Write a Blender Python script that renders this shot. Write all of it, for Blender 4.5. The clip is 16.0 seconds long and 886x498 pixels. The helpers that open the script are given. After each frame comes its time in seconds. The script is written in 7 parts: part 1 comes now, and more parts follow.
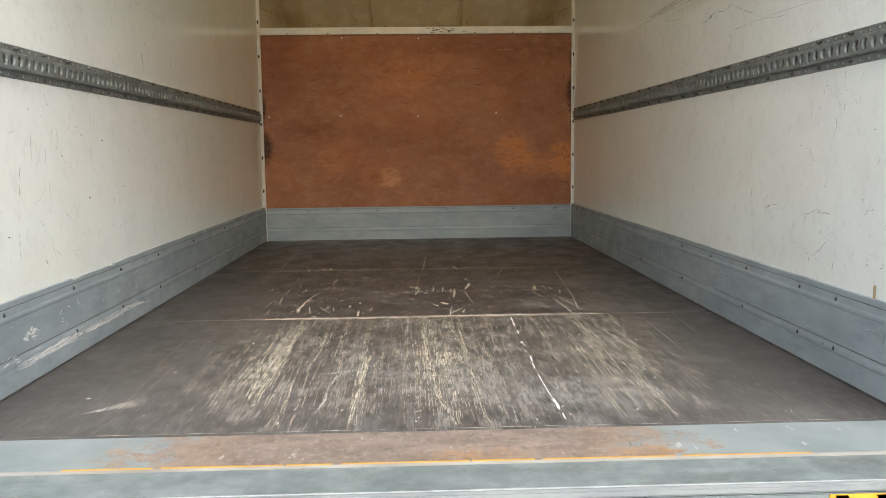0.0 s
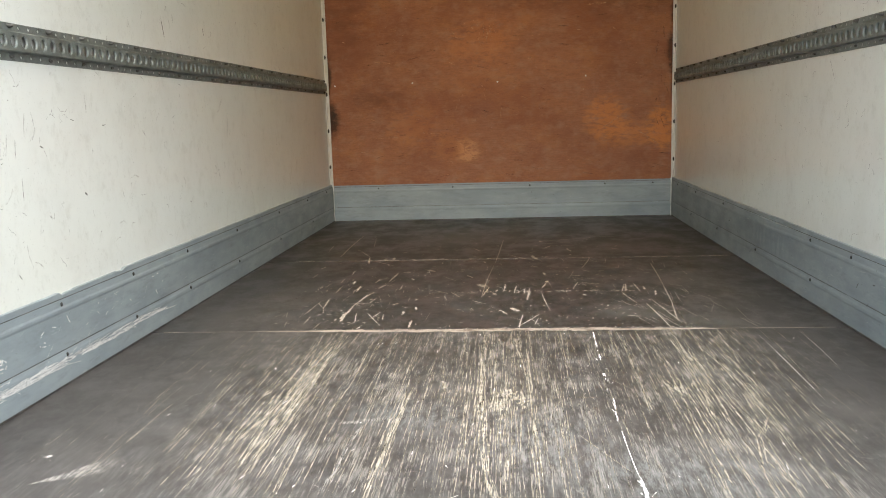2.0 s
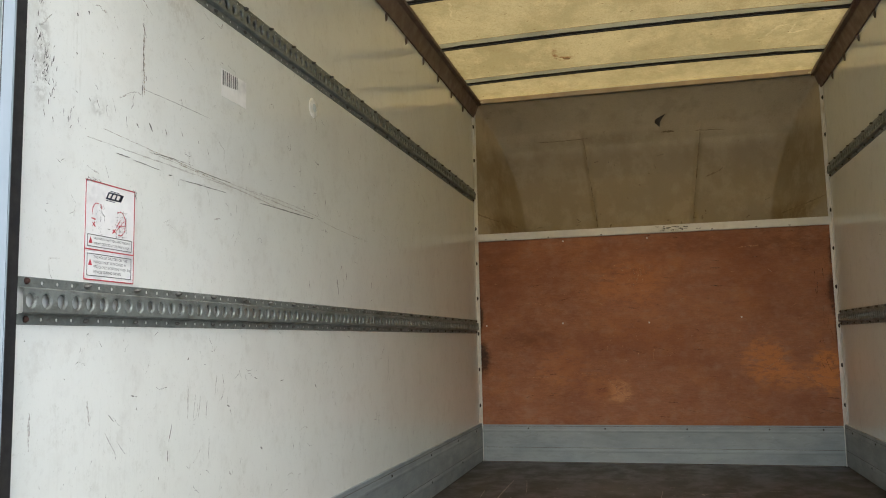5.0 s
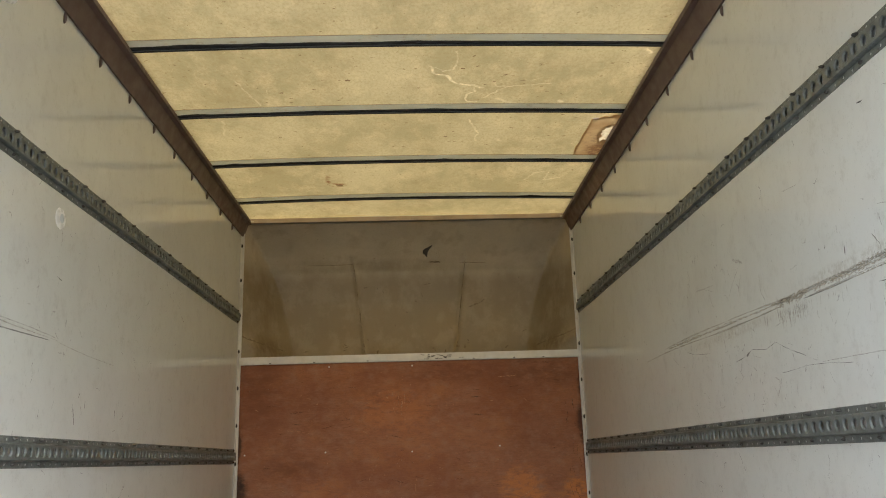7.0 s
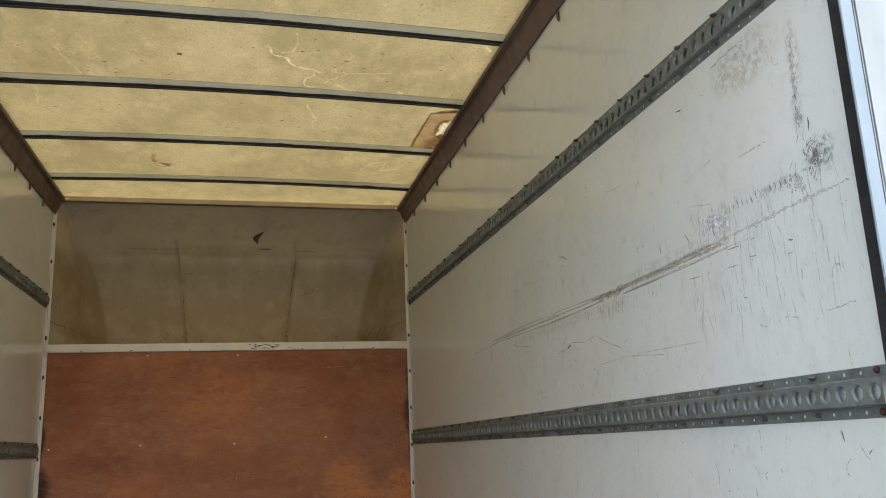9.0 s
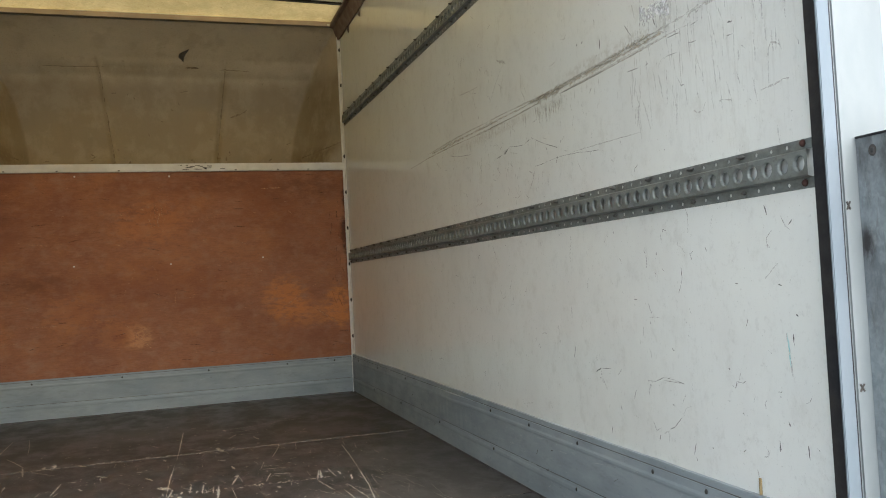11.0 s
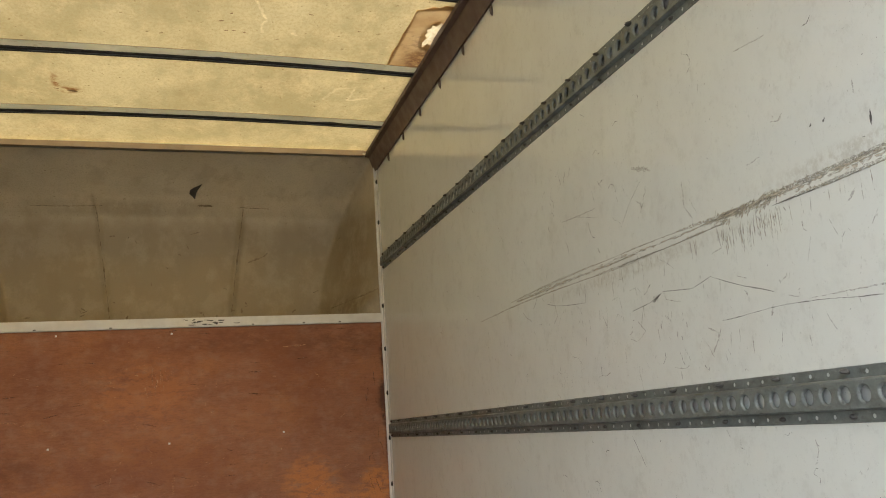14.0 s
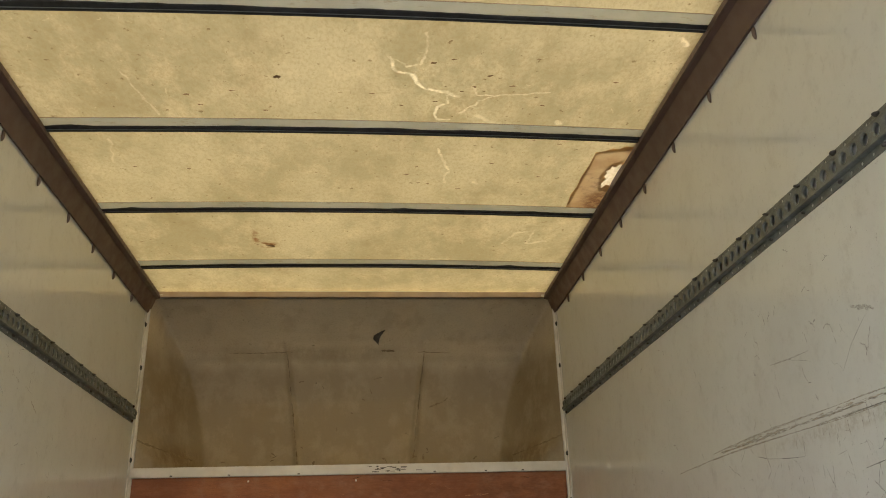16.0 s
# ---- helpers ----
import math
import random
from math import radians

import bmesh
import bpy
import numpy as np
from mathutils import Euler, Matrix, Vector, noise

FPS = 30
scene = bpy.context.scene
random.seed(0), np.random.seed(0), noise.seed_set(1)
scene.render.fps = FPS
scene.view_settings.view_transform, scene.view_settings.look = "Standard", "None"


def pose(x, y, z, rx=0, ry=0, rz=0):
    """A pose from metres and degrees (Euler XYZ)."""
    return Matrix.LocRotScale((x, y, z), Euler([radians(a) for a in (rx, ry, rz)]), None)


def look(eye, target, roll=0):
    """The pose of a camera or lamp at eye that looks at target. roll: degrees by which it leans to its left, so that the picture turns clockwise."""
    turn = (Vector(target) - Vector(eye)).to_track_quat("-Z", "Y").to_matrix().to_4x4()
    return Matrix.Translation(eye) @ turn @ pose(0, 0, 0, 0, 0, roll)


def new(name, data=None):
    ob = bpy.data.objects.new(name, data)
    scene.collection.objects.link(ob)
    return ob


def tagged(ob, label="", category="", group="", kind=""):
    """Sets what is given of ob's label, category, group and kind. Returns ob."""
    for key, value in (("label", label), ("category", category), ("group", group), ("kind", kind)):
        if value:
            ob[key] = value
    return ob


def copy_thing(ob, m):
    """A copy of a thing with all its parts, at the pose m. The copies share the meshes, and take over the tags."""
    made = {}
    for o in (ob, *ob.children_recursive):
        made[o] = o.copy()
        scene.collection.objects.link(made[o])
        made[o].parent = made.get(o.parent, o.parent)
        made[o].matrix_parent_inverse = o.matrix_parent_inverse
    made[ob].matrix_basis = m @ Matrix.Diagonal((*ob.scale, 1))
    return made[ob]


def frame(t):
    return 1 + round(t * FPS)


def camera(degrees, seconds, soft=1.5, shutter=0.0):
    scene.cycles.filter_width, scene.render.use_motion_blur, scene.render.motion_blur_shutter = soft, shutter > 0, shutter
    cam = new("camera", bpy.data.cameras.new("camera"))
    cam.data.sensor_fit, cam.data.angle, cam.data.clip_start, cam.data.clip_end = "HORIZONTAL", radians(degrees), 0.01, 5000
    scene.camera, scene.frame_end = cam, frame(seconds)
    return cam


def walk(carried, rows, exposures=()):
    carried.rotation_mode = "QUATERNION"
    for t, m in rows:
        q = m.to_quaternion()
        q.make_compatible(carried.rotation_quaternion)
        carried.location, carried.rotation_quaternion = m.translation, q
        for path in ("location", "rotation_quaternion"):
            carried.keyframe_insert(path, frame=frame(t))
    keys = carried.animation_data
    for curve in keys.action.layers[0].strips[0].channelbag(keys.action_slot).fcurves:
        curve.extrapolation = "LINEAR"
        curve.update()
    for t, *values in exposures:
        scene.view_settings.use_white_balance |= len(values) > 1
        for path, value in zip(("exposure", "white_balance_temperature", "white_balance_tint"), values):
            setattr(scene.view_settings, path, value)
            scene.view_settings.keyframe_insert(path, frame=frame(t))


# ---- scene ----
cam = camera(56.2, 16.0, soft=1.0)
PATH = [
    (0, (-0.032, -1.709, 0.615), (0.034, 0.277, 0.384), -0.7),
    (0.5, (-0.127, -1.47, 0.618), (-0.074, 0.512, 0.359), -0.9),
    (1, (-0.039, -1.327, 0.599), (-0.105, 0.652, 0.314), -1.2),
    (1.5, (0.084, -1.203, 0.614), (-0.09, 0.763, 0.291), -1.5),
    (2, (0.08, -1.156, 0.666), (-0.088, 0.812, 0.35), -1.7),
    (2.5, (0.081, -1.141, 0.694), (-0.079, 0.84, 0.472), -1.7),
    (3, (0.067, -1.142, 0.706), (-0.177, 0.84, 0.584), -1.8),
    (3.5, (0.036, -1.148, 0.709), (-0.394, 0.803, 0.634), -2.0),
    (3.7, (0.028, -1.154, 0.709), (-0.476, 0.78, 0.639), -2.0),
    (5.8, (0.023, -1.213, 0.812), (-0.39, 0.696, 1.242), -1.4),
    (6, (0.026, -1.205, 0.811), (-0.31, 0.712, 1.269), -1.4),
    (6.5, (0.026, -1.185, 0.814), (-0.099, 0.75, 1.305), -1.7),
    (7, (0.037, -1.153, 0.815), (0.107, 0.784, 1.307), -1.7),
    (7.5, (0.044, -1.142, 0.818), (0.268, 0.785, 1.307), -1.9),
    (8, (0.06, -1.142, 0.821), (0.401, 0.769, 1.305), -2.1),
    (8.2, (0.056, -1.143, 0.825), (0.422, 0.763, 1.31), -2.1),
    (10.3, (0.015, -1.088, 0.743), (0.608, 0.804, 1.01), -2.7),
    (10.5, (0.024, -1.087, 0.732), (0.617, 0.811, 0.944), -2.8),
    (11, (0.025, -1.104, 0.7), (0.64, 0.798, 0.77), -3.0),
    (11.5, (0.016, -1.11, 0.666), (0.69, 0.772, 0.615), -3.4),
    (12, (0.016, -1.048, 0.666), (0.695, 0.829, 0.539), -3.8),
    (12.5, (0.077, -0.817, 0.691), (0.664, 1.093, 0.593), -4.3),
    (13, (0.091, -0.549, 0.752), (0.669, 1.366, 0.76), -4.3),
    (13.5, (0.049, -0.297, 0.819), (0.652, 1.594, 1.071), -4.4),
    (14, (0.088, -0.162, 0.864), (0.676, 1.704, 1.281), -3.9),
    (14.5, (0.188, -0.08, 0.891), (0.646, 1.773, 1.491), -3.1),
    (15, (0.194, -0.054, 0.901), (0.517, 1.791, 1.602), -2.4),
    (15.5, (0.138, -0.08, 0.886), (0.342, 1.756, 1.654), -1.2),
    (16, (0.052, -0.115, 0.894), (0.237, 1.727, 1.65), -1.8),
]
walk(cam, [(t, look(eye, target, roll)) for t, eye, target, roll in PATH], [(0, 1.88, 6480, 7), (0.5, 2.16, 6400, 6), (1.0, 2.18, 6330, 7), (2.0, 2.18, 6290, 6), (2.5, 2.24, 6250, 6), (3.0, 2.28, 6080, 5), (3.6, 2.05, 6100, 5), (6.0, 1.58, 6250, 8), (6.5, 1.62, 6200, 8), (7.0, 1.78, 6150, 8), (8.0, 1.78, 5920, 7), (10.5, 1.64, 6050, 6), (11.0, 1.77, 6150, 6), (11.5, 1.86, 6180, 6), (12.0, 1.86, 6230, 6), (12.5, 1.97, 6280, 7), (13.0, 2.2, 6330, 8), (13.5, 2.18, 6330, 8), (14.5, 1.97, 6380, 8), (16, 1.86, 6400, 9)])

# ---- world, sun ----
world = bpy.data.worlds.new("world")
scene.world = world
world.use_nodes = True
wn, wl = world.node_tree.nodes, world.node_tree.links
sky = wn.new("ShaderNodeTexSky")
sky.sky_type, sky.sun_disc = "NISHITA", False
SUN_EL, SUN_AZ = radians(48), radians(170)
sky.sun_elevation, sky.sun_rotation = SUN_EL, SUN_AZ
sky.dust_density, sky.air_density = 4.0, 1.0
wn["Background"].inputs["Strength"].default_value = 0.14
# a thin overcast: the sky's colour is greyed
veil = wn.new("ShaderNodeHueSaturation")
veil.inputs["Saturation"].default_value = 0.65
wl.new(sky.outputs["Color"], veil.inputs["Color"])
wl.new(veil.outputs["Color"], wn["Background"].inputs["Color"])
sun = new("sun", bpy.data.lights.new("sun", "SUN"))
sun.data.energy, sun.data.angle, sun.data.color = 0.8, radians(60), (1.0, 0.975, 0.94)
sun_from = Vector((math.sin(SUN_AZ) * math.cos(SUN_EL), math.cos(SUN_AZ) * math.cos(SUN_EL), math.sin(SUN_EL)))
sun.matrix_world = look(sun_from * 20, (0, 0, 0))

# ---- sizes of the box body ----
W, DEEP, ROOF = 1.1, 4.2, 2.408
RIBS = [0.48, 1.145, 1.808, 2.461, 3.131, 3.788]


# ---- material helpers ----
class Mat:
    """A node material with a few shorthands."""

    def __init__(self, name, rough=0.5, metal=0.0):
        self.m = bpy.data.materials.new(name)
        self.m.use_nodes = True
        self.t = self.m.node_tree
        self.b = self.t.nodes["Principled BSDF"]
        self.b.inputs["Roughness"].default_value = rough
        self.b.inputs["Metallic"].default_value = metal
        self.co = self.t.nodes.new("ShaderNodeTexCoord").outputs["Object"]

    def put(self, value, socket):
        if isinstance(value, bpy.types.NodeSocket):
            self.t.links.new(value, socket)
        elif isinstance(value, tuple):
            socket.default_value = (*value, 1.0) if len(value) == 3 and socket.type == "RGBA" else value
        else:
            socket.default_value = value

    def noise(self, scale, stretch=(1, 1, 1), detail=4.0, rough=0.55, offset=(0, 0, 0), distort=0.0):
        mp = self.t.nodes.new("ShaderNodeMapping")
        mp.inputs["Scale"].default_value, mp.inputs["Location"].default_value = stretch, offset
        self.t.links.new(self.co, mp.inputs["Vector"])
        n = self.t.nodes.new("ShaderNodeTexNoise")
        n.inputs["Scale"].default_value, n.inputs["Detail"].default_value = scale, detail
        n.inputs["Roughness"].default_value, n.inputs["Distortion"].default_value = rough, distort
        self.t.links.new(mp.outputs["Vector"], n.inputs["Vector"])
        return n.outputs["Fac"]

    def ramp(self, value, low, high, a=0.0, b=1.0):
        r = self.t.nodes.new("ShaderNodeMapRange")
        r.interpolation_type = "SMOOTHSTEP"
        self.put(value, r.inputs["Value"])
        for key, v in (("From Min", low), ("From Max", high), ("To Min", a), ("To Max", b)):
            r.inputs[key].default_value = v
        return r.outputs["Result"]

    def math(self, op, a, b=0.0):
        n = self.t.nodes.new("ShaderNodeMath")
        n.operation = op
        self.put(a, n.inputs[0]), self.put(b, n.inputs[1])
        return n.outputs[0]

    def mix(self, fac, a, b, blend="MIX"):
        n = self.t.nodes.new("ShaderNodeMix")
        n.data_type, n.blend_type = "RGBA", blend
        self.put(fac, n.inputs["Factor"]), self.put(a, n.inputs["A"]), self.put(b, n.inputs["B"])
        return n.outputs["Result"]

    def axis(self, which):
        s = self.t.nodes.new("ShaderNodeSeparateXYZ")
        self.t.links.new(self.co, s.inputs[0])
        return s.outputs[which]

    def near(self, place, size, soft=0.5):
        """1 near a place, fading to 0 at the ellipsoid of that size."""
        mp = self.t.nodes.new("ShaderNodeMapping")
        mp.vector_type = "POINT"
        mp.inputs["Scale"].default_value = tuple(1 / s for s in size)
        mp.inputs["Location"].default_value = tuple(-p / s for p, s in zip(place, size))
        self.t.links.new(self.co, mp.inputs["Vector"])
        v = self.t.nodes.new("ShaderNodeVectorMath")
        v.operation = "LENGTH"
        self.t.links.new(mp.outputs["Vector"], v.inputs[0])
        return self.ramp(v.outputs["Value"], soft, 1.0, 1.0, 0.0)

    def beside(self, flat, points):
        """Distance in plan from a bent line."""
        best = None
        for (ax, ay), (bx, by) in zip(points, points[1:]):
            dx, dy = bx - ax, by - ay
            long = dx * dx + dy * dy
            rel = self.vector("SUBTRACT", flat, (ax, ay, 0.0)).outputs["Vector"]
            along = self.vector("DOT_PRODUCT", rel, (dx / long, dy / long, 0.0)).outputs["Value"]
            along = self.math("MINIMUM", self.math("MAXIMUM", along, 0.0), 1.0)
            foot = self.vector("SCALE", (dx, dy, 0.0))
            self.t.links.new(along, foot.inputs["Scale"])
            far = self.vector("DISTANCE", rel, foot.outputs["Vector"]).outputs["Value"]
            best = far if best is None else self.math("MINIMUM", best, far)
        return best

    def vector(self, op, a, b=None):
        n = self.t.nodes.new("ShaderNodeVectorMath")
        n.operation = op
        self.put(a, n.inputs[0])
        if b is not None:
            self.put(b, n.inputs[1])
        return n

    def bump(self, height, strength=0.2, distance=0.01):
        n = self.t.nodes.new("ShaderNodeBump")
        n.inputs["Strength"].default_value, n.inputs["Distance"].default_value = strength, distance
        self.t.links.new(height, n.inputs["Height"])
        self.t.links.new(n.outputs["Normal"], self.b.inputs["Normal"])

    def colour(self, value):
        self.put(value, self.b.inputs["Base Color"])
        return self

    def rough(self, value):
        self.put(value, self.b.inputs["Roughness"])
        return self


def simple(name, a, b, scale=12, rough=0.5, metal=0.0, bump=0.1, stretch=(1, 1, 1), grime=None):
    """Two tones by noise, fine bump, and stains of a third tone."""
    k = Mat(name, rough, metal)
    n = k.noise(scale, stretch)
    c = k.mix(k.ramp(n, 0.3, 0.7), a, b)
    if grime:
        c = k.mix(k.ramp(k.noise(scale * 0.35, stretch, offset=(3, 1, 7)), 0.52, 0.72, 0.0, 0.8), c, grime)
    k.colour(c)
    k.rough(k.ramp(k.noise(scale * 2.3, offset=(5, 5, 5)), 0.3, 0.7, max(0.05, rough - 0.12), min(1.0, rough + 0.12)))
    if bump:
        k.bump(k.noise(scale * 9, detail=3), bump, 0.004)
    return k.m


def broken(name, a, b, scale=40, rough=0.65, cover=0.6, grain=(1, 1, 1)):
    """A rub or score that the surface under it shows through, in two tones."""
    k = Mat(name, rough)
    k.colour(k.mix(k.ramp(k.noise(scale), 0.3, 0.7), a, b))
    clear = k.t.nodes.new("ShaderNodeBsdfTransparent")
    mx = k.t.nodes.new("ShaderNodeMixShader")
    gap = k.noise(260, grain, 4, 0.7, (3, 8, 2))
    k.put(k.ramp(gap, cover - 0.16, cover + 0.10), mx.inputs[0])
    k.t.links.new(k.b.outputs[0], mx.inputs[1])
    k.t.links.new(clear.outputs[0], mx.inputs[2])
    k.t.links.new(mx.outputs[0], k.t.nodes["Material Output"].inputs["Surface"])
    return k.m


# ---- materials ----
def wall_material():
    """White gel-coat panel: a little yellowed, clouded, with faint rubs, grime where loads leant, fine specks and a soft gloss."""
    k = Mat("white_gelcoat", 0.2)
    c = k.mix(k.ramp(k.noise(0.9, (1, 1, 0.6), 2), 0.2, 0.8), (0.722, 0.742, 0.718), (0.695, 0.712, 0.660))
    c = k.mix(k.ramp(k.noise(3.5, (1, 1, 0.8), 6, 0.65), 0.42, 0.70, 0, 0.30), c, (0.60, 0.595, 0.565))
    c = k.mix(k.ramp(k.noise(14, (1, 1, 0.9), 6, 0.7, (3, 0, 0)), 0.52, 0.74, 0, 0.22), c, (0.52, 0.525, 0.49))
    c = k.mix(k.ramp(k.noise(150, (1, 1, 0.8), 2, offset=(0, 5, 5)), 0.68, 0.78, 0, 0.5), c, (0.30, 0.29, 0.26))
    c = k.mix(k.ramp(k.noise(300, (1, 1, 0.7), 2, offset=(2, 5, 1)), 0.70, 0.78, 0, 0.6), c, (0.22, 0.21, 0.19))
    c = k.mix(k.ramp(k.noise(55, (1, 1.1, 0.9), 5, 0.75, (7, 1, 4)), 0.60, 0.70, 0, 0.26), c, (0.36, 0.36, 0.34))
    c = k.mix(k.ramp(k.noise(34, (1, 1.3, 1), 7, 0.8, (2, 6, 9)), 0.56, 0.66, 0, 0.18), c, (0.40, 0.40, 0.37))
    c = k.mix(k.ramp(k.noise(11, (1, 1.2, 1), 8, 0.8, (9, 3, 1)), 0.52, 0.66, 0, 0.26), c, (0.47, 0.465, 0.42))
    hair = k.ramp(k.noise(120, (1, 1.2, 0.09), 5, 0.7), 0.50, 0.68)
    for place, size, amount in (((W, 0.30, 1.15), (0.1, 0.42, 0.32), 0.28), ((W, 0.55, 0.55), (0.1, 0.5, 0.3), 0.06), ((-W, 0.40, 0.55), (0.1, 0.5, 0.3), 0.10), ((-W, 0.22, 1.40), (0.1, 0.05, 0.22), 0.22)):
        c = k.mix(k.math("MULTIPLY", k.math("MULTIPLY", k.near(place, size, 0.1), hair), amount), c, (0.36, 0.355, 0.31))
    crumb = k.noise(75, (1, 1, 0.9), 6, 0.75)
    for place, size, amount, tone in (
        ((W, 0.160, 1.325), (0.1, 0.055, 0.050), 0.85, (0.10, 0.095, 0.085)),
        ((W, 0.205, 1.43), (0.1, 0.022, 0.06), 0.6, (0.12, 0.115, 0.10)),
        ((W, 0.195, 1.55), (0.1, 0.028, 0.11), 0.5, (0.30, 0.29, 0.26)),
        ((W, 0.36, 1.61), (0.1, 0.17, 0.085), 0.75, (0.45, 0.41, 0.345)),
        ((W, 0.29, 1.302), (0.1, 0.09, 0.020), 0.5, (0.20, 0.19, 0.17)),
        ((W, 0.50, 1.28), (0.1, 0.03, 0.07), 0.5, (0.20, 0.19, 0.17)),
        ((W, 0.75, 1.25), (0.1, 0.45, 0.03), 0.35, (0.38, 0.35, 0.28)),
        ((W, 1.6, 1.20), (0.1, 0.6, 0.025), 0.35, (0.38, 0.34, 0.27)),
        ((-W, 0.12, 1.35), (0.1, 0.030, 0.16), 0.45, (0.32, 0.31, 0.28)),
        ((-W, 0.60, 1.63), (0.1, 0.10, 0.05), 0.35, (0.42, 0.40, 0.36)),
        ((-W, 0.29, 1.29), (0.1, 0.03, 0.03), 0.35, (0.22, 0.21, 0.19)),
        ((-W, 0.9, 1.22), (0.1, 0.5, 0.025), 0.30, (0.40, 0.37, 0.31)),
    ):
        c = k.mix(k.math("MULTIPLY", k.near(place, size, 0.35), k.ramp(crumb, 0.42, 0.60, 0.0, amount)), c, tone)
    k.colour(c)
    k.rough(k.ramp(k.noise(5, detail=7, rough=0.7), 0.25, 0.75, 0.055, 0.15))
    k.bump(k.noise(7, (1, 1, 1), 3), 0.03, 0.004)
    return k.m


def nose_material():
    """Bare grey-brown laminate."""
    k = Mat("bare_laminate", 0.55)
    c = k.mix(k.ramp(k.noise(2.2), 0.3, 0.7), (0.60, 0.52, 0.375), (0.50, 0.425, 0.295))
    c = k.mix(k.ramp(k.noise(9, (1, 1, 0.5), 6), 0.5, 0.72, 0, 0.45), c, (0.34, 0.26, 0.165))
    c = k.mix(k.ramp(k.noise(60, detail=2), 0.68, 0.76, 0, 0.6), c, (0.12, 0.095, 0.06))
    # browner and darker below about z 2.2
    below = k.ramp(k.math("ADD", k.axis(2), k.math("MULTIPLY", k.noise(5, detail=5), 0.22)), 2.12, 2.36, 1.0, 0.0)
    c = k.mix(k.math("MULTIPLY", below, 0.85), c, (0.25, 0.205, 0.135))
    c = k.mix(k.ramp(k.noise(6, (1, 1, 0.8), 7, 0.7, (2, 3, 8)), 0.46, 0.62, 0, 0.30), c, (0.47, 0.415, 0.31))
    c = k.mix(k.ramp(k.noise(150, detail=4, rough=0.7, offset=(1, 4, 2)), 0.44, 0.68, 0, 0.35), c, (0.27, 0.215, 0.135))
    # brown stains in the lower corners; side facets, foot and crease browned
    blotch = k.ramp(k.noise(12, (1, 1, 0.6), 7, 0.75, (5, 1, 2)), 0.34, 0.60)
    for place, size, amount in (((-0.93, 4.4, 1.56), (0.20, 0.8, 0.11), 0.75), ((0.93, 4.4, 1.56), (0.20, 0.8, 0.11), 0.75), ((-0.98, 4.3, 1.85), (0.16, 0.8, 0.40), 0.45), ((0.98, 4.3, 1.85), (0.16, 0.8, 0.40), 0.45), ((0.0, 4.6, 1.50), (0.95, 0.8, 0.07), 0.4), ((-0.2, 4.6, 2.16), (0.7, 0.8, 0.05), 0.3)):
        c = k.mix(k.math("MULTIPLY", k.near(place, size, 0.15), k.math("MULTIPLY", blotch, amount)), c, (0.165, 0.11, 0.055))
    k.colour(c)
    k.bump(k.noise(70, detail=3), 0.15, 0.004)
    return k.m


RESIN_STREAKS = [
    ([(0.227, 1.918), (0.238, 2.016), (0.221, 2.077), (0.177, 2.088), (0.117, 2.046)], 0.008, 0.6),
    ([(0.117, 2.046), (0.142, 2.118), (0.197, 2.14), (0.229, 2.204), (0.268, 2.226), (0.325, 2.237), (0.356, 2.256)], 0.012, 1.0),
    ([(0.325, 2.237), (0.322, 2.303)], 0.007, 0.6),
    ([(0.309, 2.307), (0.289, 2.323), (0.287, 2.378), (0.304, 2.411), (0.342, 2.406)], 0.010, 0.8),
    ([(0.402, 2.196), (0.421, 2.24), (0.479, 2.247), (0.656, 2.212)], 0.007, 0.7),
    ([(0.467, 2.255), (0.427, 2.288), (0.377, 2.367)], 0.007, 0.7),
    ([(0.438, 2.372), (0.473, 2.408), (0.516, 2.426)], 0.016, 0.6),
]
RESIN_STREAKS += [
    ([(0.319, 2.618), (0.355, 2.729), (0.375, 2.799), (0.365, 2.899)], 0.010, 0.9),
    ([(-0.716, 2.151), (-0.693, 2.244), (-0.657, 2.405)], 0.007, 0.5),
    ([(-0.863, 2.578), (-0.895, 2.749)], 0.008, 0.5),
    ([(0.707, 3.519), (0.741, 3.395), (0.829, 3.367), (0.817, 3.517), (0.906, 3.48)], 0.012, 0.6),
    ([(0.725, 2.398), (0.742, 2.409)], 0.016, 1.0),
    ([(0.483, 2.87), (0.497, 2.895)], 0.018, 0.7),
    ([(0.999, 1.894), (1.023, 1.921)], 0.014, 1.0),
]


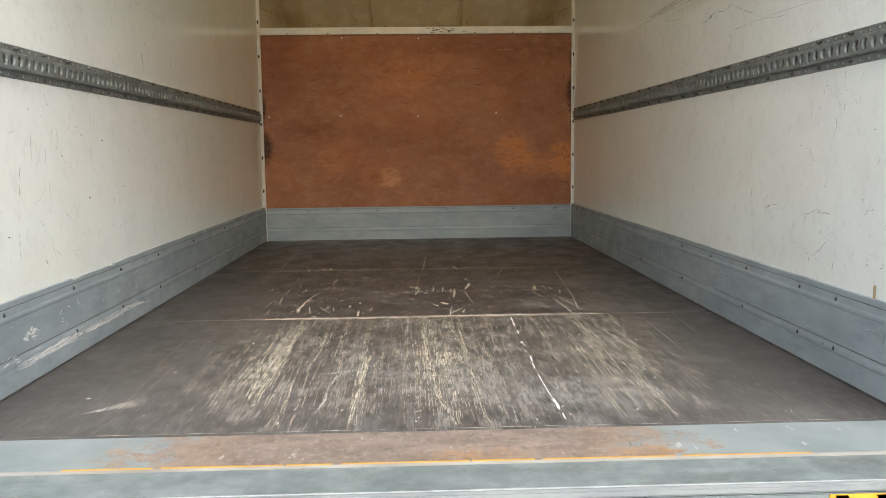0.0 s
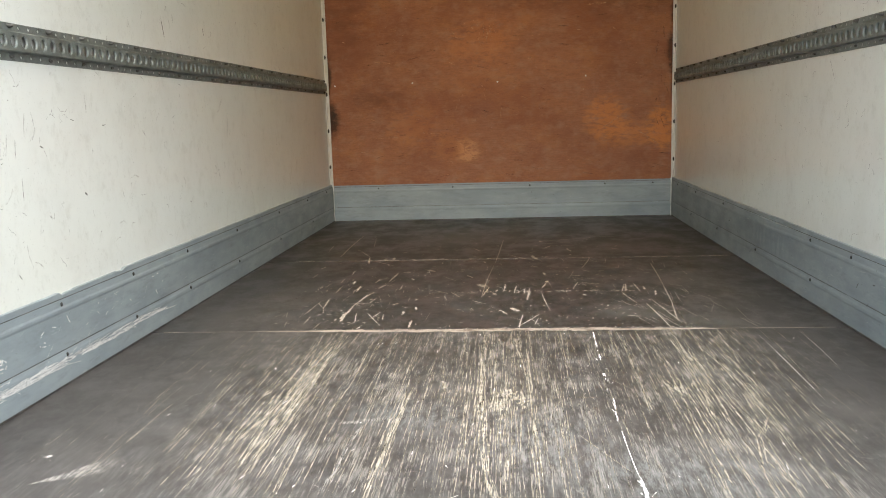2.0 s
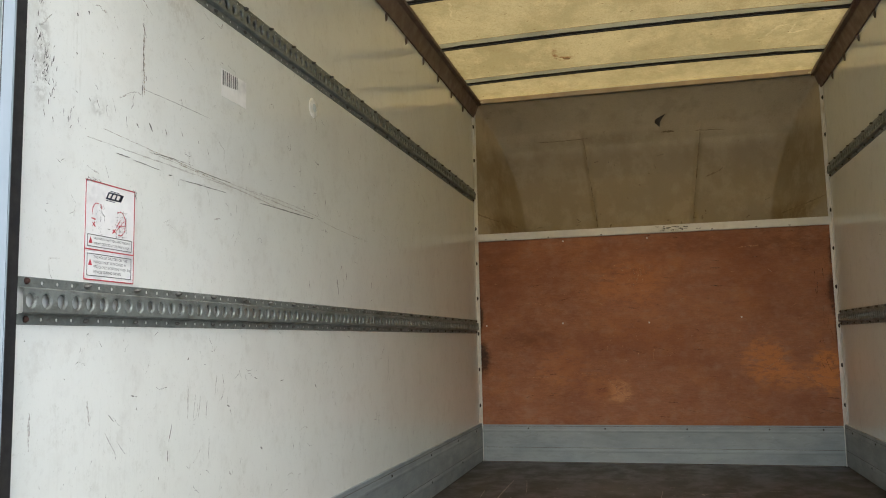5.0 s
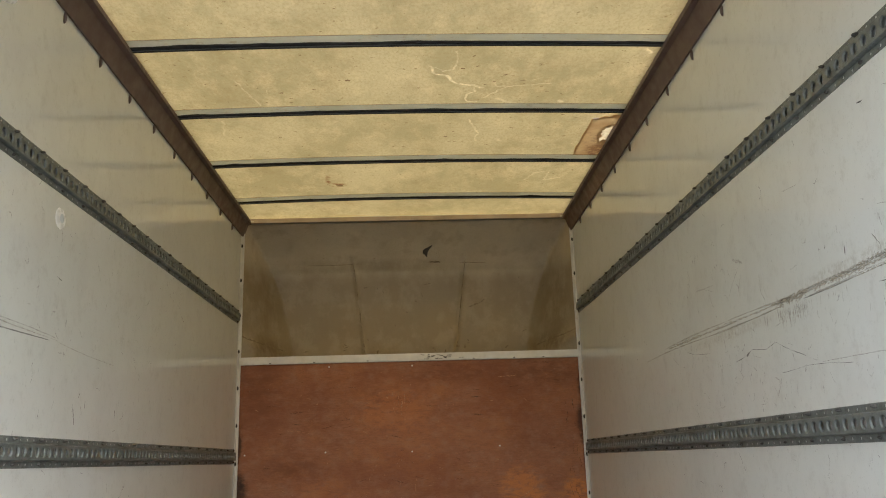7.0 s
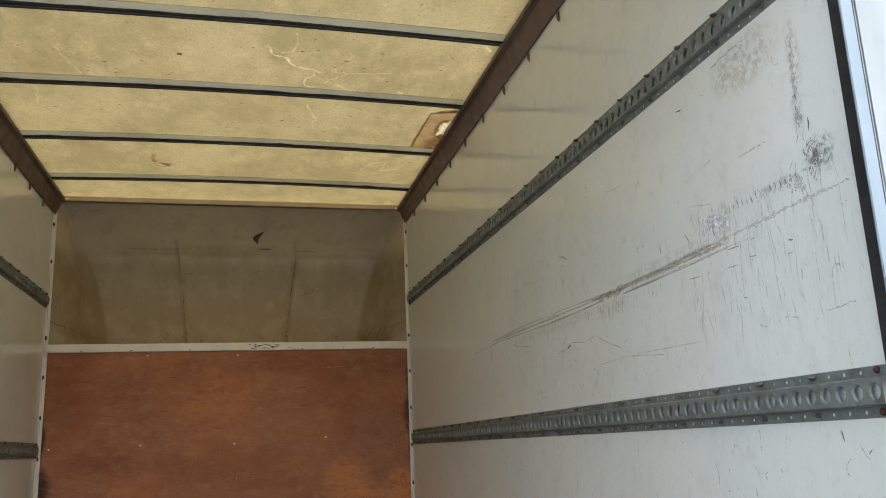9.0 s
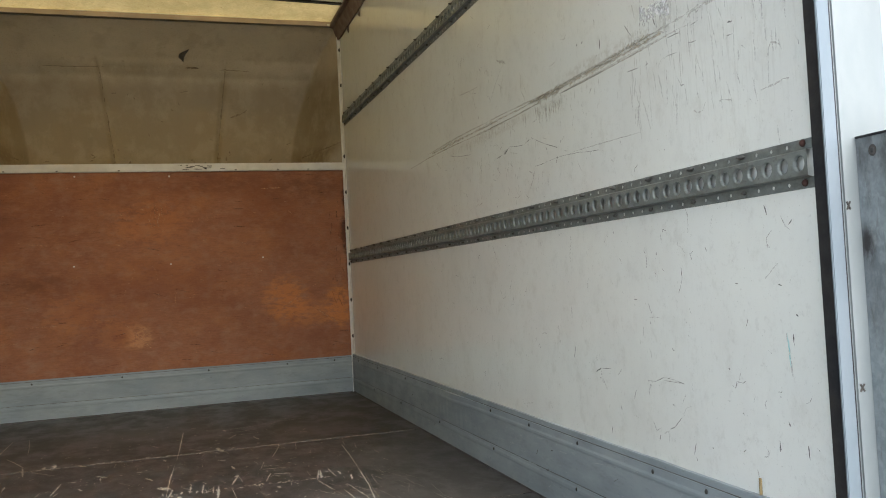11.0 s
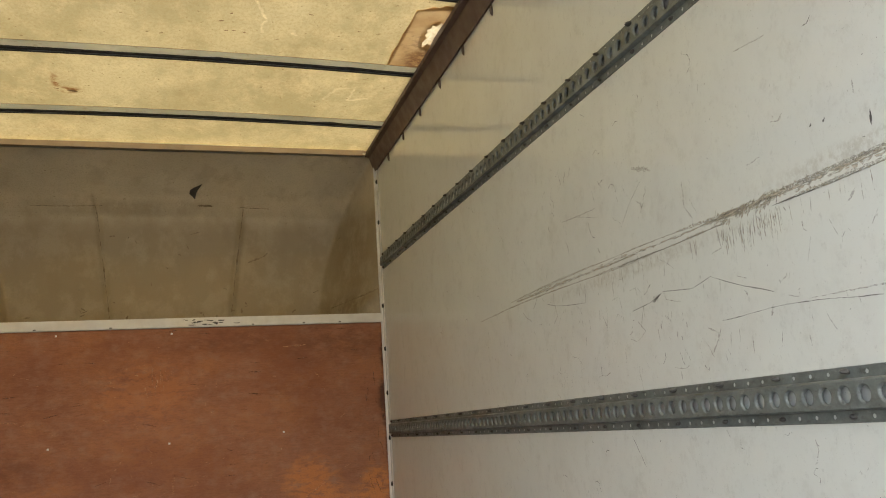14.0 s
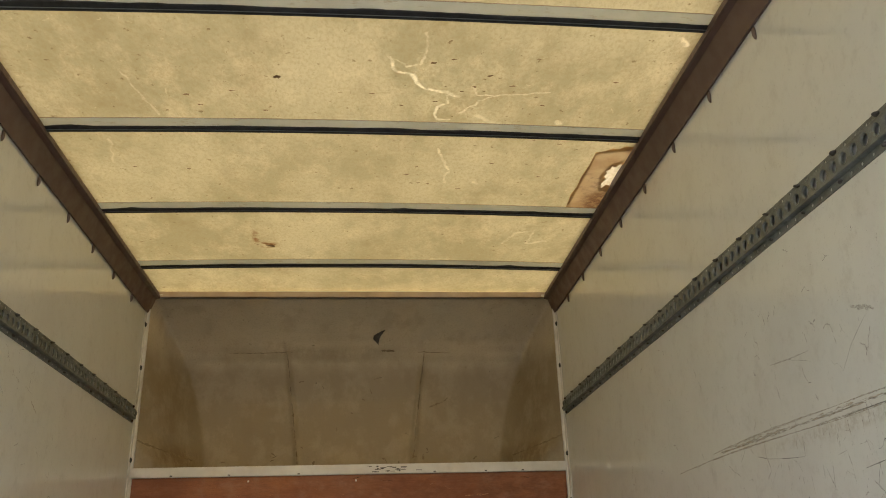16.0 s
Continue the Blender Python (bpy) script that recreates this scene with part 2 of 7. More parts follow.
def roof_material():
    """Thin glass-fibre sheet, greyish tan by reflected light and yellow by the daylight that it lets through."""
    k = Mat("translucent_roof_sheet", 0.5)
    cloud = k.ramp(k.noise(2.6, (1, 0.6, 1), 8, 0.7), 0.38, 0.62)
    c = k.mix(cloud, (0.455, 0.42, 0.30), (0.645, 0.60, 0.455))
    c = k.mix(k.ramp(k.noise(4.5, (1, 0.6, 1), 8, 0.72, (0, 3, 0)), 0.50, 0.70, 0, 0.55), c, (0.84, 0.77, 0.60))
    c = k.mix(k.ramp(k.noise(5, (1, 0.65, 1), 7, 0.72, (4, 2, 0)), 0.50, 0.74, 0, 0.55), c, (0.36, 0.295, 0.19))
    c = k.mix(k.ramp(k.noise(38, detail=3, offset=(1, 9, 0)), 0.66, 0.73, 0, 0.75), c, (0.20, 0.13, 0.06))
    c = k.mix(k.ramp(k.noise(85, (1, 0.6, 1), 5, 0.75, (2, 2, 0)), 0.42, 0.66, 0, 0.42), c, (0.40, 0.325, 0.19))
    c = k.mix(k.ramp(k.noise(26, (1, 1, 1), 5, 0.75, (6, 2, 0), 1.5), 0.62, 0.72, 0, 0.45), c, (0.92, 0.85, 0.66))
    # thick resin streaks that let more light through
    wobble = k.t.nodes.new("ShaderNodeTexNoise")
    wobble.inputs["Scale"].default_value, wobble.inputs["Detail"].default_value = 22, 4
    k.t.links.new(k.co, wobble.inputs["Vector"])
    shift = k.vector("SCALE", k.vector("SUBTRACT", wobble.outputs["Color"], (0.5, 0.5, 0.5)).outputs["Vector"])
    shift.inputs["Scale"].default_value = 0.035
    flat = k.vector("MULTIPLY", k.vector("ADD", k.co, shift.outputs["Vector"]).outputs["Vector"], (1.0, 1.0, 0.0)).outputs["Vector"]
    thick = k.ramp(k.noise(30, detail=4, rough=0.7, offset=(3, 1, 0)), 0.40, 0.58, 0.35, 1.0)
    resin = None
    for points, wide, amount in RESIN_STREAKS:
        spot = k.ramp(k.beside(flat, points), wide * 0.2, wide * 0.85, amount * 0.75, 0.0)
        resin = spot if resin is None else k.math("MAXIMUM", resin, spot)
    resin = k.math("MULTIPLY", resin, thick)
    smear = k.ramp(k.noise(22, detail=5, rough=0.7), 0.42, 0.58)
    for place, size in (((-0.42, 3.57, ROOF), (0.085, 0.05, 1)), ((-0.455, 3.48, ROOF), (0.025, 0.11, 1))):
        c = k.mix(k.math("MULTIPLY", k.near(place, size, 0.3), smear), c, (0.26, 0.115, 0.035))
    c = k.mix(resin, c, (0.96, 0.93, 0.84))
    k.colour(c)
    tr = k.t.nodes.new("ShaderNodeBsdfTranslucent")
    k.t.links.new(k.mix(0.75, c, (1.0, 0.74, 0.275), "MULTIPLY"), tr.inputs["Color"])
    mx = k.t.nodes.new("ShaderNodeMixShader")
    k.put(k.math("ADD", 0.23, k.math("MULTIPLY", resin, 0.22)), mx.inputs[0])
    k.t.links.new(k.b.outputs[0], mx.inputs[1])
    k.t.links.new(tr.outputs[0], mx.inputs[2])
    # a little light comes straight through the thin sheet
    straight = k.t.nodes.new("ShaderNodeBsdfTransparent")
    k.t.links.new(k.mix(1.0, c, (1.0, 0.68, 0.22), "MULTIPLY"), straight.inputs["Color"])
    thin = k.t.nodes.new("ShaderNodeMixShader")
    thin.inputs[0].default_value = 0.11
    k.t.links.new(mx.outputs[0], thin.inputs[1])
    k.t.links.new(straight.outputs[0], thin.inputs[2])
    k.t.links.new(thin.outputs[0], k.t.nodes["Material Output"].inputs["Surface"])
    k.bump(k.noise(45, detail=4), 0.12, 0.004)
    return k.m


def ply_material():
    """Red-brown varnished plywood, scuffed to orange in places."""
    k = Mat("varnished_plywood", 0.5)
    grain = k.noise(16, (1, 1, 9), 8, 0.75, distort=0.3)
    c = k.mix(k.ramp(grain, 0.32, 0.7), (0.285, 0.116, 0.057), (0.36, 0.153, 0.079))
    blot = k.noise(4.5, (1, 1, 1.3), 9, 0.78)
    c = k.mix(k.ramp(blot, 0.46, 0.70, 0, 0.45), c, (0.47, 0.20, 0.082))
    c = k.mix(k.ramp(k.noise(3.4, (1, 1, 1.7), 10, 0.82, (8, 0, 3)), 0.44, 0.70, 0, 0.55), c, (0.18, 0.070, 0.038))
    c = k.mix(k.ramp(k.noise(60, (1, 1, 8), 5, 0.7, (2, 0, 5)), 0.50, 0.66, 0, 0.36), c, (0.17, 0.068, 0.038))
    c = k.mix(k.ramp(k.noise(11, (1, 1, 1.8), 7, 0.75), 0.46, 0.70, 0, 0.6), c, (0.37, 0.205, 0.13))
    rag = k.noise(17, (1, 1, 2.3), 12, 0.80, (2, 0, 4))
    for place, size, tone, amount in (
        ((-0.20, DEEP, 0.44), (0.14, 1, 0.12), (0.53, 0.255, 0.115), 0.85),
        ((-0.34, DEEP, 0.47), (0.22, 1, 0.15), (0.52, 0.215, 0.08), 0.55),
        ((-0.55, DEEP, 0.60), (0.30, 1, 0.20), (0.48, 0.19, 0.07), 0.50),
        ((0.68, DEEP, 0.62), (0.24, 1, 0.24), (0.55, 0.205, 0.06), 0.70),
        ((0.82, DEEP, 0.52), (0.26, 1, 0.14), (0.55, 0.21, 0.065), 0.60),
        ((1.02, DEEP, 0.56), (0.16, 1, 0.24), (0.56, 0.21, 0.06), 0.80),
        ((-0.10, DEEP, 1.12), (0.36, 1, 0.26), (0.49, 0.19, 0.07), 0.50),
        ((-0.05, DEEP, 0.85), (0.40, 1, 0.20), (0.46, 0.19, 0.075), 0.40),
        ((0.45, DEEP, 0.95), (0.35, 1, 0.16), (0.44, 0.185, 0.075), 0.30),
    ):
        worn = k.math("MULTIPLY", k.near(place, size, 0.0), k.ramp(rag, 0.36, 0.62, 0.05, 1.0))
        c = k.mix(k.ramp(worn, 0.06, 0.55, 0.0, amount), c, tone)
    # soft darkening of top and edges: shade put into the varnish colour
    for place, size in (((0.85, DEEP, 1.34), (0.55, 1, 0.22)), ((-0.95, DEEP, 1.25), (0.35, 1, 0.35)), ((0.25, DEEP, 1.36), (0.5, 1, 0.14)), ((-0.75, DEEP, 0.78), (0.35, 1, 0.16))):
        shade_patch = k.math("MULTIPLY", k.near(place, size, 0.0), k.ramp(k.noise(9, (1, 1, 2.2), 8, 0.75, (6, 0, 2)), 0.36, 0.62, 0.2, 1.0))
        c = k.mix(k.math("MULTIPLY", shade_patch, 0.6), c, (0.125, 0.046, 0.026))
    for place, size in (((-1.10, DEEP, 0.66), (0.13, 1, 0.20)), ((-1.10, DEEP, 0.95), (0.07, 1, 0.34)), ((1.10, DEEP, 1.02), (0.09, 1, 0.26)), ((1.10, DEEP, 1.28), (0.06, 1, 0.22)), ((1.10, DEEP, 0.78), (0.045, 1, 0.28)), ((-1.10, DEEP, 0.45), (0.03, 1, 0.2))):
        damp = k.math("MULTIPLY", k.near(place, size, 0.0), k.ramp(rag, 0.30, 0.60, 0.45, 1.0))
        damp = k.math("MULTIPLY", damp, k.ramp(k.noise(15, (1, 1, 0.6), 8, 0.8, (4, 0, 1)), 0.34, 0.52, 0.35, 1.0))
        c = k.mix(k.ramp(damp, 0.10, 0.60, 0.0, 0.92), c, (0.026, 0.014, 0.010))
    c = k.mix(k.ramp(k.noise(150, (1, 1, 5), 5, 0.75, (1, 2, 6)), 0.50, 0.64, 0, 0.30), c, (0.14, 0.054, 0.030))
    c = k.mix(k.ramp(k.noise(95, (1, 1, 4), 5, 0.75, (5, 2, 1)), 0.60, 0.70, 0, 0.28), c, (0.50, 0.26, 0.125))
    c = k.mix(k.ramp(k.noise(1.7, (1, 1, 1.2), 5, 0.6, (3, 0, 7)), 0.46, 0.66, 0, 0.45), c, (0.20, 0.062, 0.030))
    k.colour(c)
    k.rough(k.ramp(blot, 0.4, 0.65, 0.62, 0.78))
    k.b.inputs["Specular IOR Level"].default_value = 0.3
    k.bump(grain, 0.12, 0.003)
    return k.m


def floor_material(name, worn):
    """Dark resin-faced plywood; worn: how far the facing is scored through lengthwise."""
    k = Mat(name, 0.42)
    c = k.mix(k.ramp(k.noise(2.0, detail=6), 0.3, 0.7), (0.034, 0.032, 0.031), (0.052, 0.048, 0.046))
    dust = k.noise(5, (1.2, 0.8, 1), 7, 0.7)
    c = k.mix(k.ramp(dust, 0.50, 0.76, 0, 0.30), c, (0.15, 0.148, 0.142))
    c = k.mix(k.ramp(k.noise(170, (1, 0.6, 1), 4, 0.7, (3, 3, 0)), 0.54, 0.70, 0, 0.20), c, (0.20, 0.185, 0.165))
    x, y = k.axis(0), k.axis(1)
    if worn:
        side = k.ramp(k.math("ABSOLUTE", k.math("SUBTRACT", x, 0.04)), 0.40, 1.08, 1, 0.0)
        blot = k.ramp(k.noise(2.4, (1.3, 0.9, 1), 5, 0.6, (2, 0, 0)), 0.30, 0.62)
        tuft = k.ramp(k.noise(16, (1, 0.35, 1), 5, 0.65, (1, 6, 0)), 0.42, 0.62)
        wear = k.math("MULTIPLY", k.math("MULTIPLY", side, k.math("ADD", 0.4, k.math("MULTIPLY", blot, 0.6))), k.math("ADD", 0.25, k.math("MULTIPLY", tuft, 0.75)))
        fine = k.noise(330, (1, 0.035, 1), 6, 0.75, distort=0.2)
        cut = k.math("ADD", fine, k.math("MULTIPLY", wear, 0.19))
        c = k.mix(k.ramp(cut, 0.635, 0.70, 0, 0.50), c, (0.27, 0.255, 0.235))
        coarse = k.noise(170, (1, 0.035, 1), 7, 0.75, (7, 0, 0), 0.3)
        c = k.mix(k.ramp(k.math("ADD", coarse, k.math("MULTIPLY", wear, 0.15)), 0.69, 0.75, 0, 0.45), c, (0.36, 0.335, 0.285))
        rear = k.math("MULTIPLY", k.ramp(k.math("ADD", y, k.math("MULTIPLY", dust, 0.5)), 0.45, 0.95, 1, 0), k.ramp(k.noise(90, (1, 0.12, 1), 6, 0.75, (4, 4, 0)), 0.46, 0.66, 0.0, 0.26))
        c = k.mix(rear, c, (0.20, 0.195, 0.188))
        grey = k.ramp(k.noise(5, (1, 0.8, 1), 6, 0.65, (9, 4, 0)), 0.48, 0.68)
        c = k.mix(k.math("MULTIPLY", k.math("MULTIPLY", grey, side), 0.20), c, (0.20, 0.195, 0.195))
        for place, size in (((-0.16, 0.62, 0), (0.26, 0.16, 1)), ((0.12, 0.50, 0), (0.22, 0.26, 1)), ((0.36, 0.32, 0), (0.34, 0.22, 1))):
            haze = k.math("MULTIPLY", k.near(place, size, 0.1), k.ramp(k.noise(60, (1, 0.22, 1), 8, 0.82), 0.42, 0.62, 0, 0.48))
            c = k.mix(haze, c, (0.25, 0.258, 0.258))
        for place, size in (((0.05, 0.70, 0), (0.07, 0.10, 1)), ((0.55, 0.78, 0), (0.16, 0.22, 1)), ((-0.46, 0.64, 0), (0.14, 0.5, 1))):
            c = k.mix(k.math("MULTIPLY", k.near(place, size, 0.0), k.ramp(k.noise(150, (1, 0.05, 1), 6, 0.75), 0.52, 0.62, 0, 0.5)), c, (0.42, 0.37, 0.29))
        k.bump(cut, 0.2, 0.003)
    else:
        cut = k.noise(60, (1, 0.05, 1), 5, 0.6)
        c = k.mix(k.ramp(cut, 0.70, 0.78, 0, 0.22), c, (0.25, 0.22, 0.18))
        for place, size in (((0.45, 1.62, 0), (0.20, 0.17, 1)), ((0.72, 2.15, 0), (0.24, 0.2, 1)), ((0.66, 1.5, 0), (0.2, 0.16, 1)), ((0.62, 3.0, 0), (0.3, 0.25, 1)), ((-0.2, 3.3, 0), (0.5, 0.3, 1))):
            c = k.mix(k.math("MULTIPLY", k.near(place, size, 0.1), k.ramp(dust, 0.35, 0.7, 0.0, 0.45)), c, (0.20, 0.195, 0.185))
        k.bump(cut, 0.06, 0.003)
    k.colour(c)
    k.rough(k.ramp(dust, 0.35, 0.7, 0.34, 0.6))
    return k.m


def threshold_material():
    """Blue-grey painted steel, worn to brown rust over the middle."""
    k = Mat("worn_painted_steel", 0.5)
    c = k.mix(k.ramp(k.noise(6, detail=5), 0.3, 0.7), (0.125, 0.148, 0.155), (0.175, 0.20, 0.205))
    x = k.axis(0)
    rag = k.math("ADD", k.math("ABSOLUTE", k.math("ADD", x, 0.05)), k.math("MULTIPLY", k.noise(8, (1, 1.4, 1), 10, 0.82), 1.3))
    rust = k.mix(k.ramp(k.noise(7, (1, 2, 1), 6, 0.65), 0.35, 0.7), (0.105, 0.082, 0.070), (0.19, 0.155, 0.132))
    rust = k.mix(k.ramp(k.noise(5, detail=6, rough=0.7, offset=(6, 0, 0)), 0.58, 0.74, 0, 0.5), rust, (0.20, 0.128, 0.082))
    rust = k.mix(k.ramp(k.noise(60, (1, 0.6, 1), 5, 0.75, (1, 7, 0)), 0.48, 0.66, 0, 0.6), rust, (0.235, 0.205, 0.18))
    rust = k.mix(k.ramp(k.noise(18, detail=7, rough=0.8, offset=(9, 0, 0)), 0.54, 0.64, 0, 0.7), rust, (0.055, 0.04, 0.034))
    rust = k.mix(k.math("MULTIPLY", k.ramp(rag, 0.95, 1.16), 0.28), rust, (0.21, 0.135, 0.085))
    for place, size in (((0.10, -0.06, 0), (0.20, 0.05, 1)), ((0.45, -0.06, 0), (0.16, 0.05, 1)), ((-0.66, 0.02, 0), (0.06, 0.07, 1))):
        rust = k.mix(k.math("MULTIPLY", k.near(place, size, 0.1), k.ramp(k.noise(22, detail=6, rough=0.75, offset=(1, 1, 0)), 0.40, 0.66, 0, 0.7)), rust, (0.28, 0.15, 0.06))
    c = k.mix(k.ramp(rag, 1.15, 1.25, 1, 0), c, rust)
    c = k.mix(k.ramp(k.noise(40, (1, 0.3, 1), 4), 0.66, 0.74, 0, 0.5), c, (0.5, 0.48, 0.44))
    k.colour(c)
    k.bump(k.noise(50, detail=4), 0.15, 0.003)
    return k.m


def galvanised_material():
    """Weathered zinc with black grease and white bloom."""
    k = Mat("weathered_galvanised_steel", 0.6, 0.25)
    c = k.mix(k.ramp(k.noise(22, detail=5, rough=0.7), 0.3, 0.7), (0.17, 0.195, 0.205), (0.245, 0.275, 0.285))
    c = k.mix(k.ramp(k.noise(26, (1, 1, 0.16), 7, 0.75, (4, 4, 0)), 0.50, 0.68, 0, 0.5), c, (0.075, 0.065, 0.058))
    c = k.mix(k.ramp(k.noise(40, (1, 1, 0.25), 6, 0.75, (0, 7, 2)), 0.54, 0.70, 0, 0.5), c, (0.13, 0.115, 0.10))
    c = k.mix(k.ramp(k.noise(80, (1, 1, 0.7), 4, 0.6, (1, 2, 2), 0.6), 0.44, 0.66, 0, 0.5), c, (0.30, 0.33, 0.335))
    soot = k.noise(30, (1, 1, 0.5), 6, 0.7)
    for place, size, amount in (((1.14, -0.01, 0.87), (0.2, 0.10, 0.06), 0.6), ((1.14, 0.008, 0.72), (0.2, 0.026, 0.055), 0.95), ((1.14, -0.06, 0.86), (0.2, 0.05, 0.20), 0.5), ((1.14, 0.0, 0.64), (0.2, 0.05, 0.12), 0.4)):
        c = k.mix(k.math("MULTIPLY", k.near(place, size, 0.2), k.ramp(soot, 0.34, 0.60, 0.2, amount)), c, (0.030, 0.026, 0.024))
    k.colour(c)
    k.bump(k.noise(80, detail=3), 0.2, 0.003)
    return k.m


def rail_material():
    """Dull dark galvanised strip with brown grime and a few pale rubbed flecks."""
    k = Mat("dull_galvanised_rail", 0.42, 0.2)
    c = k.mix(k.ramp(k.noise(34, detail=6, rough=0.7), 0.3, 0.7), (0.134, 0.150, 0.143), (0.200, 0.218, 0.206))
    c = k.mix(k.ramp(k.noise(9, (1, 1, 2.5), 8, 0.75, (3, 1, 4)), 0.46, 0.66, 0, 0.6), c, (0.086, 0.082, 0.068))
    c = k.mix(k.ramp(k.noise(60, (1, 0.6, 1), 6, 0.75, (1, 5, 2)), 0.54, 0.68, 0, 0.6), c, (0.060, 0.056, 0.048))
    c = k.mix(k.ramp(k.noise(110, (1, 0.5, 1), 5, 0.75, (7, 2, 1)), 0.60, 0.70, 0, 0.5), c, (0.30, 0.315, 0.30))
    k.colour(c)
    k.rough(k.ramp(k.noise(20, detail=4), 0.3, 0.7, 0.36, 0.6))
    k.bump(k.noise(80, detail=4), 0.12, 0.003)
    return k.m


def bow_material():
    """Pale grey bonded strip, thin enough to let some of the roof's light through."""
    k = Mat("pale_bonded_strip", 0.5)
    c = k.mix(k.ramp(k.noise(7, (1, 2, 1), 6, 0.7), 0.3, 0.7), (0.70, 0.77, 0.80), (0.80, 0.86, 0.88))
    c = k.mix(k.ramp(k.noise(30, (0.6, 2, 1), 5, 0.7, (3, 1, 0)), 0.56, 0.70, 0, 0.5), c, (0.48, 0.45, 0.38))
    k.colour(c)
    tr = k.t.nodes.new("ShaderNodeBsdfTranslucent")
    k.t.links.new(c, tr.inputs["Color"])
    mx = k.t.nodes.new("ShaderNodeMixShader")
    mx.inputs[0].default_value = 0.5
    k.t.links.new(k.b.outputs[0], mx.inputs[1])
    k.t.links.new(tr.outputs[0], mx.inputs[2])
    k.t.links.new(mx.outputs[0], k.t.nodes["Material Output"].inputs["Surface"])
    return k.m


BOWSTRIP = bow_material()
WALL, NOSE, ROOFING, PLY = wall_material(), nose_material(), roof_material(), ply_material()
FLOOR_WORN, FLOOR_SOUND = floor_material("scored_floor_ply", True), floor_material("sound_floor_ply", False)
THRESHOLD, GALV = threshold_material(), galvanised_material()
def kick_material():
    """Grey paint on aluminium: clouded, rubbed along its length, with small pale nicks and grimy specks."""
    k = Mat("grey_painted_aluminium", 0.45, 0.05)
    c = k.mix(k.ramp(k.noise(5, (1, 0.5, 1.6), 7, 0.7), 0.32, 0.68), (0.205, 0.242, 0.262), (0.275, 0.315, 0.332))
    c = k.mix(k.ramp(k.noise(26, (1, 0.35, 1.4), 6, 0.72, (2, 7, 1)), 0.50, 0.68, 0, 0.5), c, (0.17, 0.195, 0.205))
    c = k.mix(k.ramp(k.noise(60, (1, 0.16, 1), 5, 0.7, (6, 1, 3)), 0.62, 0.72, 0, 0.45), c, (0.40, 0.435, 0.45))
    c = k.mix(k.ramp(k.noise(110, (1, 0.6, 1), 4, 0.7, (3, 3, 9)), 0.66, 0.72, 0, 0.6), c, (0.09, 0.095, 0.098))
    c = k.mix(k.ramp(k.noise(95, (1, 0.5, 1), 4, 0.7, (8, 2, 4)), 0.68, 0.74, 0, 0.6), c, (0.50, 0.53, 0.54))
    k.colour(c)
    k.rough(k.ramp(k.noise(18, (1, 0.4, 1), 5), 0.3, 0.7, 0.36, 0.56))
    k.bump(k.noise(24, (1, 0.4, 1), 4), 0.10, 0.003)
    return k.m


GREY = kick_material()
GREY_PALE = simple("pale_grey_paint", (0.285, 0.325, 0.345), (0.34, 0.375, 0.39), 11, 0.5, 0.0, 0.08, (1, 0.5, 2), (0.24, 0.26, 0.27))
RAIL = rail_material()
BOLT = simple("dirty_bolt_steel", (0.055, 0.051, 0.046), (0.12, 0.115, 0.105), 60, 0.6, 0.2, 0.1, (1, 1, 1), (0.05, 0.036, 0.027))
RUST = simple("rusty_bolt_steel", (0.060, 0.022, 0.015), (0.035, 0.017, 0.012), 60, 0.85, 0.0, 0.2)
BROWN = simple("brown_painted_steel", (0.110, 0.069, 0.057), (0.130, 0.083, 0.068), 8, 0.5, 0.0, 0.08, (1, 0.4, 1), (0.095, 0.061, 0.050))
BROWN_PALE = simple("faded_brown_paint", (0.34, 0.285, 0.235), (0.42, 0.355, 0.30), 10, 0.55, 0.0, 0.08)
TRIM = simple("cream_painted_trim", (0.70, 0.69, 0.645), (0.62, 0.605, 0.56), 14, 0.45, 0.0, 0.1, (1, 1, 1), (0.45, 0.43, 0.38))
LIP_BROWN = simple("worn_brown_lip", (0.085, 0.052, 0.043), (0.125, 0.085, 0.07), 18, 0.55, 0.0, 0.1, (1, 0.3, 1), (0.17, 0.13, 0.11))
SEAL = simple("black_sealant", (0.015, 0.016, 0.018), (0.03, 0.032, 0.034), 20, 0.6, 0.0, 0.2)
ZINC = simple("pale_worn_zinc", (0.34, 0.36, 0.35), (0.56, 0.58, 0.56), 40, 0.5, 0.1, 0.2, (1, 1, 0.5), (0.20, 0.19, 0.17))
LIPWORN = simple("worn_lip_steel", (0.19, 0.178, 0.16), (0.25, 0.238, 0.218), 20, 0.55, 0.0, 0.15, (0.3, 1, 1), (0.14, 0.125, 0.105))
RUBBER = simple("black_rubber", (0.012, 0.013, 0.016), (0.024, 0.022, 0.021), 14, 0.8, 0.0, 0.15, (1, 1, 0.3), (0.045, 0.033, 0.024))
ALU = simple("pale_aluminium", (0.155, 0.19, 0.22), (0.19, 0.22, 0.25), 10, 0.42, 0.15, 0.06, (1, 1, 0.3), (0.175, 0.20, 0.215))
PILLAR = simple("pale_grey_painted_pillar", (0.205, 0.228, 0.235), (0.25, 0.272, 0.277), 7, 0.5, 0.0, 0.06, (1, 1, 0.4), (0.165, 0.172, 0.17))
STEELBAR = simple("bare_bright_steel", (0.13, 0.145, 0.15), (0.19, 0.205, 0.205), 16, 0.5, 0.2, 0.1, (0.3, 1, 1), (0.20, 0.21, 0.21))
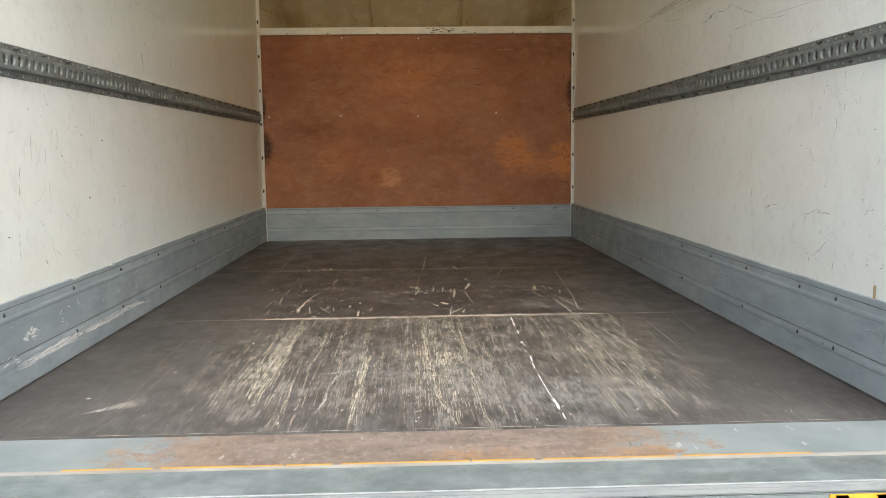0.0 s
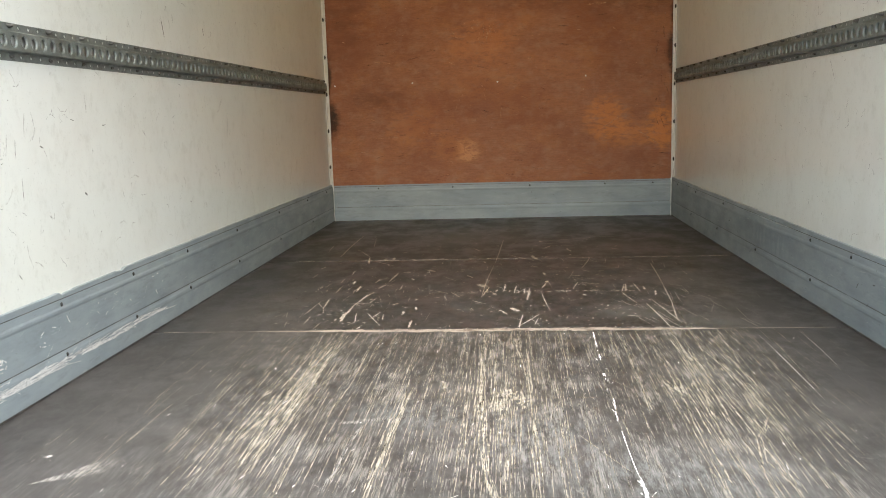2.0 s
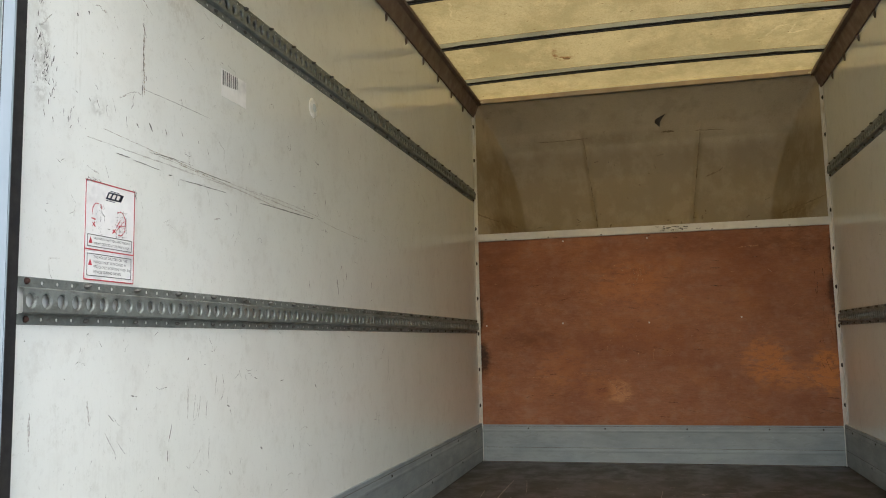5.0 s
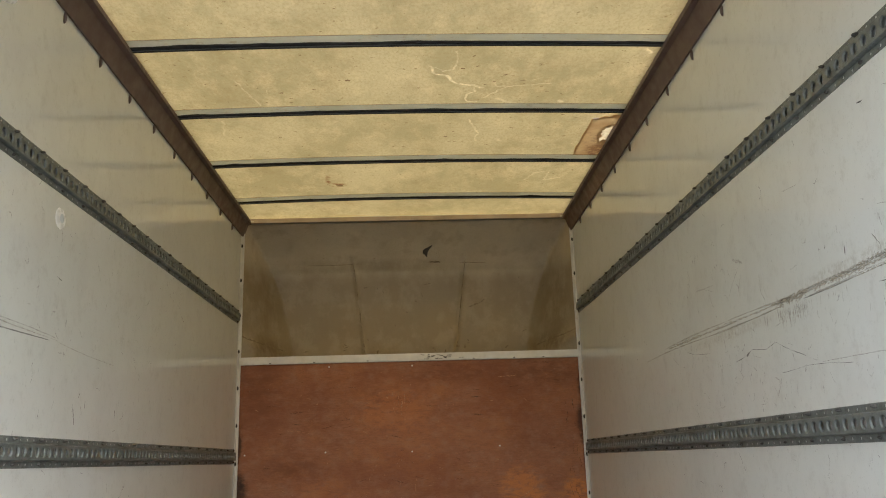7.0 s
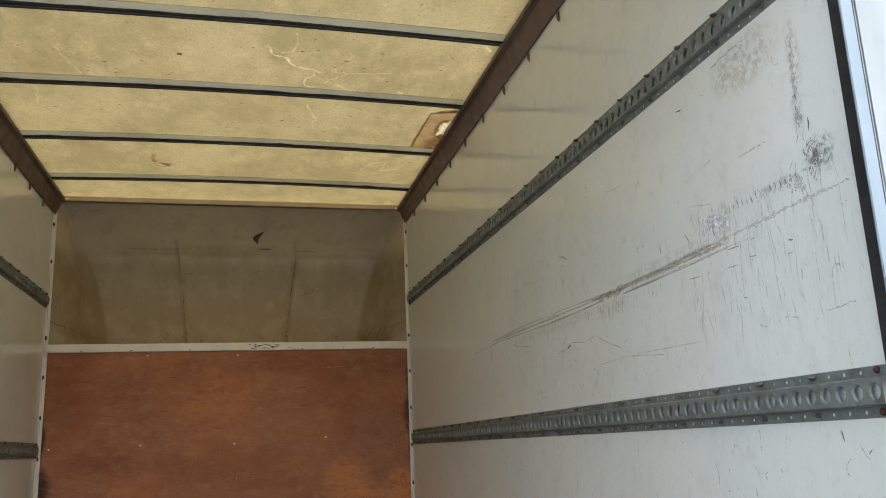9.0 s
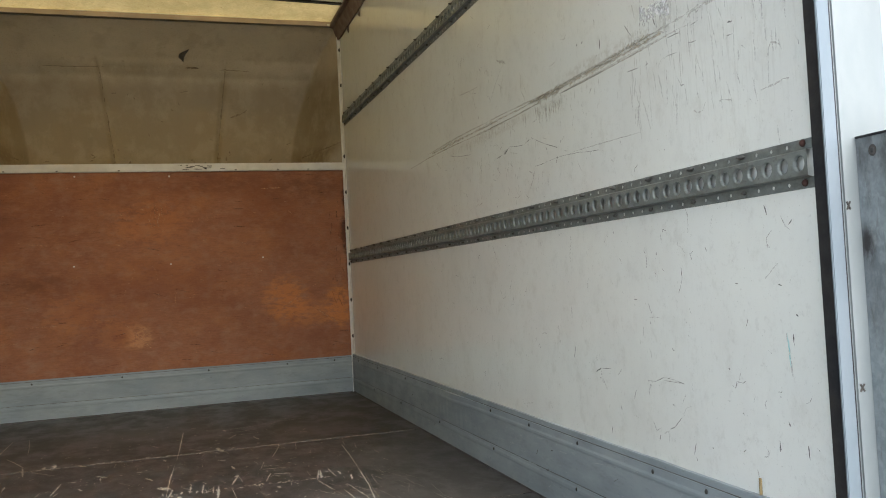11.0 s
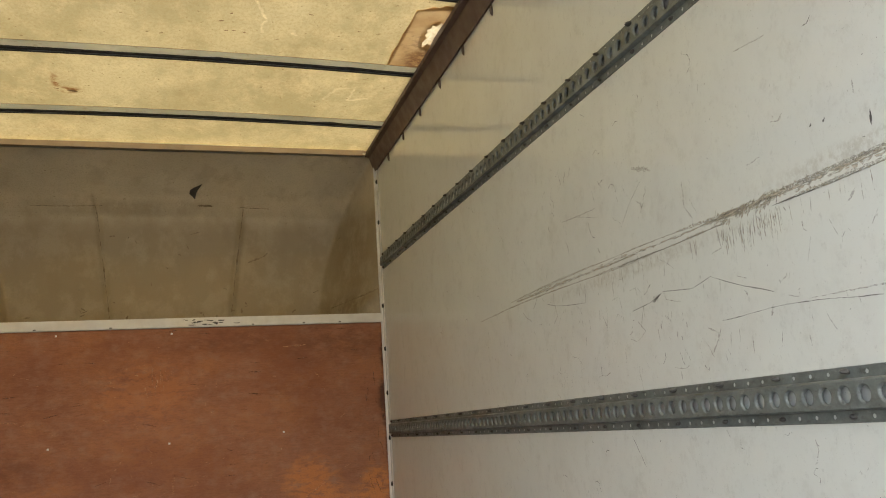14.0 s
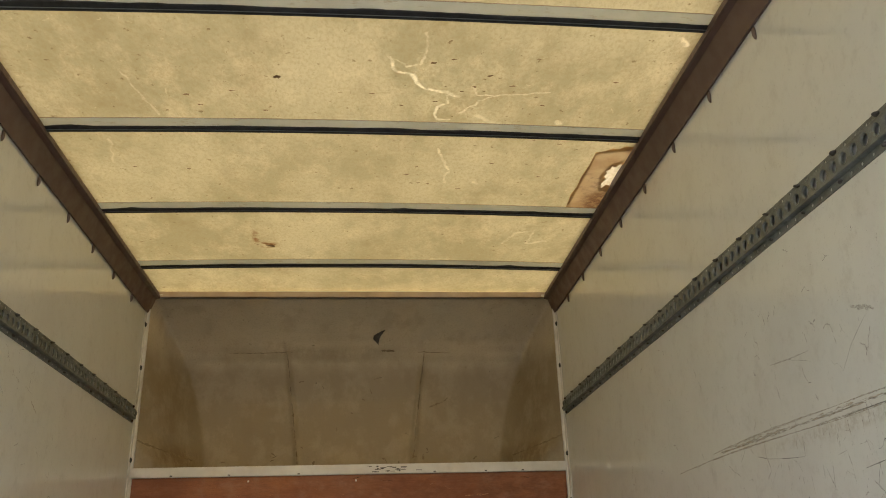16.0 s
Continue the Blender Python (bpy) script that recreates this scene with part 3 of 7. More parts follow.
DARK_BROWN = simple("dark_grease_and_joint_shade", (0.032, 0.027, 0.024), (0.085, 0.076, 0.068), 18, 0.6, 0.0, 0.2, (1, 1, 0.4), (0.025, 0.022, 0.02))
YELLOW = simple("amber_paint", (0.52, 0.26, 0.015), (0.42, 0.20, 0.015), 16, 0.5, 0.0, 0.1, (1, 1, 1), (0.26, 0.14, 0.03))
YELLOW_LINE = simple("orange_yellow_tape", (0.42, 0.235, 0.03), (0.30, 0.17, 0.04), 18, 0.5, 0.0, 0.1, (0.4, 1, 1), (0.35, 0.2, 0.08))
SILLPAINT = simple("blue_grey_sill_paint", (0.085, 0.105, 0.107), (0.135, 0.158, 0.16), 11, 0.5, 0.0, 0.15, (0.6, 1, 1), (0.06, 0.066, 0.062))
EDGE_HIGHLIGHT = broken("painted_edge_highlight", (0.36, 0.39, 0.39), (0.26, 0.28, 0.28), 30, 0.4, 0.72)
BLACK = simple("black_paint", (0.02, 0.02, 0.02), (0.035, 0.033, 0.03), 16, 0.5)
BOUNCE_GROUND = simple("pale_bounce_ground", (0.30, 0.295, 0.28), (0.38, 0.375, 0.355), 3, 0.85, 0.0, 0.4)
PALE_CUT = broken("torn_pale_wood", (0.25, 0.225, 0.180), (0.405, 0.372, 0.305), 40, 0.8, 0.60, (1, 0.05, 1))
FAINT_MARK = broken("faint_rub_mark", (0.62, 0.62, 0.59), (0.68, 0.68, 0.65), 40, 0.5, 0.5, (1, 1, 1))
CHIP = broken("pale_chipped_wood", (0.40, 0.365, 0.31), (0.53, 0.49, 0.425), 40, 0.75, 0.76, (1, 1, 1))
TORN_WOOD = simple("torn_bare_wood", (0.30, 0.255, 0.21), (0.44, 0.385, 0.325), 60, 0.8, 0.0, 0.4, (0.5, 2, 1), (0.20, 0.15, 0.115))
WHITE_CUT = simple("white_scrape", (0.62, 0.60, 0.57), (0.74, 0.73, 0.70), 40, 0.7, 0.0, 0.1)
WHITE_RUB = broken("white_paint_rub", (0.60, 0.60, 0.585), (0.78, 0.775, 0.755), 50, 0.65, 0.66, (1, 0.6, 1))
GREY_CUT = broken("grey_scrape", (0.22, 0.21, 0.195), (0.31, 0.295, 0.275), 40, 0.7, 0.55, (1, 0.1, 1))
DARK_MARK = broken("dark_rub_mark", (0.045, 0.044, 0.043), (0.12, 0.115, 0.108), 60, 0.6, 0.64, (1, 1, 1))
MID_MARK = broken("grey_rub_mark", (0.48, 0.465, 0.42), (0.58, 0.565, 0.52), 40, 0.6, 0.5, (1, 1, 1))
BROWN_MARK = broken("brown_rub_mark", (0.32, 0.28, 0.21), (0.48, 0.43, 0.35), 50, 0.6, 0.50, (1, 1, 1))
PAPER = simple("sticker_film", (0.82, 0.82, 0.81), (0.76, 0.76, 0.75), 30, 0.4, 0.0, 0.0, (1, 1, 1), (0.5, 0.51, 0.52))
RED = simple("red_print", (0.50, 0.035, 0.06), (0.42, 0.04, 0.055), 30, 0.4, 0.0, 0.0)
INK = simple("black_print", (0.05, 0.05, 0.055), (0.12, 0.12, 0.12), 60, 0.5, 0.0, 0.0)
FADED = broken("faded_print", (0.16, 0.16, 0.165), (0.30, 0.30, 0.30), 60, 0.5, 0.62)
NAVY = simple("navy_print", (0.03, 0.04, 0.09), (0.06, 0.07, 0.13), 40, 0.5, 0.0, 0.0)
LENS = simple("frosted_lamp_lens", (0.86, 0.87, 0.86), (0.80, 0.81, 0.79), 20, 0.3, 0.0, 0.05)


# ---- mesh helpers ----
def part(name, bm, material, parent=None, label="", smooth=False):
    me = bpy.data.meshes.new(name)
    bm.normal_update()
    bm.to_mesh(me)
    bm.free()
    me.materials.append(material)
    if smooth:
        me.shade_smooth()
    ob = new(name, me)
    ob.parent = parent
    if label:
        ob["label"] = label
    return ob


def piece(name, mesh, m, parent):
    """One more object on shared mesh data, at a local pose m under its parent."""
    ob = new(name, mesh)
    ob.parent = parent
    ob.matrix_local = m
    return ob


def add_box(bm, lo, hi, bevel=0.0):
    vs = [bm.verts.new((x, y, z)) for x in (lo[0], hi[0]) for y in (lo[1], hi[1]) for z in (lo[2], hi[2])]
    fs = [bm.faces.new([vs[i] for i in q]) for q in ((0, 1, 3, 2), (4, 6, 7, 5), (0, 4, 5, 1), (2, 3, 7, 6), (0, 2, 6, 4), (1, 5, 7, 3))]
    if bevel:
        es = list({e for f in fs for e in f.edges})
        bmesh.ops.bevel(bm, geom=es, offset=bevel, segments=2, affect="EDGES")
    return vs


def box(lo, hi, bevel=0.0):
    bm = bmesh.new()
    add_box(bm, lo, hi, bevel)
    return bm


def extrude_profile(points, stations, place, closed=True, caps=True):
    """A profile of (a, b) points swept over stations; place(a, b, s) gives each vertex."""
    bm = bmesh.new()
    rings = [[bm.verts.new(place(a, b, s)) for a, b in points] for s in stations]
    n = len(points)
    for r, q in zip(rings, rings[1:]):
        for i in range(n if closed else n - 1):
            j = (i + 1) % n
            bm.faces.new((r[i], r[j], q[j], q[i]))
    if closed and caps:
        bm.faces.new(rings[0]), bm.faces.new(rings[-1])
    bmesh.ops.recalc_face_normals(bm, faces=bm.faces)
    return bm


def strokes(name, rows, place, material, parent, rng, label="", lift=0.0007, thin=1.0):
    """Rubs, cuts and scrapes as thin ragged slivers on a surface; rows of u0, v0, u1, v1, width."""
    bm = bmesh.new()
    for u0, v0, u1, v1, w in rows:
        du, dv, w = u1 - u0, v1 - v0, w * thin
        up = lift + rng.uniform(0, 0.0009)
        far = math.hypot(du, dv) or 1e-6
        nu, nv = -dv / far, du / far
        n = max(3, min(48, int(far / 0.006)))
        sway = rng.uniform(-0.010, 0.010) * far
        a, b = [], []
        for i in range(n + 1):
            f = i / n
            fat = w * (0.35 + 0.65 * math.sin(math.pi * min(1, max(0, f * 0.9 + 0.05)))) * rng.choice((0.35, 0.7, 0.9, 1.0, 1.15)) * rng.uniform(0.8, 1.1) / 2
            off = sway * math.sin(math.pi * f) + rng.uniform(-0.2, 0.2) * w
            u, v = u0 + du * f + nu * off, v0 + dv * f + nv * off
            a.append(bm.verts.new(place(u + nu * fat, v + nv * fat, up)))
            b.append(bm.verts.new(place(u - nu * fat, v - nv * fat, up)))
        for i in range(n):
            bm.faces.new((a[i], b[i], b[i + 1], a[i + 1]))
    ob = part(name, bm, material, parent, label)
    tagged(ob, kind="stuff")
    return ob


def scatter(rng, count, us, vs, length, width, angle, spread):
    """Random strokes in a rectangle: lengths, widths, and a main direction in degrees."""
    out = []
    for _ in range(count):
        u, v = rng.uniform(*us), rng.uniform(*vs)
        far, a = rng.uniform(*length) * rng.uniform(0.4, 1), radians(angle + rng.gauss(0, spread))
        out.append((u, v, u + far * math.cos(a), v + far * math.sin(a), rng.uniform(*width)))
    return out


def on_floor(u, v, h):
    return (u, v + 0.025 + 0.0064 * max(0.0, min(1.0, (v - 0.06) / 1.3)), h)


def on_left(u, v, h):
    return (-W + h, u + 0.008, v + 0.003)


def on_right(u, v, h):
    return (W - h, u + 0.014, v + 0.005)


def level_floor(u, v, h):
    return (u, v, h)


def level_left(u, v, h):
    return (-W + h, u, v)


def level_right(u, v, h):
    return (W - h, u, v)


def run(points, width, rng, twin=1, stray=0.004):
    """A long score as strokes from point to point, with its finer companions."""
    out = []
    for n in range(twin):
        du, w = (0.0, width) if n == 0 else (rng.gauss(0, stray), width * rng.uniform(0.2, 0.5))
        for (a, b), (c, d) in zip(points, points[1:]):
            if n == 0 or rng.random() < 0.75:
                out.append((a + du, b, c + du + (rng.gauss(0, stray * 0.4) if n else 0), d, w * rng.uniform(0.7, 1.2)))
    return out


def on_bulkhead(u, v, h):
    return (u, DEEP - 0.012 - h, v)


# ---- ground outside ----
# unseen ground; its pale tone is assumed, to bounce light into the body
ground = part("ground", box((-300, -300, -1.2), (300, 300, -1.0)), BOUNCE_GROUND)
tagged(ground, "unseen ground outside under the truck, made pale to bounce light", "ground", kind="structure")

# ---- body shell ----
floor = part("floor", box((-W - 0.05, 0.0885, -0.12), (W + 0.05, DEEP + 0.05, -0.018)), GREY)
tagged(floor, "dark scratched plywood load floor of a box truck", "floor", kind="structure")
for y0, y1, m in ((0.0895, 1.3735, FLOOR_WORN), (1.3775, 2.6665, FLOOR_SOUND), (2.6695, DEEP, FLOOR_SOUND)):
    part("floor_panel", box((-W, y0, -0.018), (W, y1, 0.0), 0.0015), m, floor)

wall_left = part("wall_left", box((-W - 0.05, 0.076, -0.018), (-W, DEEP, ROOF + 0.03)), WALL)
tagged(wall_left, "white scuffed fibreglass side wall of a truck body", "wall", kind="structure")
wall_right = part("wall_right", box((W, 0.076, -0.018), (W + 0.05, DEEP, ROOF + 0.03)), WALL)
tagged(wall_right, "white scraped fibreglass side wall of a truck body", "wall", kind="structure")
wall_front = part("wall_front", box((-W - 0.05, DEEP, -0.018), (W + 0.05, DEEP + 0.05, 1.47)), WALL)
tagged(wall_front, "front bulkhead of a truck body with moulded nose", "wall", kind="structure")


def nose_depth(z):
    """How far the moulded nose stands forward of the bulkhead at a height."""
    pts = ((1.44, 0.46), (1.9, 0.44), (2.12, 0.39), (2.22, 0.31), (2.30, 0.19), (2.348, 0.10), (2.375, 0.02))
    for (za, da), (zb, db) in zip(pts, pts[1:]):
        if z <= zb:
            f = (z - za) / (zb - za)
            return da + (db - da) * f
    return 0.02


def nose_half(z):
    """Half width of the flat middle of the nose at a height."""
    f = max(0.0, min(1.0, (z - 1.5) / 0.87))
    return 0.82 + 0.26 * f ** 1.7


def nose_y(x, z):
    """The inner face of the nose: a flat middle, flared side facets, two upright seams and a crease."""
    half, deep = nose_half(z), nose_depth(z)
    f = max(0.0, min(1.0, (W - abs(x)) / max(0.02, W - half)))
    y = DEEP + 0.006 + deep * (0.85 * f + 0.15 * f * f * (3 - 2 * f))
    corner = 1.60 + 0.10 * (abs(x) - 0.86) / 0.24
    if abs(x) > 0.84 and z < corner:
        y -= min(0.10, 0.9 * (corner - z)) * min(1.0, (abs(x) - 0.84) / 0.1) * min(1.0, f * 3)
    for side in (-1, 1):
        c = side * (0.355 + 0.115 * (z - 1.865))
        y -= 0.016 * math.exp(-(((x - c) / 0.012) ** 2)) * (1.0 if z < 2.18 else max(0.0, 1 - (z - 2.18) / 0.05))
    y += 0.007 * math.exp(-(((z - 2.17) / 0.012) ** 2)) * (abs(x) < half)
    y += 0.006 * noise.noise((x * 4, 0, z * 4))
    return max(DEEP + 0.005, y)


def nose_surface():
    bm = bmesh.new()
    xs = [-W + 2 * W * i / 220 for i in range(221)]
    zs = [1.44 + 0.935 * i / 70 for i in range(71)]
    rows = [[bm.verts.new((x, nose_y(x, z), z)) for x in xs] for z in zs]
    for r, q in zip(rows, rows[1:]):
        for i in range(len(xs) - 1):
            bm.faces.new((r[i], r[i + 1], q[i + 1], q[i]))
    return bm


def on_nose(u, v, h):
    return (u, nose_y(u, v) - 0.002 - h, v)


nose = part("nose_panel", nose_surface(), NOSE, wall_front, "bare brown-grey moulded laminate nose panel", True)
part("nose_stiffener", box((-W - 0.05, DEEP + 0.05, 1.40), (W + 0.05, DEEP + 0.6, 1.43)), WALL, wall_front)
part("nose_cover", box((-W - 0.05, DEEP + 0.57, 1.43), (W + 0.05, DEEP + 0.6, ROOF + 0.03)), WALL, wall_front)
for s in (-1, 1):
    x0, x1 = sorted((s * W, s * (W + 0.05)))
    part("nose_side", box((x0, DEEP, 1.47), (x1, DEEP + 0.57, ROOF + 0.03)), WALL, wall_front)
part("nose_roof", box((-W, DEEP + 0.03, ROOF + 0.0), (W, DEEP + 0.57, ROOF + 0.03)), WALL, wall_front)
tear = bmesh.new()
tear.faces.new([tear.verts.new(on_nose(0.125 + a, 2.220 + b, 0.004)) for a, b in ((-0.012, -0.005), (-0.028, 0.006), (-0.025, 0.020), (-0.006, 0.029), (0.040, 0.045), (0.016, 0.021), (0.008, 0.008), (0.003, -0.019))])
bmesh.ops.triangulate(tear, faces=tear.faces)
bmesh.ops.solidify(tear, geom=tear.faces, thickness=0.004)
part("torn_flap", tear, DARK_BROWN, wall_front, "dark torn flap of laminate")


# ---- roof ----
def camber(x):
    return 0.016 * (1 - (x / W) ** 2)


def roof_sheet():
    """A slightly cambered sheet with one ragged hole."""
    bm = bmesh.new()
    edge = []
    n = 24
    for i in range(n + 1):
        edge.append((-W + 2 * W * i / n, -0.05))
    for i in range(1, 60):
        edge.append((W, -0.05 + 4.30 * i / 60))
    for i in range(n + 1):
        edge.append((W - 2 * W * i / n, 4.25))
    for i in range(1, 60):
        edge.append((-W, 4.25 - 4.30 * i / 60))
    hole = [(0.928, 2.605), (1.085, 2.56), (1.085, 3.07), (0.922, 3.075), (0.928, 2.80)]
    es = []
    for loop in (edge, hole):
        vs = [bm.verts.new((x, y, 0)) for x, y in loop]
        es += [bm.edges.new((a, b)) for a, b in zip(vs, vs[1:] + vs[:1])]
    bmesh.ops.triangle_fill(bm, edges=es, use_beauty=True)
    for i in range(1, 16):
        bmesh.ops.bisect_plane(bm, geom=bm.verts[:] + bm.edges[:] + bm.faces[:], plane_co=(-W + 2 * W * i / 16, 0, 0), plane_no=(1, 0, 0))
    for v in bm.verts:
        v.co.z = ROOF + camber(v.co.x)
    return bm


ceiling = part("ceiling", roof_sheet(), ROOFING)
tagged(ceiling, "yellowed translucent fibreglass roof sheet with a small hole", "ceiling", kind="structure")


def patch_material():
    k = Mat("brown_resin_patch", 0.5)
    c = k.mix(k.ramp(k.noise(9, detail=6), 0.3, 0.7), (0.58, 0.385, 0.165), (0.44, 0.26, 0.095))
    c = k.mix(k.ramp(k.noise(16, detail=6, rough=0.7, offset=(3, 0, 0)), 0.50, 0.66, 0, 0.6), c, (0.27, 0.145, 0.06))
    c = k.mix(k.math("MULTIPLY", k.near((1.03, 3.02, ROOF), (0.09, 0.16, 1), 0.2), k.ramp(k.noise(30, detail=6, rough=0.75), 0.36, 0.56)), c, (0.19, 0.075, 0.02))
    k.colour(c)
    tr = k.t.nodes.new("ShaderNodeBsdfTranslucent")
    k.t.links.new(c, tr.inputs["Color"])
    mx = k.t.nodes.new("ShaderNodeMixShader")
    mx.inputs[0].default_value = 0.22
    k.t.links.new(k.b.outputs[0], mx.inputs[1])
    k.t.links.new(tr.outputs[0], mx.inputs[2])
    k.t.links.new(mx.outputs[0], k.t.nodes["Material Output"].inputs["Surface"])
    return k.m


PATCH = patch_material()


def roof_patch():
    bm = bmesh.new()
    outer = [(0.918, 2.595), (0.95, 2.585), (0.975, 2.56), (1.00, 2.565), (1.02, 2.54), (1.05, 2.545), (1.085, 2.52), (1.087, 3.08), (0.915, 3.085), (0.905, 2.95), (0.915, 2.90), (0.912, 2.80), (0.92, 2.70)]
    inner = [(0.998, 2.74), (1.012, 2.728), (1.010, 2.70), (1.030, 2.708), (1.040, 2.676), (1.054, 2.69), (1.058, 2.73), (1.070, 2.745), (1.052, 2.765), (1.064, 2.80), (1.050, 2.825), (1.056, 2.87), (1.030, 2.858), (1.018, 2.892), (1.008, 2.85), (1.018, 2.81), (1.000, 2.785), (1.008, 2.765)]
    es = []
    for loop in (outer, inner):
        vs = [bm.verts.new((x, y, ROOF + camber(x) - 0.006)) for x, y in loop]
        es += [bm.edges.new((a, b)) for a, b in zip(vs, vs[1:] + vs[:1])]
    bmesh.ops.triangle_fill(bm, edges=es, use_beauty=True)
    return bm


patch = part("roof_patch", roof_patch(), PATCH)
rng = random.Random(12)
bm = bmesh.new()
rim = [bm.verts.new((1.034 + 0.048 * math.cos(a) * rng.uniform(0.85, 1.1), 2.785 + 0.135 * math.sin(a) * rng.uniform(0.9, 1.1), ROOF + 0.004)) for a in (2 * math.pi * i / 22 for i in range(22))]
mid = [bm.verts.new((1.034 + (v.co.x - 1.034) * 0.5, 2.785 + (v.co.y - 2.785) * 0.5, ROOF + 0.009 + rng.uniform(0, 0.003))) for v in rim]
heart = bm.verts.new((1.034, 2.785, ROOF + 0.012))
for i in range(22):
    k = (i + 1) % 22
    bm.faces.new((rim[i], rim[k], mid[k], mid[i])), bm.faces.new((mid[i], mid[k], heart))
cream_k = Mat("cream_fibre", 0.7)
cream_k.colour(cream_k.mix(cream_k.ramp(cream_k.noise(40, detail=5), 0.35, 0.65), (0.74, 0.62, 0.40), (0.58, 0.44, 0.25)))
glow_through = cream_k.t.nodes.new("ShaderNodeBsdfTranslucent")
glow_through.inputs["Color"].default_value = (0.72, 0.57, 0.32, 1.0)
cream_mix = cream_k.t.nodes.new("ShaderNodeMixShader")
cream_mix.inputs[0].default_value = 0.35
cream_k.t.links.new(cream_k.b.outputs[0], cream_mix.inputs[1])
cream_k.t.links.new(glow_through.outputs[0], cream_mix.inputs[2])
cream_k.t.links.new(cream_mix.outputs[0], cream_k.t.nodes["Material Output"].inputs["Surface"])
part("bared_fibre", bm, cream_k.m, patch, "bared cream fibre mat in the tear")
tagged(patch, "torn brown resin patch under the translucent roof sheet", "patch")


def roof_bow(y):
    """A grey roof bow with a wavy black sealant bead and a thin lip."""
    xs = [-1.062 + 2.124 * i / 60 for i in range(61)]

    def place(a, b, s):
        return (s, y + a, ROOF + camber(s) - 0.001 + b)

    bow = part("roof_bow", extrude_profile([(-0.036, 0.0), (-0.0345, -0.0022), (-0.008, -0.0115), (0.018, -0.0125), (0.020, 0.0)], xs, place, False), BOWSTRIP)
    tagged(bow, "grey aluminium roof bow with black sealant bead", "roof bow", "roof bows")
    bm = bmesh.new()
    rings = []
    for s in xs:
        edge = -0.004 - 0.005 * noise.noise((s * 3.1, y * 7, 0)) - 0.016 * max(0.0, noise.noise((s * 7, y, 3)) - 0.12)
        q = [(edge, -0.0100), (edge + 0.003, -0.0155), (0.0120, -0.0180), (0.0120, -0.010)]
        rings.append([bm.verts.new(place(a, b, s)) for a, b in q])
    for r, q in zip(rings, rings[1:]):
        for i in range(4):
            bm.faces.new((r[i], r[(i + 1) % 4], q[(i + 1) % 4], q[i]))
    bm.faces.new(rings[0]), bm.faces.new(rings[-1])
    bmesh.ops.recalc_face_normals(bm, faces=bm.faces)
    part("sealant_bead", bm, SEAL, bow, "wavy black sealant bead")
    # thin brown strip drawn for the shadow gap under the roof sheet
    part("gap_line", extrude_profile([(-0.0376, 0.0), (-0.0374, -0.0016), (-0.0362, -0.0018), (-0.0362, 0.0)], xs, place), BROWN_PALE, bow)
    part("lip", extrude_profile([(0.0125, -0.0200), (0.0140, -0.0200), (0.0140, -0.010), (0.0125, -0.010)], xs, place), STEELBAR, bow)
    part("far_bead", extrude_profile([(0.0145, -0.0195), (0.023, -0.0220), (0.023, -0.002), (0.0205, -0.002), (0.0190, -0.0130), (0.0145, -0.0130)], xs, place), SEAL, bow)
    return bow


for y in RIBS:
    roof_bow(y)

header = part("roof_header", extrude_profile([(0, 0.0), (0.02, 0.0), (0.022, -0.028), (-0.004, -0.030)], [-1.075, 1.075], lambda a, b, s: (s, DEEP + a, ROOF + b)), BROWN_PALE)
tagged(header, "faded pinkish-brown header strip at the roof's front edge", "trim", kind="structure")


def rounded_blob(rx, ry, rz, rings=4, seg=10):
    """A half-dome bolt or rivet head, flat side at x = 0, rising along x."""
    bm = bmesh.new()
    loops = []
    for i in range(rings):
        f = i / rings * math.pi / 2
        loops.append([bm.verts.new((rx * math.sin(f), ry * math.cos(f) * math.cos(a), rz * math.cos(f) * math.sin(a))) for a in (2 * math.pi * j / seg for j in range(seg))])
    top = bm.verts.new((rx, 0, 0))
    for r, q in zip(loops, loops[1:]):
        for j in range(seg):
            bm.faces.new((r[j], r[(j + 1) % seg], q[(j + 1) % seg], q[j]))
    for j in range(seg):
        bm.faces.new((loops[-1][j], loops[-1][(j + 1) % seg], top))
    bm.faces.new(loops[0][::-1])
    return bm


def mesh_of(name, bm, material):
    me = bpy.data.meshes.new(name)
    bm.normal_update()
    bm.to_mesh(me)
    bm.free()
    me.materials.append(material)
    me.shade_smooth()
    return me


SCREW = mesh_of("screw", rounded_blob(0.004, 0.0052, 0.0062, 3, 10), BLACK)
RIVET = mesh_of("rivet", rounded_blob(0.009, 0.0105, 0.014, 3, 10), BLACK)
BOLT_MESH = mesh_of("bolt", rounded_blob(0.0080, 0.0078, 0.0044, 3, 8), BOLT)
TALL_BOLT_MESH = mesh_of("tall_bolt", rounded_blob(0.0138, 0.0084, 0.0046, 4, 8), BOLT)
RUST_MESH = mesh_of("rusty_bolt", rounded_blob(0.008, 0.0066, 0.0072, 3, 8), RUST)
CLIP = mesh_of("clip", rounded_blob(0.010, 0.0060, 0.022, 3, 10), LIP_BROWN)


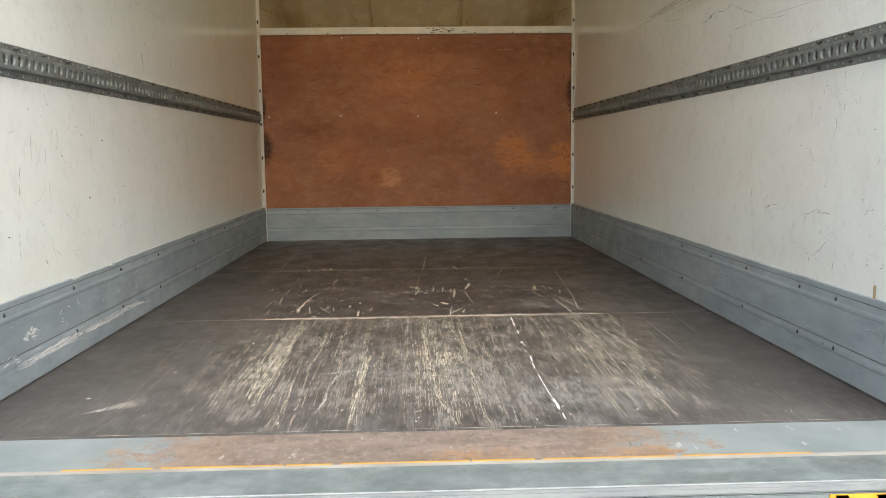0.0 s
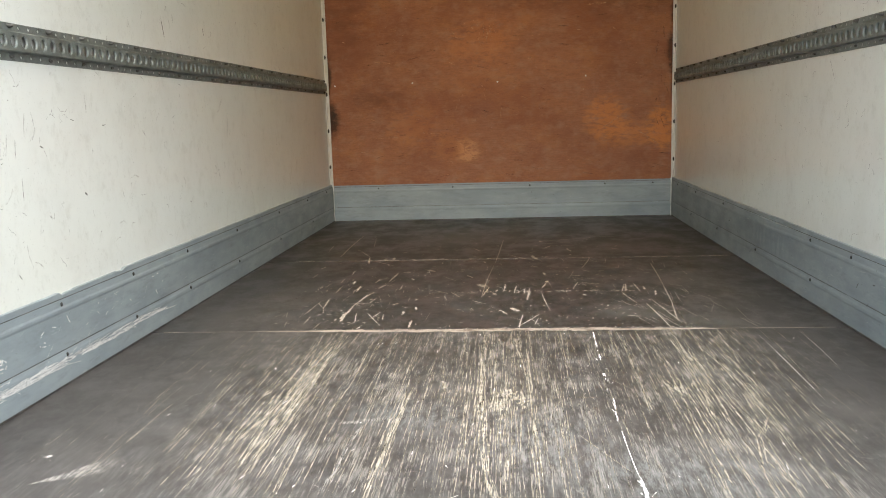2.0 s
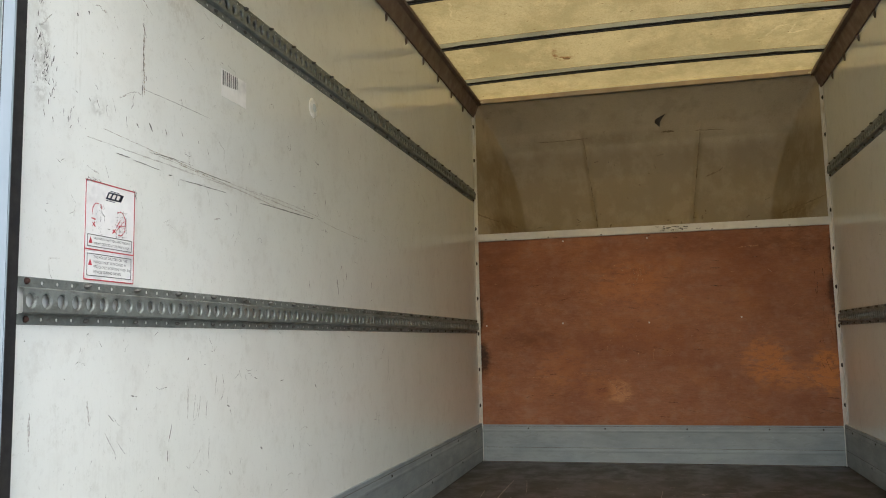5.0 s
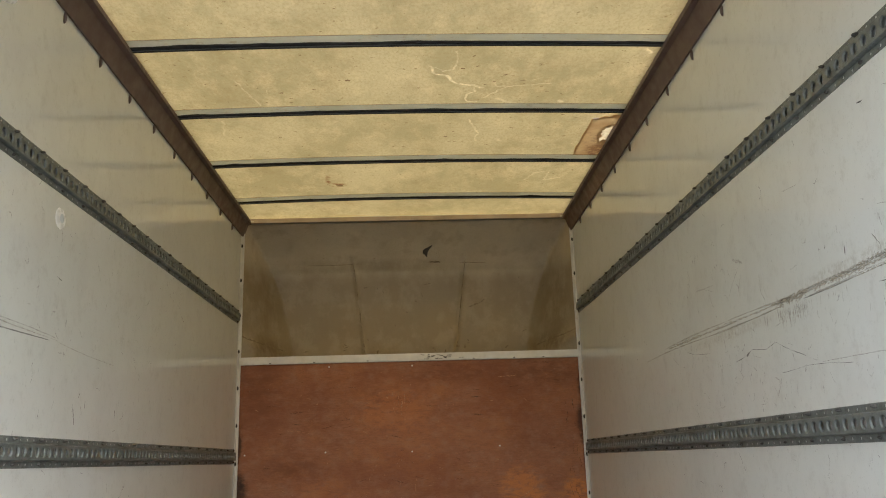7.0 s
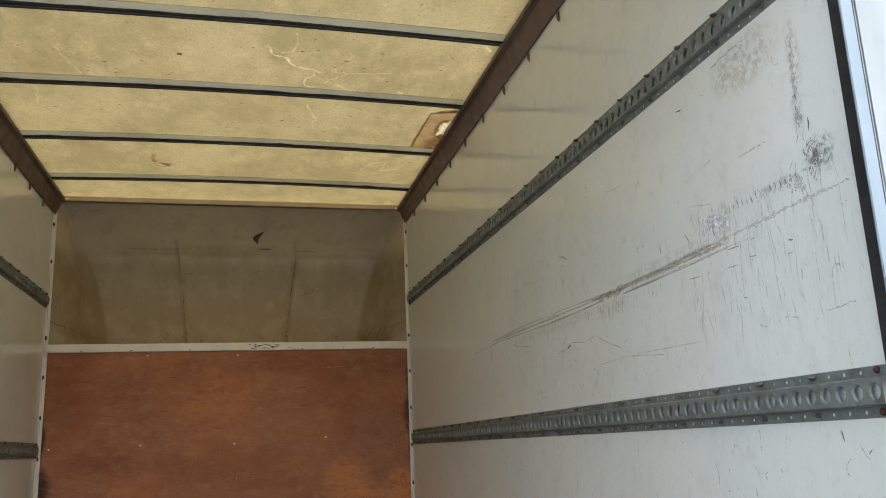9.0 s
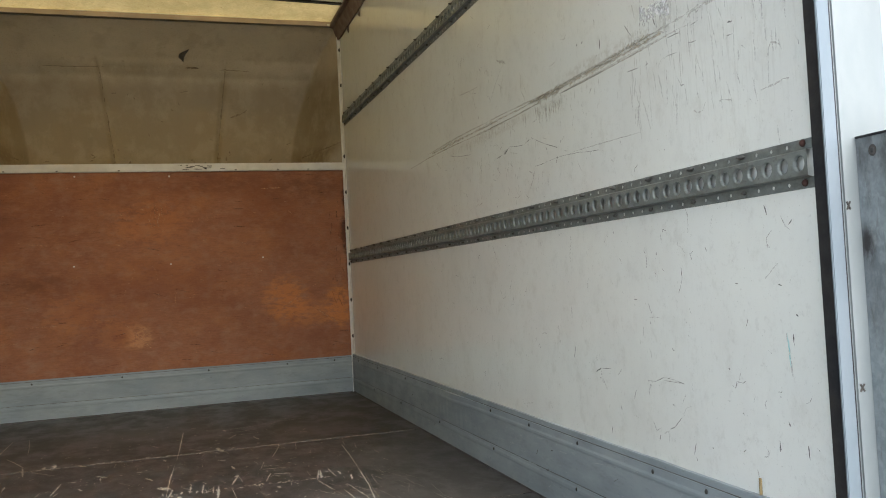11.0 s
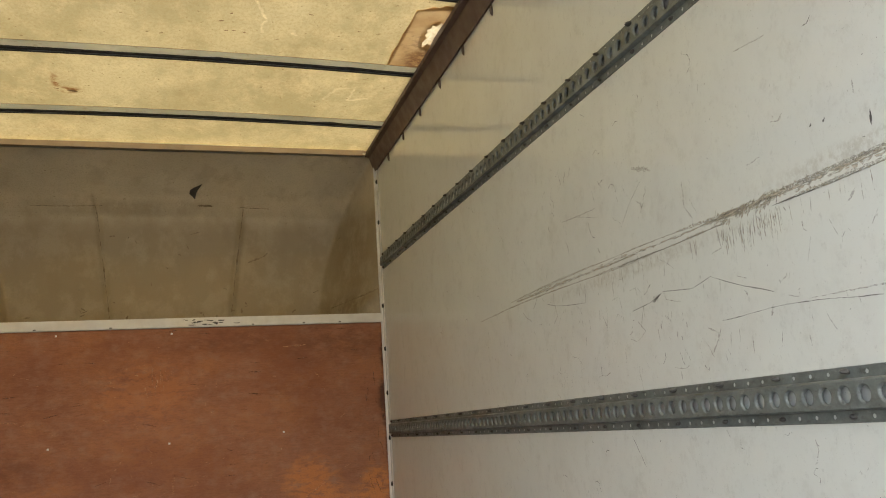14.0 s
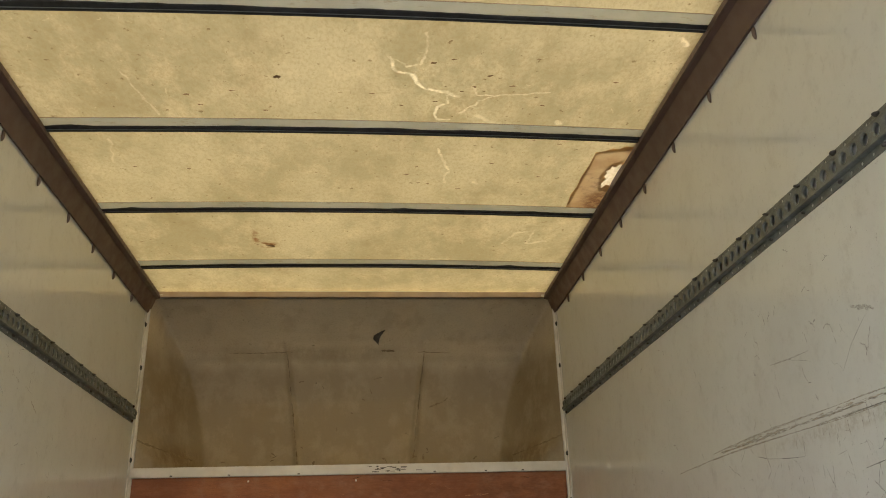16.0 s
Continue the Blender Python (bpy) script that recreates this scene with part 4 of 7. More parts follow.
def cant_rail(side):
    """Brown folded-steel rail along the roof edge, with hanging clips."""
    prof = [(0.0, 2.275), (0.010, 2.272), (0.038, 2.352), (0.052, 2.358), (0.052, 2.372), (0.045, 2.386), (0.045, ROOF + 0.01), (0.0, ROOF + 0.01)]
    ys = [0.07 + (DEEP - 0.07) * i / 20 for i in range(21)]
    rail = part("cant_rail", extrude_profile(prof, ys, lambda a, b, s: (side * (W - a), s, b + 0.010)), BROWN)
    tagged(rail, "brown painted steel rail along the roof edge", "roof rail", "roof rails")
    part("inner_lip", extrude_profile([(0.0475, 2.388), (0.0475, 2.380), (0.0535, 2.364), (0.0535, 2.356), (0.0590, 2.360), (0.0575, 2.374), (0.0530, 2.388)], ys, lambda a, b, s: (side * (W - a), s, b + 0.010)), LIP_BROWN, rail, "worn dark brown lip")
    for i in range(13):
        y = 0.395 + 0.3165 * i
        m = pose(side * (W - 0.001), y, 2.262, 0, 0, 180 if side > 0 else 0)
        piece("clip", CLIP, m, rail)
    return rail


cant_rail(-1), cant_rail(1)


# ---- bulkhead lining ----
plywood = part("plywood_panel", box((-1.0815, DEEP - 0.012, 0.236), (1.0815, DEEP - 0.0005, 1.433), 0.002), PLY)
tagged(plywood, "red-brown varnished plywood bulkhead panel, scuffed orange and stained black", "plywood panel")
rng = random.Random(5)
rows = scatter(rng, 130, (-1.0, 1.0), (0.28, 1.4), (0.008, 0.06), (0.001, 0.003), 0, 22) + scatter(rng, 50, (-0.3, 0.3), (0.3, 1.3), (0.01, 0.07), (0.001, 0.003), 90, 16) + scatter(rng, 26, (-0.12, 0.0), (1.08, 1.26), (0.02, 0.07), (0.0015, 0.004), 90, 10)
rows += [(-0.162, 1.210, -0.145, 1.202, 0.010), (-0.081, 1.226, -0.080, 1.156, 0.005), (-0.065, 1.208, -0.059, 1.137, 0.005), (0.556, 1.321, 0.678, 1.327, 0.008), (-0.781, 1.018, -0.671, 1.006, 0.006), (0.717, 1.181, 0.739, 1.159, 0.006), (-0.276, 1.184, -0.266, 1.173, 0.012), (-0.531, 0.819, -0.524, 0.811, 0.010), (0.001, 0.805, 0.008, 0.797, 0.008), (-0.048, 0.247, -0.038, 0.239, 0.009), (0.531, 0.811, 0.538, 0.804, 0.008), (-0.218, 0.484, -0.216, 0.412, 0.004), (-0.270, 0.521, -0.133, 0.374, 0.005), (0.655, 0.565, 0.755, 0.630, 0.005), (0.851, 0.559, 1.010, 0.451, 0.005), (0.016, 0.691, 0.017, 0.620, 0.004), (-0.981, 1.149, -0.963, 1.141, 0.006), (-0.815, 0.536, -0.631, 0.538, 0.003)]
rows += [(-0.484, 0.563, -0.341, 0.552, 0.003), (0.297, 0.961, 0.298, 0.891, 0.003)]
strokes("scratching", rows, on_bulkhead, broken("scratched_ply", (0.46, 0.20, 0.085), (0.60, 0.33, 0.17), 30, 0.7, 0.56), plywood, rng)
rows = scatter(rng, 60, (-1.05, 1.05), (0.26, 1.42), (0.02, 0.14), (0.002, 0.006), 0, 10) + scatter(rng, 18, (0.95, 1.07), (0.3, 1.4), (0.02, 0.12), (0.002, 0.006), 90, 25) + [(1.02, 0.40, 1.075, 0.395, 0.008), (0.99, 0.405, 1.03, 0.40, 0.004)]
strokes("dark_scratches", rows, on_bulkhead, broken("dark_ply_mark", (0.05, 0.022, 0.014), (0.12, 0.05, 0.03), 30, 0.7, 0.5), plywood, rng)
bm = bmesh.new()
for x, z in ((-0.54, 0.88), (0.0, 0.87), (0.55, 0.89), (-1.04, 0.875), (0.01, 1.405), (-0.52, 1.41)):
    add_box(bm, (x - 0.0045, DEEP - 0.0135, z - 0.0045), (x + 0.0045, DEEP - 0.0118, z + 0.0045))
tagged(part("filler_spots", bm, TRIM, plywood, "pale filled nail heads"), kind="stuff")

capping = part("capping_strip", box((-1.0815, DEEP - 0.024, 1.434), (1.0815, DEEP - 0.0005, 1.482), 0.003), TRIM)
tagged(capping, "cream painted capping strip over the plywood panel, chipped", "trim strip")
bm = bmesh.new()
rng = random.Random(8)
for _ in range(26):
    x, z = rng.gauss(0.16, 0.06), rng.uniform(1.44, 1.472)
    add_box(bm, (x, DEEP - 0.0248, z), (x + rng.uniform(0.006, 0.03), DEEP - 0.0235, z + rng.uniform(0.002, 0.006)))
for x in (-0.9, -0.62, -0.28, 0.4, 0.66, 0.85):
    add_box(bm, (x, DEEP - 0.0248, 1.438), (x + 0.012, DEEP - 0.0235, 1.443))
tagged(part("chips", bm, DARK_BROWN, capping, "dark chips in the paint"), kind="stuff")

for s in (-1, 1):
    trim = part("corner_trim", extrude_profile([(0.001, 0.0005), (0.036, 0.0005), (0.036, 0.004), (0.017, 0.006), (0.016, 0.018), (0.001, 0.018)], [0.2475, 2.345],
                                               lambda a, b, z: (s * (W - b), DEEP - a, z)), TRIM)
    tagged(trim, "cream painted corner angle with black rivets", "corner trim", "corner trims")
    for i in range(9):
        piece("rivet", RIVET, pose(s * (W - 0.004), DEEP - 0.027, 0.36 + 0.232 * i, 0, 0, 180 if s > 0 else 0), trim)


for s in (-1, 1):
    bm = bmesh.new()
    inner = [bm.verts.new((s * (1.082 - 0.055 + 0.055 * math.cos(a)), DEEP - 0.003, 2.325 + 0.055 * math.sin(a))) for a in (math.pi / 2 * i / 10 for i in range(11))]
    tip = bm.verts.new((s * 1.096, DEEP - 0.003, 2.392))
    low = bm.verts.new((s * 1.096, DEEP - 0.003, 2.325))
    high = bm.verts.new((s * 1.027, DEEP - 0.003, 2.392))
    bm.faces.new([low, *inner, high, tip])
    bmesh.ops.triangulate(bm, faces=bm.faces)
    bmesh.ops.solidify(bm, geom=bm.faces, thickness=0.003)
    tagged(part("corner_gusset", bm, TRIM), "rounded cream gusset in the upper front corner", "gusset", "gussets")


# ---- kick plates ----
KICK = [(0.0, 0.0), (0.0122, 0.0), (0.0124, 0.066), (0.0136, 0.072), (0.0136, 0.080), (0.0124, 0.086), (0.0120, 0.0925), (0.0100, 0.0935), (0.0100, 0.0945), (0.0118, 0.0955), (0.0121, 0.190), (0.0134, 0.196), (0.0134, 0.202), (0.0119, 0.208), (0.0112, 0.2255), (0.0070, 0.227), (0.0, 0.227)]


def kick_plate(length, screws, lows, m, label, dent=None, notches=()):
    """A grey folded kick plate along local y, facing local x, with its edging strip and screws."""
    n = max(2, int(length / 0.05))
    ys = [-length / 2 + length * i / n for i in range(n + 1)]

    def place(a, b, s):
        push = 0.0
        if dent is not None:
            push = 0.012 * math.exp(-(((s - dent) / 0.16) ** 2)) * min(1.0, max(0.0, (b - 0.09) / 0.1))
        wave = 0.0012 * noise.noise((s * 4, b * 9, length))
        return (a + (push + wave if a > 0.004 else 0), s, b)

    kick = part("kick_plate", extrude_profile(KICK, ys, place), GREY)
    tagged(kick, label, "kick plate", "kick plates")
    bm = bmesh.new()
    fine = [-length / 2 + length * i / (length / 0.012) for i in range(int(length / 0.012) + 1)]
    rings = []
    for s in fine:
        top = 0.2435 + 0.0016 * noise.noise((s * 7, 1, length)) + 0.0008 * noise.noise((s * 40, 2, length))
        for a, b, d in notches:
            if a < s < b:
                top = min(top, d)
        rings.append([bm.verts.new((x, s, z)) for x, z in ((0.0, 0.2275), (0.0100, 0.2275), (0.0100, top - 0.0012), (0.0090, top), (0.0, top))])
    for r, q in zip(rings, rings[1:]):
        for i in range(5):
            bm.faces.new((r[i], r[(i + 1) % 5], q[(i + 1) % 5], q[i]))
    bm.faces.new(rings[0]), bm.faces.new(rings[-1])
    bmesh.ops.recalc_face_normals(bm, faces=bm.faces)
    part("edging_strip", bm, GREY, kick, "flat grey edging strip")
    for y in screws:
        piece("screw", SCREW, pose(0.0115, y, 0.2135), kick)
    for y in lows:
        piece("screw", SCREW, pose(0.013, y, 0.0795), kick)
    # dark strips painted for the shade in the floor gap and folds
    for name, x, z0, z1 in (("base_gap", 0.0130, 0.0004, 0.0060), ("fold_line", 0.0117, 0.0932, 0.0950), ("top_fold_line", 0.0104, 0.2254, 0.2278)):
        part(name, box((0.003, -length / 2, z0), (x, length / 2, z1)), DARK_BROWN, kick, "dark strip painted for the shade of a joint or fold")
    kick.matrix_basis = m
    return kick


MID = (0.076 + DEEP) / 2
LONG = DEEP - 0.076
left_kick = kick_plate(LONG - 0.002, [y - MID for y in (0.11, 0.42, 0.857, 1.274, 1.71, 2.26, 2.91, 3.5, 4.0)], [y - MID for y in (0.36, 0.858, 1.270, 1.71, 2.26, 2.908, 3.6)],
                       pose(-W, MID, 0.0), "long grey painted metal kick plate with white scrapes", notches=((0.862 - MID, 0.892 - MID, 0.2365), (0.892 - MID, 0.93 - MID, 0.2385), (0.93 - MID, 1.225 - MID, 0.2405), (1.19 - MID, 1.225 - MID, 0.2375)))
right_kick = kick_plate(LONG - 0.002, [MID - y for y in (0.196, 0.440, 0.650, 1.041, 1.38, 1.724, 2.3, 2.9, 3.5, 4.0)], [MID - y for y in (0.439, 0.65, 1.06, 1.707, 2.35, 3.0, 3.6)],
                        pose(W, MID, 0.0, 0, 0, 180), "long grey painted metal kick plate with a shallow dent", dent=MID - 2.15)
kick_plate(2 * W - 0.038, [-0.785, -0.30, 0.195, 0.67, 0.97], [], pose(0, DEEP, 0.0, 0, 0, -90), "short grey painted metal kick plate along the bulkhead")

rng = random.Random(21)


def on_left_kick(u, v, h):
    return (0.0127 + h + (0.0010 if 0.066 < v < 0.086 or 0.19 < v < 0.208 else 0.0), u - MID, v)


rows = scatter(rng, 170, (0.45, 1.45), (0.055, 0.074), (0.03, 0.14), (0.0010, 0.0040), 0, 3)
rows += scatter(rng, 34, (0.62, 1.05), (0.058, 0.070), (0.02, 0.10), (0.002, 0.006), 0, 4)
rows += scatter(rng, 26, (0.3, 1.0), (0.05, 0.10), (0.01, 0.06), (0.001, 0.003), 10, 20)
rows += scatter(rng, 26, (0.70, 1.5), (0.12, 0.19), (0.004, 0.03), (0.001, 0.005), 0, 30)
for u, v, w in ((0.560, 0.131, 0.030), (0.545, 0.139, 0.018), (0.575, 0.140, 0.016), (0.562, 0.148, 0.010), (0.520, 0.131, 0.008)):
    for _ in range(16):
        a, b = rng.gauss(u, w * 0.6), rng.gauss(v, w * 0.22)
        rows.append((a, b, a + rng.uniform(-0.012, 0.022), b + rng.uniform(-0.006, 0.006), rng.uniform(0.002, 0.007)))
strokes("scraped_paint", rows, on_left_kick, WHITE_RUB, left_kick, rng, "white paint scrapes")
strokes("paint_scrape", scatter(rng, 90, (0.3, 4.1), (0.02, 0.2), (0.01, 0.08), (0.001, 0.003), 5, 20), on_left_kick, GREY_PALE, left_kick, rng)
strokes("paint_scrape", scatter(rng, 110, (0.1, 4.1), (0.02, 0.2), (0.01, 0.08), (0.001, 0.003), 5, 20), on_left_kick, GREY_PALE, right_kick, rng)
strokes("dark_scrapes", scatter(rng, 14, (0.1, 4.1), (0.03, 0.18), (0.01, 0.05), (0.002, 0.005), 40, 40), on_left_kick, DARK_MARK, right_kick, rng)


# ---- lashing rails ----
PITCH, CELLS = 0.0420, 97


def rail_body():
    """A galvanised top-hat rail with a row of round holes and small slots, centred, along y, facing x."""
    bm = bmesh.new()
    half, out = 0.0215, 0.0150
    a = 16

    def ring_plate(y0, zc, h, r, x, back):
        cy = y0 + PITCH / 2
        steps = [(1.26, 0.0), (1.10, back * 0.35), (1.0, back), (0.97, back * 1.8)] if r > 0.01 else [(1.0, 0.0), (0.93, back)]
        rings = [[]]
        for j in range(a):
            t = 2 * math.pi * j / a
            c, s = math.cos(t), math.sin(t)
            k = 1 / max(abs(c), abs(s))
            rings[0].append(bm.verts.new((x, cy + c * k * PITCH / 2, zc + s * k * h)))
        for grow, deep in steps:
            rings.append([bm.verts.new((x - deep, cy + math.cos(2 * math.pi * j / a) * r * grow, zc + math.sin(2 * math.pi * j / a) * r * grow * (1.1 if r > 0.01 else 1.0))) for j in range(a)])
        for near, far in zip(rings, rings[1:]):
            for j in range(a):
                i = (j + 1) % a
                bm.faces.new((near[j], near[i], far[i], far[j]))

    def quad(p):
        bm.faces.new([bm.verts.new(v) for v in p])

    for n in range(CELLS):
        y0 = (n - CELLS / 2) * PITCH
        y1 = y0 + PITCH
        ring_plate(y0, 0.0, half, 0.0117, out, 0.0032)
        for s in (-1, 1):
            quad([(out, y0, s * half), (out, y1, s * half), (out - 0.0022, y1, s * 0.0236), (out - 0.0022, y0, s * 0.0236)])
            quad([(out - 0.0022, y0, s * 0.0236), (out - 0.0022, y1, s * 0.0236), (0.0022, y1, s * 0.0255), (0.0022, y0, s * 0.0255)])
            if n % 4 == 0:
                quad([(0.0022, y0, s * 0.0255), (0.0022, y1, s * 0.0255), (0.0022, y1, s * 0.0435), (0.0022, y0, s * 0.0435)])
            else:
                ring_plate(y0, s * 0.0345, 0.0090, 0.0038, 0.0022, 0.0008)
            quad([(0.0022, y0, s * 0.0435), (0.0022, y1, s * 0.0435), (0.0, y1, s * 0.0445), (0.0, y0, s * 0.0445)])
    end = CELLS / 2 * PITCH
    for y in (-end, end):
        for zs in ((-0.0435, -0.0255), (0.0255, 0.0435)):
            quad([(0.0, y, zs[0]), (0.0, y, zs[1]), (0.0022, y, zs[1]), (0.0022, y, zs[0])])
    bmesh.ops.remove_doubles(bm, verts=bm.verts, dist=0.0001)
    bmesh.ops.recalc_face_normals(bm, faces=bm.faces)
    return bm


def lashing_rail():
    rail = part("lashing_rail", rail_body(), RAIL)
    tagged(rail, "galvanised perforated lashing rail bolted along the white wall", "lashing rail", "lashing rails")
    for n in range(0, CELLS, 4):
        for s in (-1, 1):
            piece("bolt", RUST_MESH if n in (0, CELLS - 1) else TALL_BOLT_MESH if s > 0 else BOLT_MESH, pose(0.0018, (n - CELLS / 2 + 0.5) * PITCH, s * (0.0365 if s > 0 else 0.0345), 11 * (n % 5) - 22), rail)
    return rail


RAIL_Y = 0.0765 + CELLS * PITCH / 2
first = lashing_rail()
first.matrix_basis = pose(-W, RAIL_Y, 0.870)
copy_thing(first, pose(-W, RAIL_Y, 1.731, 0.25))
copy_thing(first, pose(W, RAIL_Y, 0.870, 0, 0, 180))
copy_thing(first, pose(W, RAIL_Y, 1.741, -0.5, 0, 180))


# ---- rear frame ----
for s in (-1, 1):
    def wide(a, b, y0, y1, z0, z1, bevel=0.0):
        x0, x1 = sorted((s * a, s * b))
        return box((x0, y0, z0), (x1, y1, z1), bevel)

    pillar = part("rear_pillar", wide(1.104, 1.217, 0.020, 0.074, -0.25, ROOF + 0.03, 0.004), PILLAR)
    tagged(pillar, "pale grey painted rear corner pillar of the truck body", "pillar", "rear pillars")
    part("inner_flange", wide(1.0977, 1.1038, 0.0195, 0.0395, -0.0015, ROOF, 0.001), PILLAR, pillar)
    guide = part("shutter_guide", wide(1.0685, 1.0955, 0.014, 0.0185, -0.0015, ROOF, 0.0015), ALU)
    tagged(guide, "pale aluminium roller-shutter guide beside the opening", "shutter guide", "shutter guides")
    part("seam_bead", wide(1.0957, 1.0975, 0.0145, 0.0215, -0.0015, ROOF, 0.0004), SEAL, guide)
    bm = bmesh.new()
    for n, z in enumerate((0.787, 0.479, 0.202)):
        for lean in (-1, 1):
            vs = add_box(bm, (-0.0012, -0.0014, -0.0075), (0.0012, 0.0005, 0.0075))
            turn = Matrix.Translation((s * (1.113 + 0.003 * n), 0.019, z)) @ Matrix.Rotation(lean * radians(28 + 7 * n), 4, "Y")
            for v in vs:
                v.co = turn @ v.co
    part("punched_marks", bm, DARK_BROWN, pillar, "dark cross-shaped punch marks")
    part("guide_return", wide(1.0875, 1.0955, 0.0187, 0.0395, -0.0015, ROOF, 0.001), ALU, guide)
    part("rubber_seal", wide(1.0955, 1.1035, 0.0402, 0.0755, 0.0, ROOF - 0.02, 0.002), RUBBER, guide, "black rubber seal strip")

# added header out of view, hung low to shade the upper rear walls
lintel = part("unseen_lintel", box((-1.217, -0.03, 1.99), (1.217, 0.012, ROOF + 0.10)), PILLAR)
tagged(lintel, "unseen pale grey header panel added over the opening", "lintel", kind="structure")

# ---- rear sill ----
sill = part("rear_sill", box((-1.222, -0.105, -0.12), (1.222, 0.0875, -0.002), 0.003), THRESHOLD)
tagged(sill, "blue-grey painted steel threshold worn to rust in the middle", "threshold", kind="structure")
step = part("sill_step", box((-1.0605, -0.2345, -0.13), (1.0605, -0.1055, -0.007), 0.004), SILLPAINT, sill, "pale blue-grey painted steel plate")
part("edge_bar", box((-1.0605, -0.253, -0.024), (1.0605, -0.235, -0.005), 0.005), STEELBAR, sill, "bright rounded steel edge")
# pale broken strip painted for the highlight along the worn bar
part("edge_highlight", box((-1.055, -0.2435, -0.0055), (1.055, -0.2385, -0.0046)), EDGE_HIGHLIGHT, sill, "pale highlight painted along the worn steel edge")
rng = random.Random(6)
strokes("sill_scuffs", scatter(rng, 40, (-1.0, 1.0), (-0.225, -0.11), (0.01, 0.10), (0.001, 0.004), 0, 30) + scatter(rng, 16, (-1.0, 1.0), (-0.225, -0.11), (0.004, 0.012), (0.002, 0.006), 40, 60), lambda u, v, h: (u, v, h - 0.0068), GREY_CUT, sill, rng, "pale scuffs in the paint", 0.0003)
strokes("sill_dirt", scatter(rng, 10, (-1.0, 1.0), (-0.228, -0.11), (0.005, 0.02), (0.002, 0.007), 10, 50) + scatter(rng, 24, (-0.7, 0.6), (-0.09, 0.08), (0.01, 0.04), (0.001, 0.003), 60, 60), lambda u, v, h: (u, v, h + (-0.0068 if v < -0.105 else -0.0018)), DARK_MARK, sill, rng, "dark dirt", 0.0003)
part("edge_face", box((-1.0605, -0.251, -0.20), (1.0605, -0.235, -0.025), 0.002), SILLPAINT, sill)
part("worn_lip", box((-1.219, -0.1066, -0.009), (1.219, -0.1050, -0.0020), 0.0004), LIPWORN, sill, "pale worn front lip")
rng = random.Random(4)
bm = bmesh.new()
x = -0.74
while x < 0.74:
    w = rng.uniform(0.05, 0.3)
    if not (-0.46 < x < -0.36):
        add_box(bm, (x, -0.1034 + rng.uniform(0, 0.0014), -0.004), (min(x + w, 0.77), -0.1003, -0.0008 + rng.uniform(0, 0.0004)))
    x += w + rng.uniform(0.0, 0.02)
part("yellow_line", bm, YELLOW_LINE, sill, "worn orange-yellow line of tape")
hazard = part("hazard_plate", box((0.731, -0.2545, -0.16), (1.058, -0.2515, -0.026), 0.001), YELLOW)
tagged(hazard, "yellow hazard plate with black diagonal stripes on the rear edge", "hazard plate")
for i in range(5):
    bm = bmesh.new()
    x = 0.741 + 0.078 * i
    vs = [bm.verts.new((a, -0.2552, z)) for a, z in ((x, -0.0275), (x + 0.024, -0.0275), (x + 0.104, -0.1585), (x + 0.08, -0.1585)) if a < 1.2]
    for v in vs:
        v.co.x = min(v.co.x, 1.056)
    bm.faces.new(vs)
    bmesh.ops.solidify(bm, geom=bm.faces, thickness=0.0006)
    part("stripe", bm, BLACK, hazard, "black diagonal stripe")


